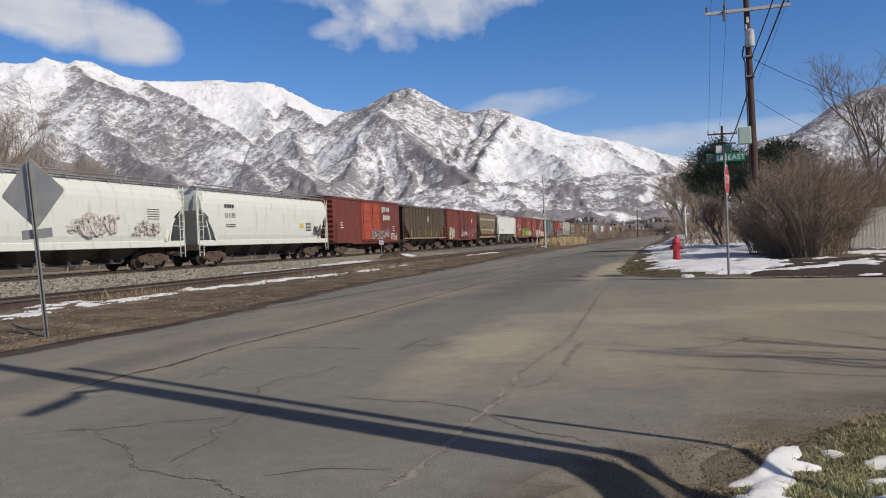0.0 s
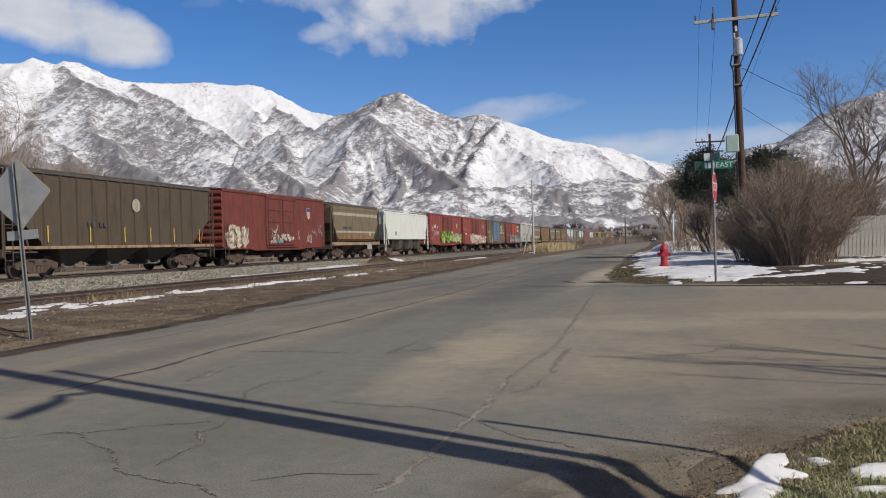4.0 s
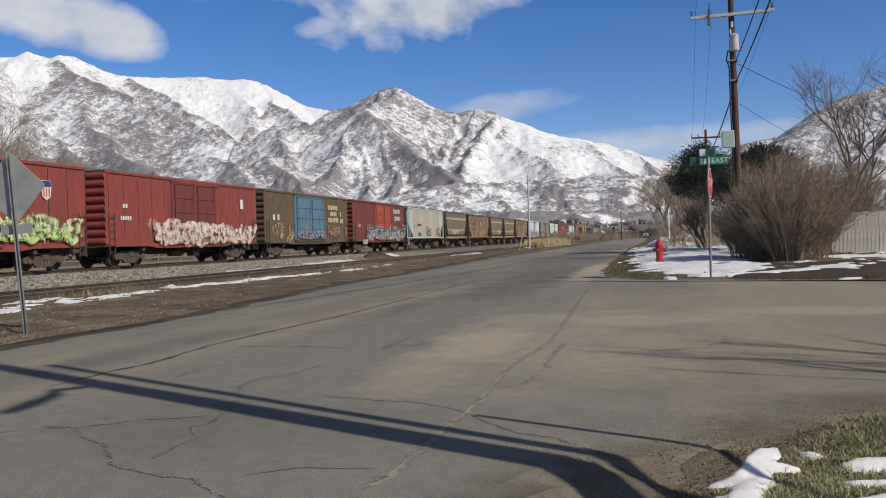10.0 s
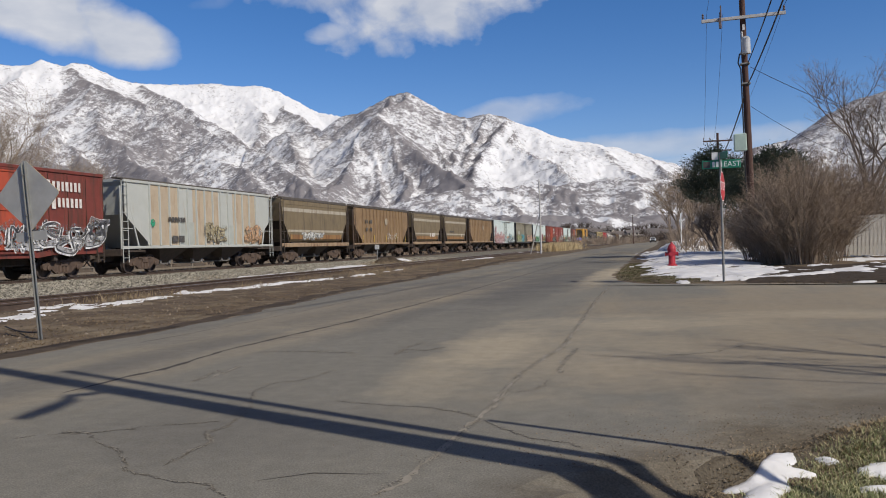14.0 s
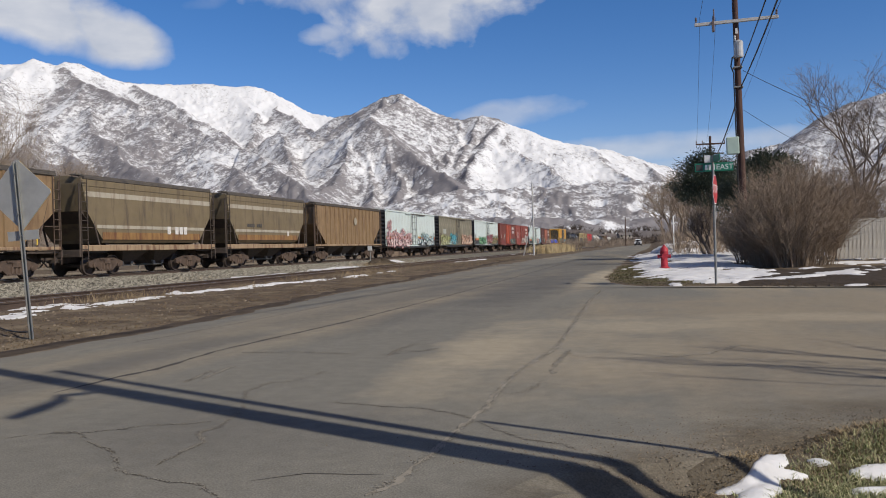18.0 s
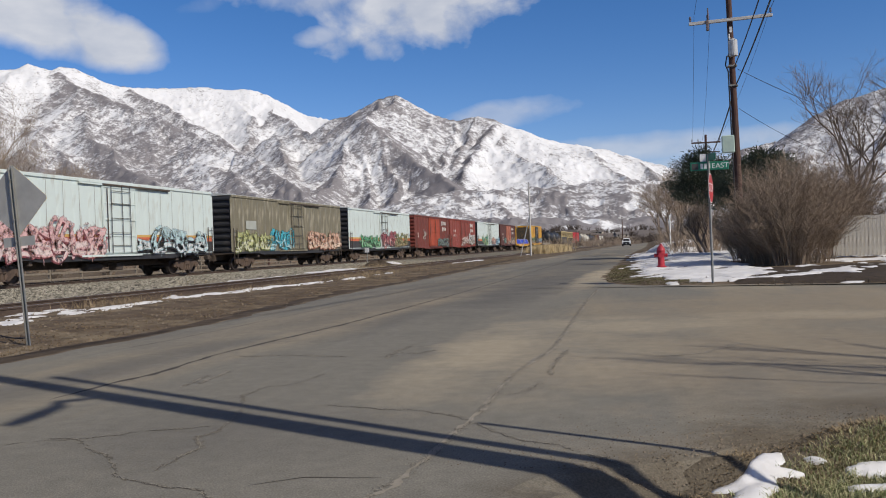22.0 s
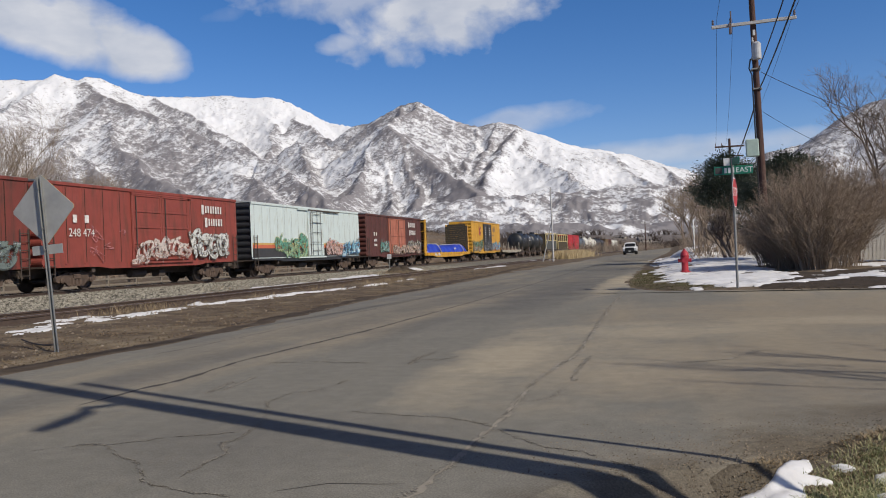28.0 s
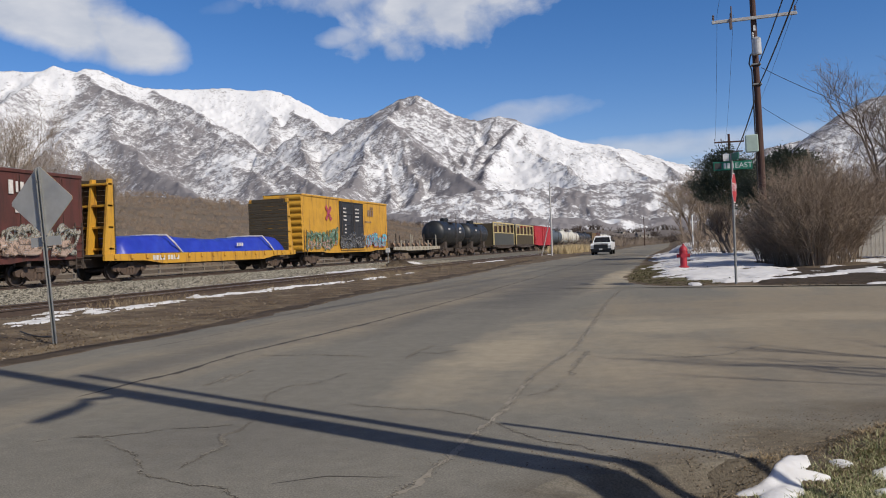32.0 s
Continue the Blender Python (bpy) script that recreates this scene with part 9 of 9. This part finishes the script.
def juniper(x, y, w, h, seed, n, base=0.3):
    """Evergreen: limbs from a short trunk carrying flat sprays of needles."""
    rng = random.Random(seed)
    t = thing("evergreen_tree", "dark green spreading juniper tree", "tree", group="evergreens", at=(x, y, ground_z(x, y)))
    tr, lf = Mesh(), Mesh()
    tr.tube([(0, 0, -0.3), (0.1, 0, h * 0.4), (0, 0.1, h * 0.85)], 0.16, 8, 0.05)
    for k in range(n):
        an, u = rng.uniform(0, 6.283), rng.random()
        z = h * (base + (0.98 - base) * u)
        reach = w * (1 - 0.75 * abs(u - 0.35) ** 1.3) * rng.uniform(0.55, 1.05)
        tip = Vector((reach * math.cos(an), reach * math.sin(an), z + rng.uniform(0, 0.5)))
        root = Vector((0, 0, z * 0.75))
        if k % 3 == 0:
            tr.tube([root, root.lerp(tip, 0.5) + Vector((0, 0, 0.1)), tip], 0.04, 4, 0.01, cap=False)
        for j in range(190):
            v = rng.random() ** 0.5
            p = root.lerp(tip, 0.45 + 0.6 * v) + Vector((rng.gauss(0, 0.24), rng.gauss(0, 0.24), rng.gauss(0, 0.17)))
            d = Vector((math.cos(an) + rng.uniform(-1, 1), math.sin(an) + rng.uniform(-1, 1), rng.uniform(-0.2, 1.1))).normalized()
            s = d.cross(Vector((rng.random(), rng.random(), 1))).normalized() * 0.03
            o = len(lf.v)
            e = p + d * rng.uniform(0.09, 0.2)
            lf.v += [tuple(p - s), tuple(p + s), tuple(e + s * 0.3), tuple(e - s * 0.3)]
            lf.f.append((o, o + 1, o + 2, o + 3))
    part("trunk", tr, M["bark"], t)
    o = part("crown", lf, M["juniper"], t)
    o["kind"] = "stuff"


juniper(3.45, 53.0, 2.1, 6.2, 1, 100, 0.48)
juniper(5.6, 46.5, 2.1, 5.2, 2, 120)
juniper(6.5, 47.0, 1.6, 5.1, 3, 70)

# ---- grass, weeds, stones
def island_material(name, lo, hi):
    m = material(name, lo, 0.9)
    nt = m.node_tree
    N, Lk = nt.nodes.new, nt.links.new
    gm = N("ShaderNodeNewGeometry")
    rp = N("ShaderNodeValToRGB")
    rp.color_ramp.elements[0].color = (*lo, 1)
    rp.color_ramp.elements[1].color = (*hi, 1)
    Lk(gm.outputs["Random Per Island"], rp.inputs[0])
    Lk(rp.outputs[0], nt.nodes["Principled BSDF"].inputs["Base Color"])
    return m


def blades(name, label, category, spots, mat, seed, h, lean=0.5, width=0.006):
    rng = random.Random(seed)
    m = Mesh()
    heights = ground_height(np.array([p[0] for p in spots]), np.array([p[1] for p in spots])).tolist()
    for (x, y), gz in zip(spots, heights):
        z = gz - 0.008
        hh = h * rng.uniform(0.4, 1.25)
        an = rng.uniform(0, 6.283)
        dx, dy = math.cos(an) * hh * lean * rng.random(), math.sin(an) * hh * lean * rng.random()
        sx, sy = -math.sin(an) * width, math.cos(an) * width
        o = len(m.v)
        m.v += [(x - sx, y - sy, z), (x + sx, y + sy, z), (x + dx * 0.5 + sx * 0.8, y + dy * 0.5 + sy * 0.8, z + hh * 0.65), (x + dx * 0.5 - sx * 0.8, y + dy * 0.5 - sy * 0.8, z + hh * 0.65), (x + dx * 1.3, y + dy * 1.3, z + hh)]
        m.f += [(o, o + 1, o + 2, o + 3), (o + 3, o + 2, o + 4)]
    return thing(name, label, category, kind="stuff", mesh=m, mat=mat)


M["verge_grass"] = island_material("winter_grass_blades", (0.10, 0.138, 0.045), (0.56, 0.53, 0.31))
M["litter"] = material("straw_litter", (0.27, 0.20, 0.12), 0.95, 0, (0.10, 0.07, 0.045), 1.5, 0.9, coord="World")
rng = random.Random(77)
spots = []
while len(spots) < 42000:
    x, y = rng.uniform(0.1, 2.6), rng.uniform(3.3, 6.0)
    edge = float(road_right(y))
    bare = max(float(verge_main(x, y)), float(verge_side(x, y)))
    if x > edge + 0.05 + 0.35 * rng.random() ** 2 and bare < 0.1 + 0.25 * rng.random() ** 3:
        spots.append((x, y))
blades("grass", "short winter grass, green and straw, on the verge", "grass", spots, M["verge_grass"], 1, 0.043, 1.6, 0.0026)
spots = []
for k in range(17000):
    t = rng.random()
    y = 3.3 + 3.0 * t
    x = float(road_right(y)) + rng.gauss(0.06, 0.17)
    if max(float(verge_main(x, y)), float(verge_side(x, y))) < 0.0:
        spots.append((x, y))
blades("dead_grass", "thin straw and litter along the crumbled road edge", "grass", spots, M["dry_grass"], 2, 0.03, 1.8, 0.004)
# grass strip before the hydrant
spots = []
while len(spots) < 15000:
    y = rng.uniform(20.9, 40)
    x = rng.uniform(-1.6, 1.2)
    if x > float(road_right(y)) + 0.05 + 0.3 * rng.random() ** 2 and (x < 0.8 or y < 22.5):
        spots.append((x, y))
blades("grass", "short green and brown grass by the hydrant", "grass", spots, M["lawn"], 3, 0.034, 2.2, 0.009)
# weeds by the siding
spots = []
for cx, cy, n, s in ((-12.7, 16.8, 220, 0.5), (-13.0, 18.4, 120, 0.4), (-12.3, 22.8, 80, 0.3), (-12.4, 33.5, 350, 0.9), (-13.6, 47, 300, 1.4), (-15.6, 52, 350, 1.2), (-12.4, 41, 200, 1.2), (-17.4, 50, 420, 0.7), (-19.0, 58, 200, 0.7), (-13.4, 36, 160, 0.8), (-12.6, 28, 110, 0.5), (-18, 30, 60, 0.5), (-15.5, 14.5, 90, 0.4), (-11.0, 30, 120, 0.8)):
    for k in range(n):
        spots.append((cx + rng.gauss(0, s), cy + rng.gauss(0, s * 1.8)))
spots += [(-18.6 + rng.gauss(0, 0.6), 53.5 + rng.gauss(0, 1.6)) for k in range(260)]
blades("weeds", "clumps of tall straw-coloured dead weeds by the siding", "weeds", spots, M["dry_grass"], 4, 0.24, 1.9, 0.005)
spots = []
for k in range(26000):
    y = 6 + 70 * rng.random() ** 1.7
    x = float(road_left(y)) - 0.3 - abs(rng.gauss(0, 1.6))
    if x > -16:
        spots.append((x, y))
blades("dead_grass", "matted dead grass on the dirt shoulder", "grass", spots, M["litter"], 5, 0.03, 4.0, 0.005)
M["pale_straw"] = material("pale_straw", (0.62, 0.50, 0.30), 0.9, 0, (0.44, 0.34, 0.19), 2, 0.9)
spots = [(-13.1 + rng.gauss(0, 0.8), 98 + 26 * rng.random()) for k in range(9000)]
blades("tall_grass", "band of tall pale dry grass beside the road", "grass", spots, M["pale_straw"], 6, 0.95, 0.45, 0.02)


def stones(name, label, n, place, seed, size, mat, on_road=False):
    rng = random.Random(seed)
    m = Mesh()
    spots = [place(rng) for k in range(n)]
    heights = ground_height(np.array([p[0] for p in spots]), np.array([p[1] for p in spots])).tolist()
    if on_road:
        heights = corner_dip(np.array([p[0] for p in spots]), np.array([p[1] for p in spots])).tolist()
    for (x, y), z in zip(spots, heights):
        r = size * rng.uniform(0.5, 1.35)
        o = len(m.v)
        for a, b, c in ((1, 0, -0.2), (-0.3, 0.95, -0.2), (-0.5, -0.85, -0.2), (0.15, 0.05, 0.8), (0.6, 0.5, 0.35)):
            m.v.append((x + r * (a + rng.uniform(-0.35, 0.35)), y + r * (b + rng.uniform(-0.35, 0.35)), z + r * (c + rng.uniform(-0.2, 0.2))))
        m.f += [(o, o + 1, o + 3), (o + 1, o + 2, o + 3), (o + 2, o, o + 3), (o, o + 4, o + 1), (o, o + 3, o + 4), (o + 1, o + 4, o + 3)]
    return thing(name, label, "gravel", kind="stuff", mesh=m, mat=mat)


M["ballast"] = island_material("crushed_ballast", (0.06, 0.056, 0.047), (0.35, 0.325, 0.265))
M["pebble"] = island_material("pebbles", (0.06, 0.047, 0.035), (0.25, 0.205, 0.155))
stones("ballast", "grey crushed stone ballast of the main track", 42000, lambda r: (r.uniform(-28.6, -16.6), 12 + 62 * r.random() ** 1.5), 8, 0.055, M["ballast"])
stones("pebbles", "pebbles and clods on the dirt shoulder", 5000, lambda r: (r.uniform(-16, -7.6), 7 + 40 * r.random() ** 1.6), 9, 0.022, M["pebble"])


def gravel_edge(r):
    y = r.uniform(3.2, 6.2)
    return float(road_right(y)) + r.gauss(-0.1, 0.22), y


stones("soil_clods", "dark clods in the planting bed", 1500, lambda r: (r.uniform(2.2, 9), r.uniform(19.2, 24)), 11, 0.05, M["dark_soil"])

stones("edge_gravel", "fine gravel crumbled from the road edge", 2500, gravel_edge, 10, 0.009, M["pebble"])

def corner_grit(r):
    y = 4.0 + 4.5 * r.random() ** 1.3
    return float(road_right(min(y, 6.2))) - abs(r.gauss(0, 0.6)) - 0.03 + max(0, y - 5.5) * r.random() * 1.5, y


stones("road_grit", "loose grit scattered over the street corner", 3600, corner_grit, 12, 0.0055, M["pebble"], True)

# earth mound with weeds near the siding
M["mound_earth"] = material("dug_earth", (0.10, 0.078, 0.055), 0.95, 0, (0.045, 0.035, 0.026), 3.0, 0.9, bump=0.6, bump_scale=14)
md = Mesh()
for j in range(9):
    for k in range(20):
        f, a = 1 - j / 8, 2 * math.pi * k / 20
        q = 1 + 0.25 * math.sin(3 * a + 1) + 0.15 * math.sin(7 * a)
        md.v.append((-18.4 + 0.9 * q * f * math.cos(a), 54 + 2.0 * q * f * math.sin(a), 0.02 + 0.42 * (1 - f ** 2) * (0.75 + 0.25 * math.sin(5 * a + 4 * f)) + 0.10 * float(vnoise(np.array([3.1 * f * math.cos(a)]), np.array([4.3 * f * math.sin(a)]), 12)[0])))
md.f = [(j * 20 + k, j * 20 + (k + 1) % 20, j * 20 + 20 + (k + 1) % 20, j * 20 + 20 + k) for j in range(8) for k in range(20)]
thing("earth_mound", "small mound of dug brown earth by the siding", "mound", mesh=md, mat=M["mound_earth"], smooth=True)

# ---------------------------------------------------------------- distance


def thicket(name, label, n, place, seed, hmin, hmax, mat, r=0.03):
    """Far brush: bundles of bare stems, too many to count."""
    rng = random.Random(seed)
    m = Mesh()
    for k in range(n):
        x, y = place(rng)
        z = max(terrain_z(x, y), ground_z(x, y)) - 0.3
        h = rng.uniform(hmin, hmax)
        for j in range(9):
            a = rng.uniform(0, 6.283)
            q = rng.uniform(0.2, 0.75) * h
            p = Vector((x + rng.gauss(0, 0.3), y + rng.gauss(0, 0.3), z))
            e = p + Vector((q * math.cos(a), q * math.sin(a), h * rng.uniform(0.6, 1)))
            spike(m, p, e, r * rng.uniform(0.6, 1.4))
            c = p.lerp(e, 0.55)
            spike(m, c, c + Vector((rng.uniform(-1, 1), rng.uniform(-1, 1), rng.uniform(0, 1))) * h * 0.35, r * 0.6)
    return thing(name, label, "brush", kind="stuff", mesh=m, mat=mat)


def on_hill(r):
    a, d = radians(r.uniform(-47, -14)), 120 + 330 * r.random() ** 0.8
    return d * math.sin(a), d * math.cos(a)


def past_road(r):
    a, d = radians(r.uniform(-11, 9)), 190 + 420 * r.random()
    x, y = d * math.sin(a), d * math.cos(a)
    on = float(road_left(y)) - 3 < x < float(road_right(y)) + 3
    return x + (18 if on else 0), y


thicket("hillside_brush", "brown leafless brush scattered over the hillside", 6500, on_hill, 3, 1.0, 3.4, M["twig"], 0.06)
thicket("far_woods", "hazy brown woods beyond the road", 1500, past_road, 4, 1.5, 5.0, M["twig_grey"], 0.06)


def bluff_foot(r):
    a, d = radians(r.uniform(-24, 4)), 500 + 480 * r.random()
    a += 0.012 * math.sin(d / 37)
    x, y = d * math.sin(a), d * math.cos(a)
    on = float(road_left(y)) - 3 < x < float(road_right(y)) + 3
    return x + (20 if on else 0), y


M["far_bark"] = material("dark_far_bark", (0.105, 0.08, 0.065), 0.95, 0, (0.06, 0.048, 0.042), 0.2, 0.9, coord="World")
thicket("foothill_woods", "dark bare woods along the foot of the bluff", 3200, bluff_foot, 6, 3.0, 7.0, M["far_bark"], 0.15)
thicket("roadside_brush", "tangle of bare brush behind the snowy lot", 260, lambda r: (r.uniform(1.5, 8), r.uniform(50, 130)), 5, 1.0, 3.2, M["twig"], 0.025)
M["house_wall"] = material("pale_house_wall", (0.42, 0.37, 0.30), 0.85, 0, (0.40, 0.37, 0.33), 1, 0.7)
M["house_roof"] = material("grey_shingle_roof", (0.20, 0.18, 0.17), 0.9, 0, (0.13, 0.12, 0.115), 2, 0.8)
M["glass"] = material("dark_window_glass", (0.02, 0.022, 0.025), 0.25)


def house(x, y, z, w, d, h, rz, label):
    t = thing("house", label, "house", group="far houses", at=(x, y, z), rz=rz)
    part("wall", Mesh().box(-w / 2, w / 2, -d / 2, d / 2, -2, h), M["house_wall"], t)
    part("roof", Mesh().prism([(-d / 2 - 0.5, h), (d / 2 + 0.5, h), (0, h + d * 0.3)], "x", -w / 2 - 0.4, w / 2 + 0.4), M["house_roof"], t)
    for k in range(3):
        part("window", Mesh().box(-w / 2 + w * (k + 0.5) / 3 - 0.6, -w / 2 + w * (k + 0.5) / 3 + 0.6, -d / 2 - 0.06, -d / 2 + 0.05, 1.0, 2.3), M["glass"], t)


house(13.9, 44.5, 0.5, 3.6, 3.2, 2.1, -8, "small pale shed behind the board fence")
house(-20, 620, 4.0, 9, 7, 2.4, 20, "low pale house beyond the end of the road")
house(-42, 700, 7.5, 9, 7, 2.4, -10, "pale hillside house with a grey roof")
for hx, hy, turn in ((-18, 820, 12), (-95, 860, -15), (-150, 900, 8), (-205, 960, -20), (-60, 930, 5)):
    house(hx, hy, terrain_z(hx, hy), 11, 8, 2.8, turn, "low tan house at the foot of the mountains")

# ---------------------------------------------------------------- pickup
M["truck_white"] = material("white_car_paint", (0.78, 0.79, 0.80), 0.25, 0, (0.74, 0.75, 0.76), 2, 0.5)
M["grille_black"] = material("black_grille", (0.015, 0.015, 0.016), 0.4)
M["tyre"] = material("tyre_rubber", (0.018, 0.018, 0.018), 0.85)
M["rim"] = material("wheel_rim", (0.45, 0.45, 0.46), 0.35, 0.8)
M["lamp_lens"] = material("headlamp_lens", (0.6, 0.62, 0.64), 0.12)
TRUCK_WHEELS = []


def pickup():
    """White pickup that drives towards the standing place; its front is at -y."""
    t = thing("pickup_truck", "white pickup truck driving along the street", "pickup truck", at=(-6.5, 450, 0.005))
    body = [(-2.75, 0.55), (-2.75, 0.95), (-2.6, 1.05), (-1.35, 1.14), (-1.3, 1.14), (0.75, 1.14), (2.75, 1.12), (2.78, 0.6), (2.4, 0.45), (-2.4, 0.45)]
    part("body", Mesh().prism(body, "x", -0.98, 0.98), M["truck_white"], t)
    cab = Mesh()
    lo, hi = 0.92, 0.74
    rings = [(1.13, lo, -1.35, 0.85), (1.75, hi, -0.62, 0.72), (1.84, hi - 0.08, -0.5, 0.6)]
    cab.hull([(z, w, a, b) for z, w, a, b in rings])
    part("cab", cab, M["truck_white"], t)
    part("windscreen", Mesh().add([(-0.80, -1.27, 1.2), (0.80, -1.27, 1.2), (0.68, -0.69, 1.70), (-0.68, -0.69, 1.70)], [(0, 1, 2, 3)]).add([(-0.80, -1.25, 1.19), (0.80, -1.25, 1.19), (0.68, -0.67, 1.69), (-0.68, -0.67, 1.69)], [(3, 2, 1, 0)]), M["glass"], t, "dark tinted windscreen")
    for s in (-1, 1):
        part("side_window", Mesh().prism([(-0.95, 1.2), (0.6, 1.2), (0.5, 1.66), (-0.55, 1.66)], "x", *sorted((s * 0.80, s * 0.87))), M["glass"], t)
        part("headlight", Mesh().box(*sorted((s * 0.62, s * 0.96)), -2.79, -2.7, 0.74, 0.93, 0.02), M["lamp_lens"], t, "clear headlight lens")
        part("mirror", Mesh().box(*sorted((s * 0.98, s * 1.2)), -1.05, -0.95, 1.2, 1.42, 0.03), M["grille_black"], t)
        part("bed_side", Mesh().box(*sorted((s * 0.86, s * 0.97)), 0.9, 2.74, 1.1, 1.28, 0.03), M["truck_white"], t)
    part("grille", Mesh().box(-0.66, 0.66, -2.82, -2.7, 0.6, 1.02, 0.02), M["grille_black"], t)
    part("bumper", Mesh().box(-0.98, 0.98, -2.92, -2.7, 0.42, 0.62, 0.04), M["grille_black"], t, "dark front bumper")
    part("air_dam", Mesh().box(-0.9, 0.9, -2.8, -2.65, 0.25, 0.43, 0.02), M["grille_black"], t)
    part("plate", Mesh().box(-0.15, 0.15, -2.935, -2.92, 0.47, 0.6), M["sign_white"], t)
    part("hood_seam", Mesh().box(-0.75, 0.75, -2.5, -1.4, 1.1, 1.17, 0.03), M["truck_white"], t)
    for sx in (-1, 1):
        for y in (-1.75, 1.75):
            w = part("wheel", Mesh().lathe([(0.2, -0.13), (0.36, -0.13), (0.39, -0.08), (0.39, 0.08), (0.36, 0.13), (0.2, 0.13)], 20, "x"), M["tyre"], t, at=(sx * 0.86, y, 0.39))
            part("rim", Mesh().lathe([(0.0, sx * 0.12), (0.08, sx * 0.13), (0.2, sx * 0.10), (0.21, sx * 0.13)], 16, "x"), M["rim"], w)
            TRUCK_WHEELS.append((w, sx * 0.86, y))
    return t


PICKUP = pickup()


# ---------------------------------------------------------------- what moves


def motions():
    times = [0.0, 1 / 30] + [float(t) for t in range(1, 32)] + [32.0 - 1 / 30, 32.0]
    for car, y in CARS:
        walk(car, [(t, pose(TRACK_X, y - SPEED * t, RAIL_Z)) for t in times])
    turn = math.degrees(SPEED / WHEEL_R) / FPS
    for k in (-1, 1):
        first = WHEELSETS[k][0]
        walk(first, [(f / FPS, pose(0, k * 0.89, WHEEL_R, turn * f)) for f in range(0, 961)])
        for w in WHEELSETS[k][1:]:
            w.rotation_mode = "QUATERNION"
            ad = w.animation_data_create()
            ad.action = first.animation_data.action
            ad.action_slot = first.animation_data.action_slot
    speed = 11.5
    walk(PICKUP, [(t, pose(float(np.interp(t, [0, 12, 16, 20, 25, 29, 32], [2.0, -1.2, -3.3, -4.6, -6.0, -6.3, -6.5])), 82 + speed * (32 - t), 0.005)) for t in times])
    turn = math.degrees(speed / 0.39) / FPS
    for w, x, y in TRUCK_WHEELS:
        walk(w, [(f / FPS, pose(x, y, 0.39, turn * f)) for f in range(0, 961)])



motions()
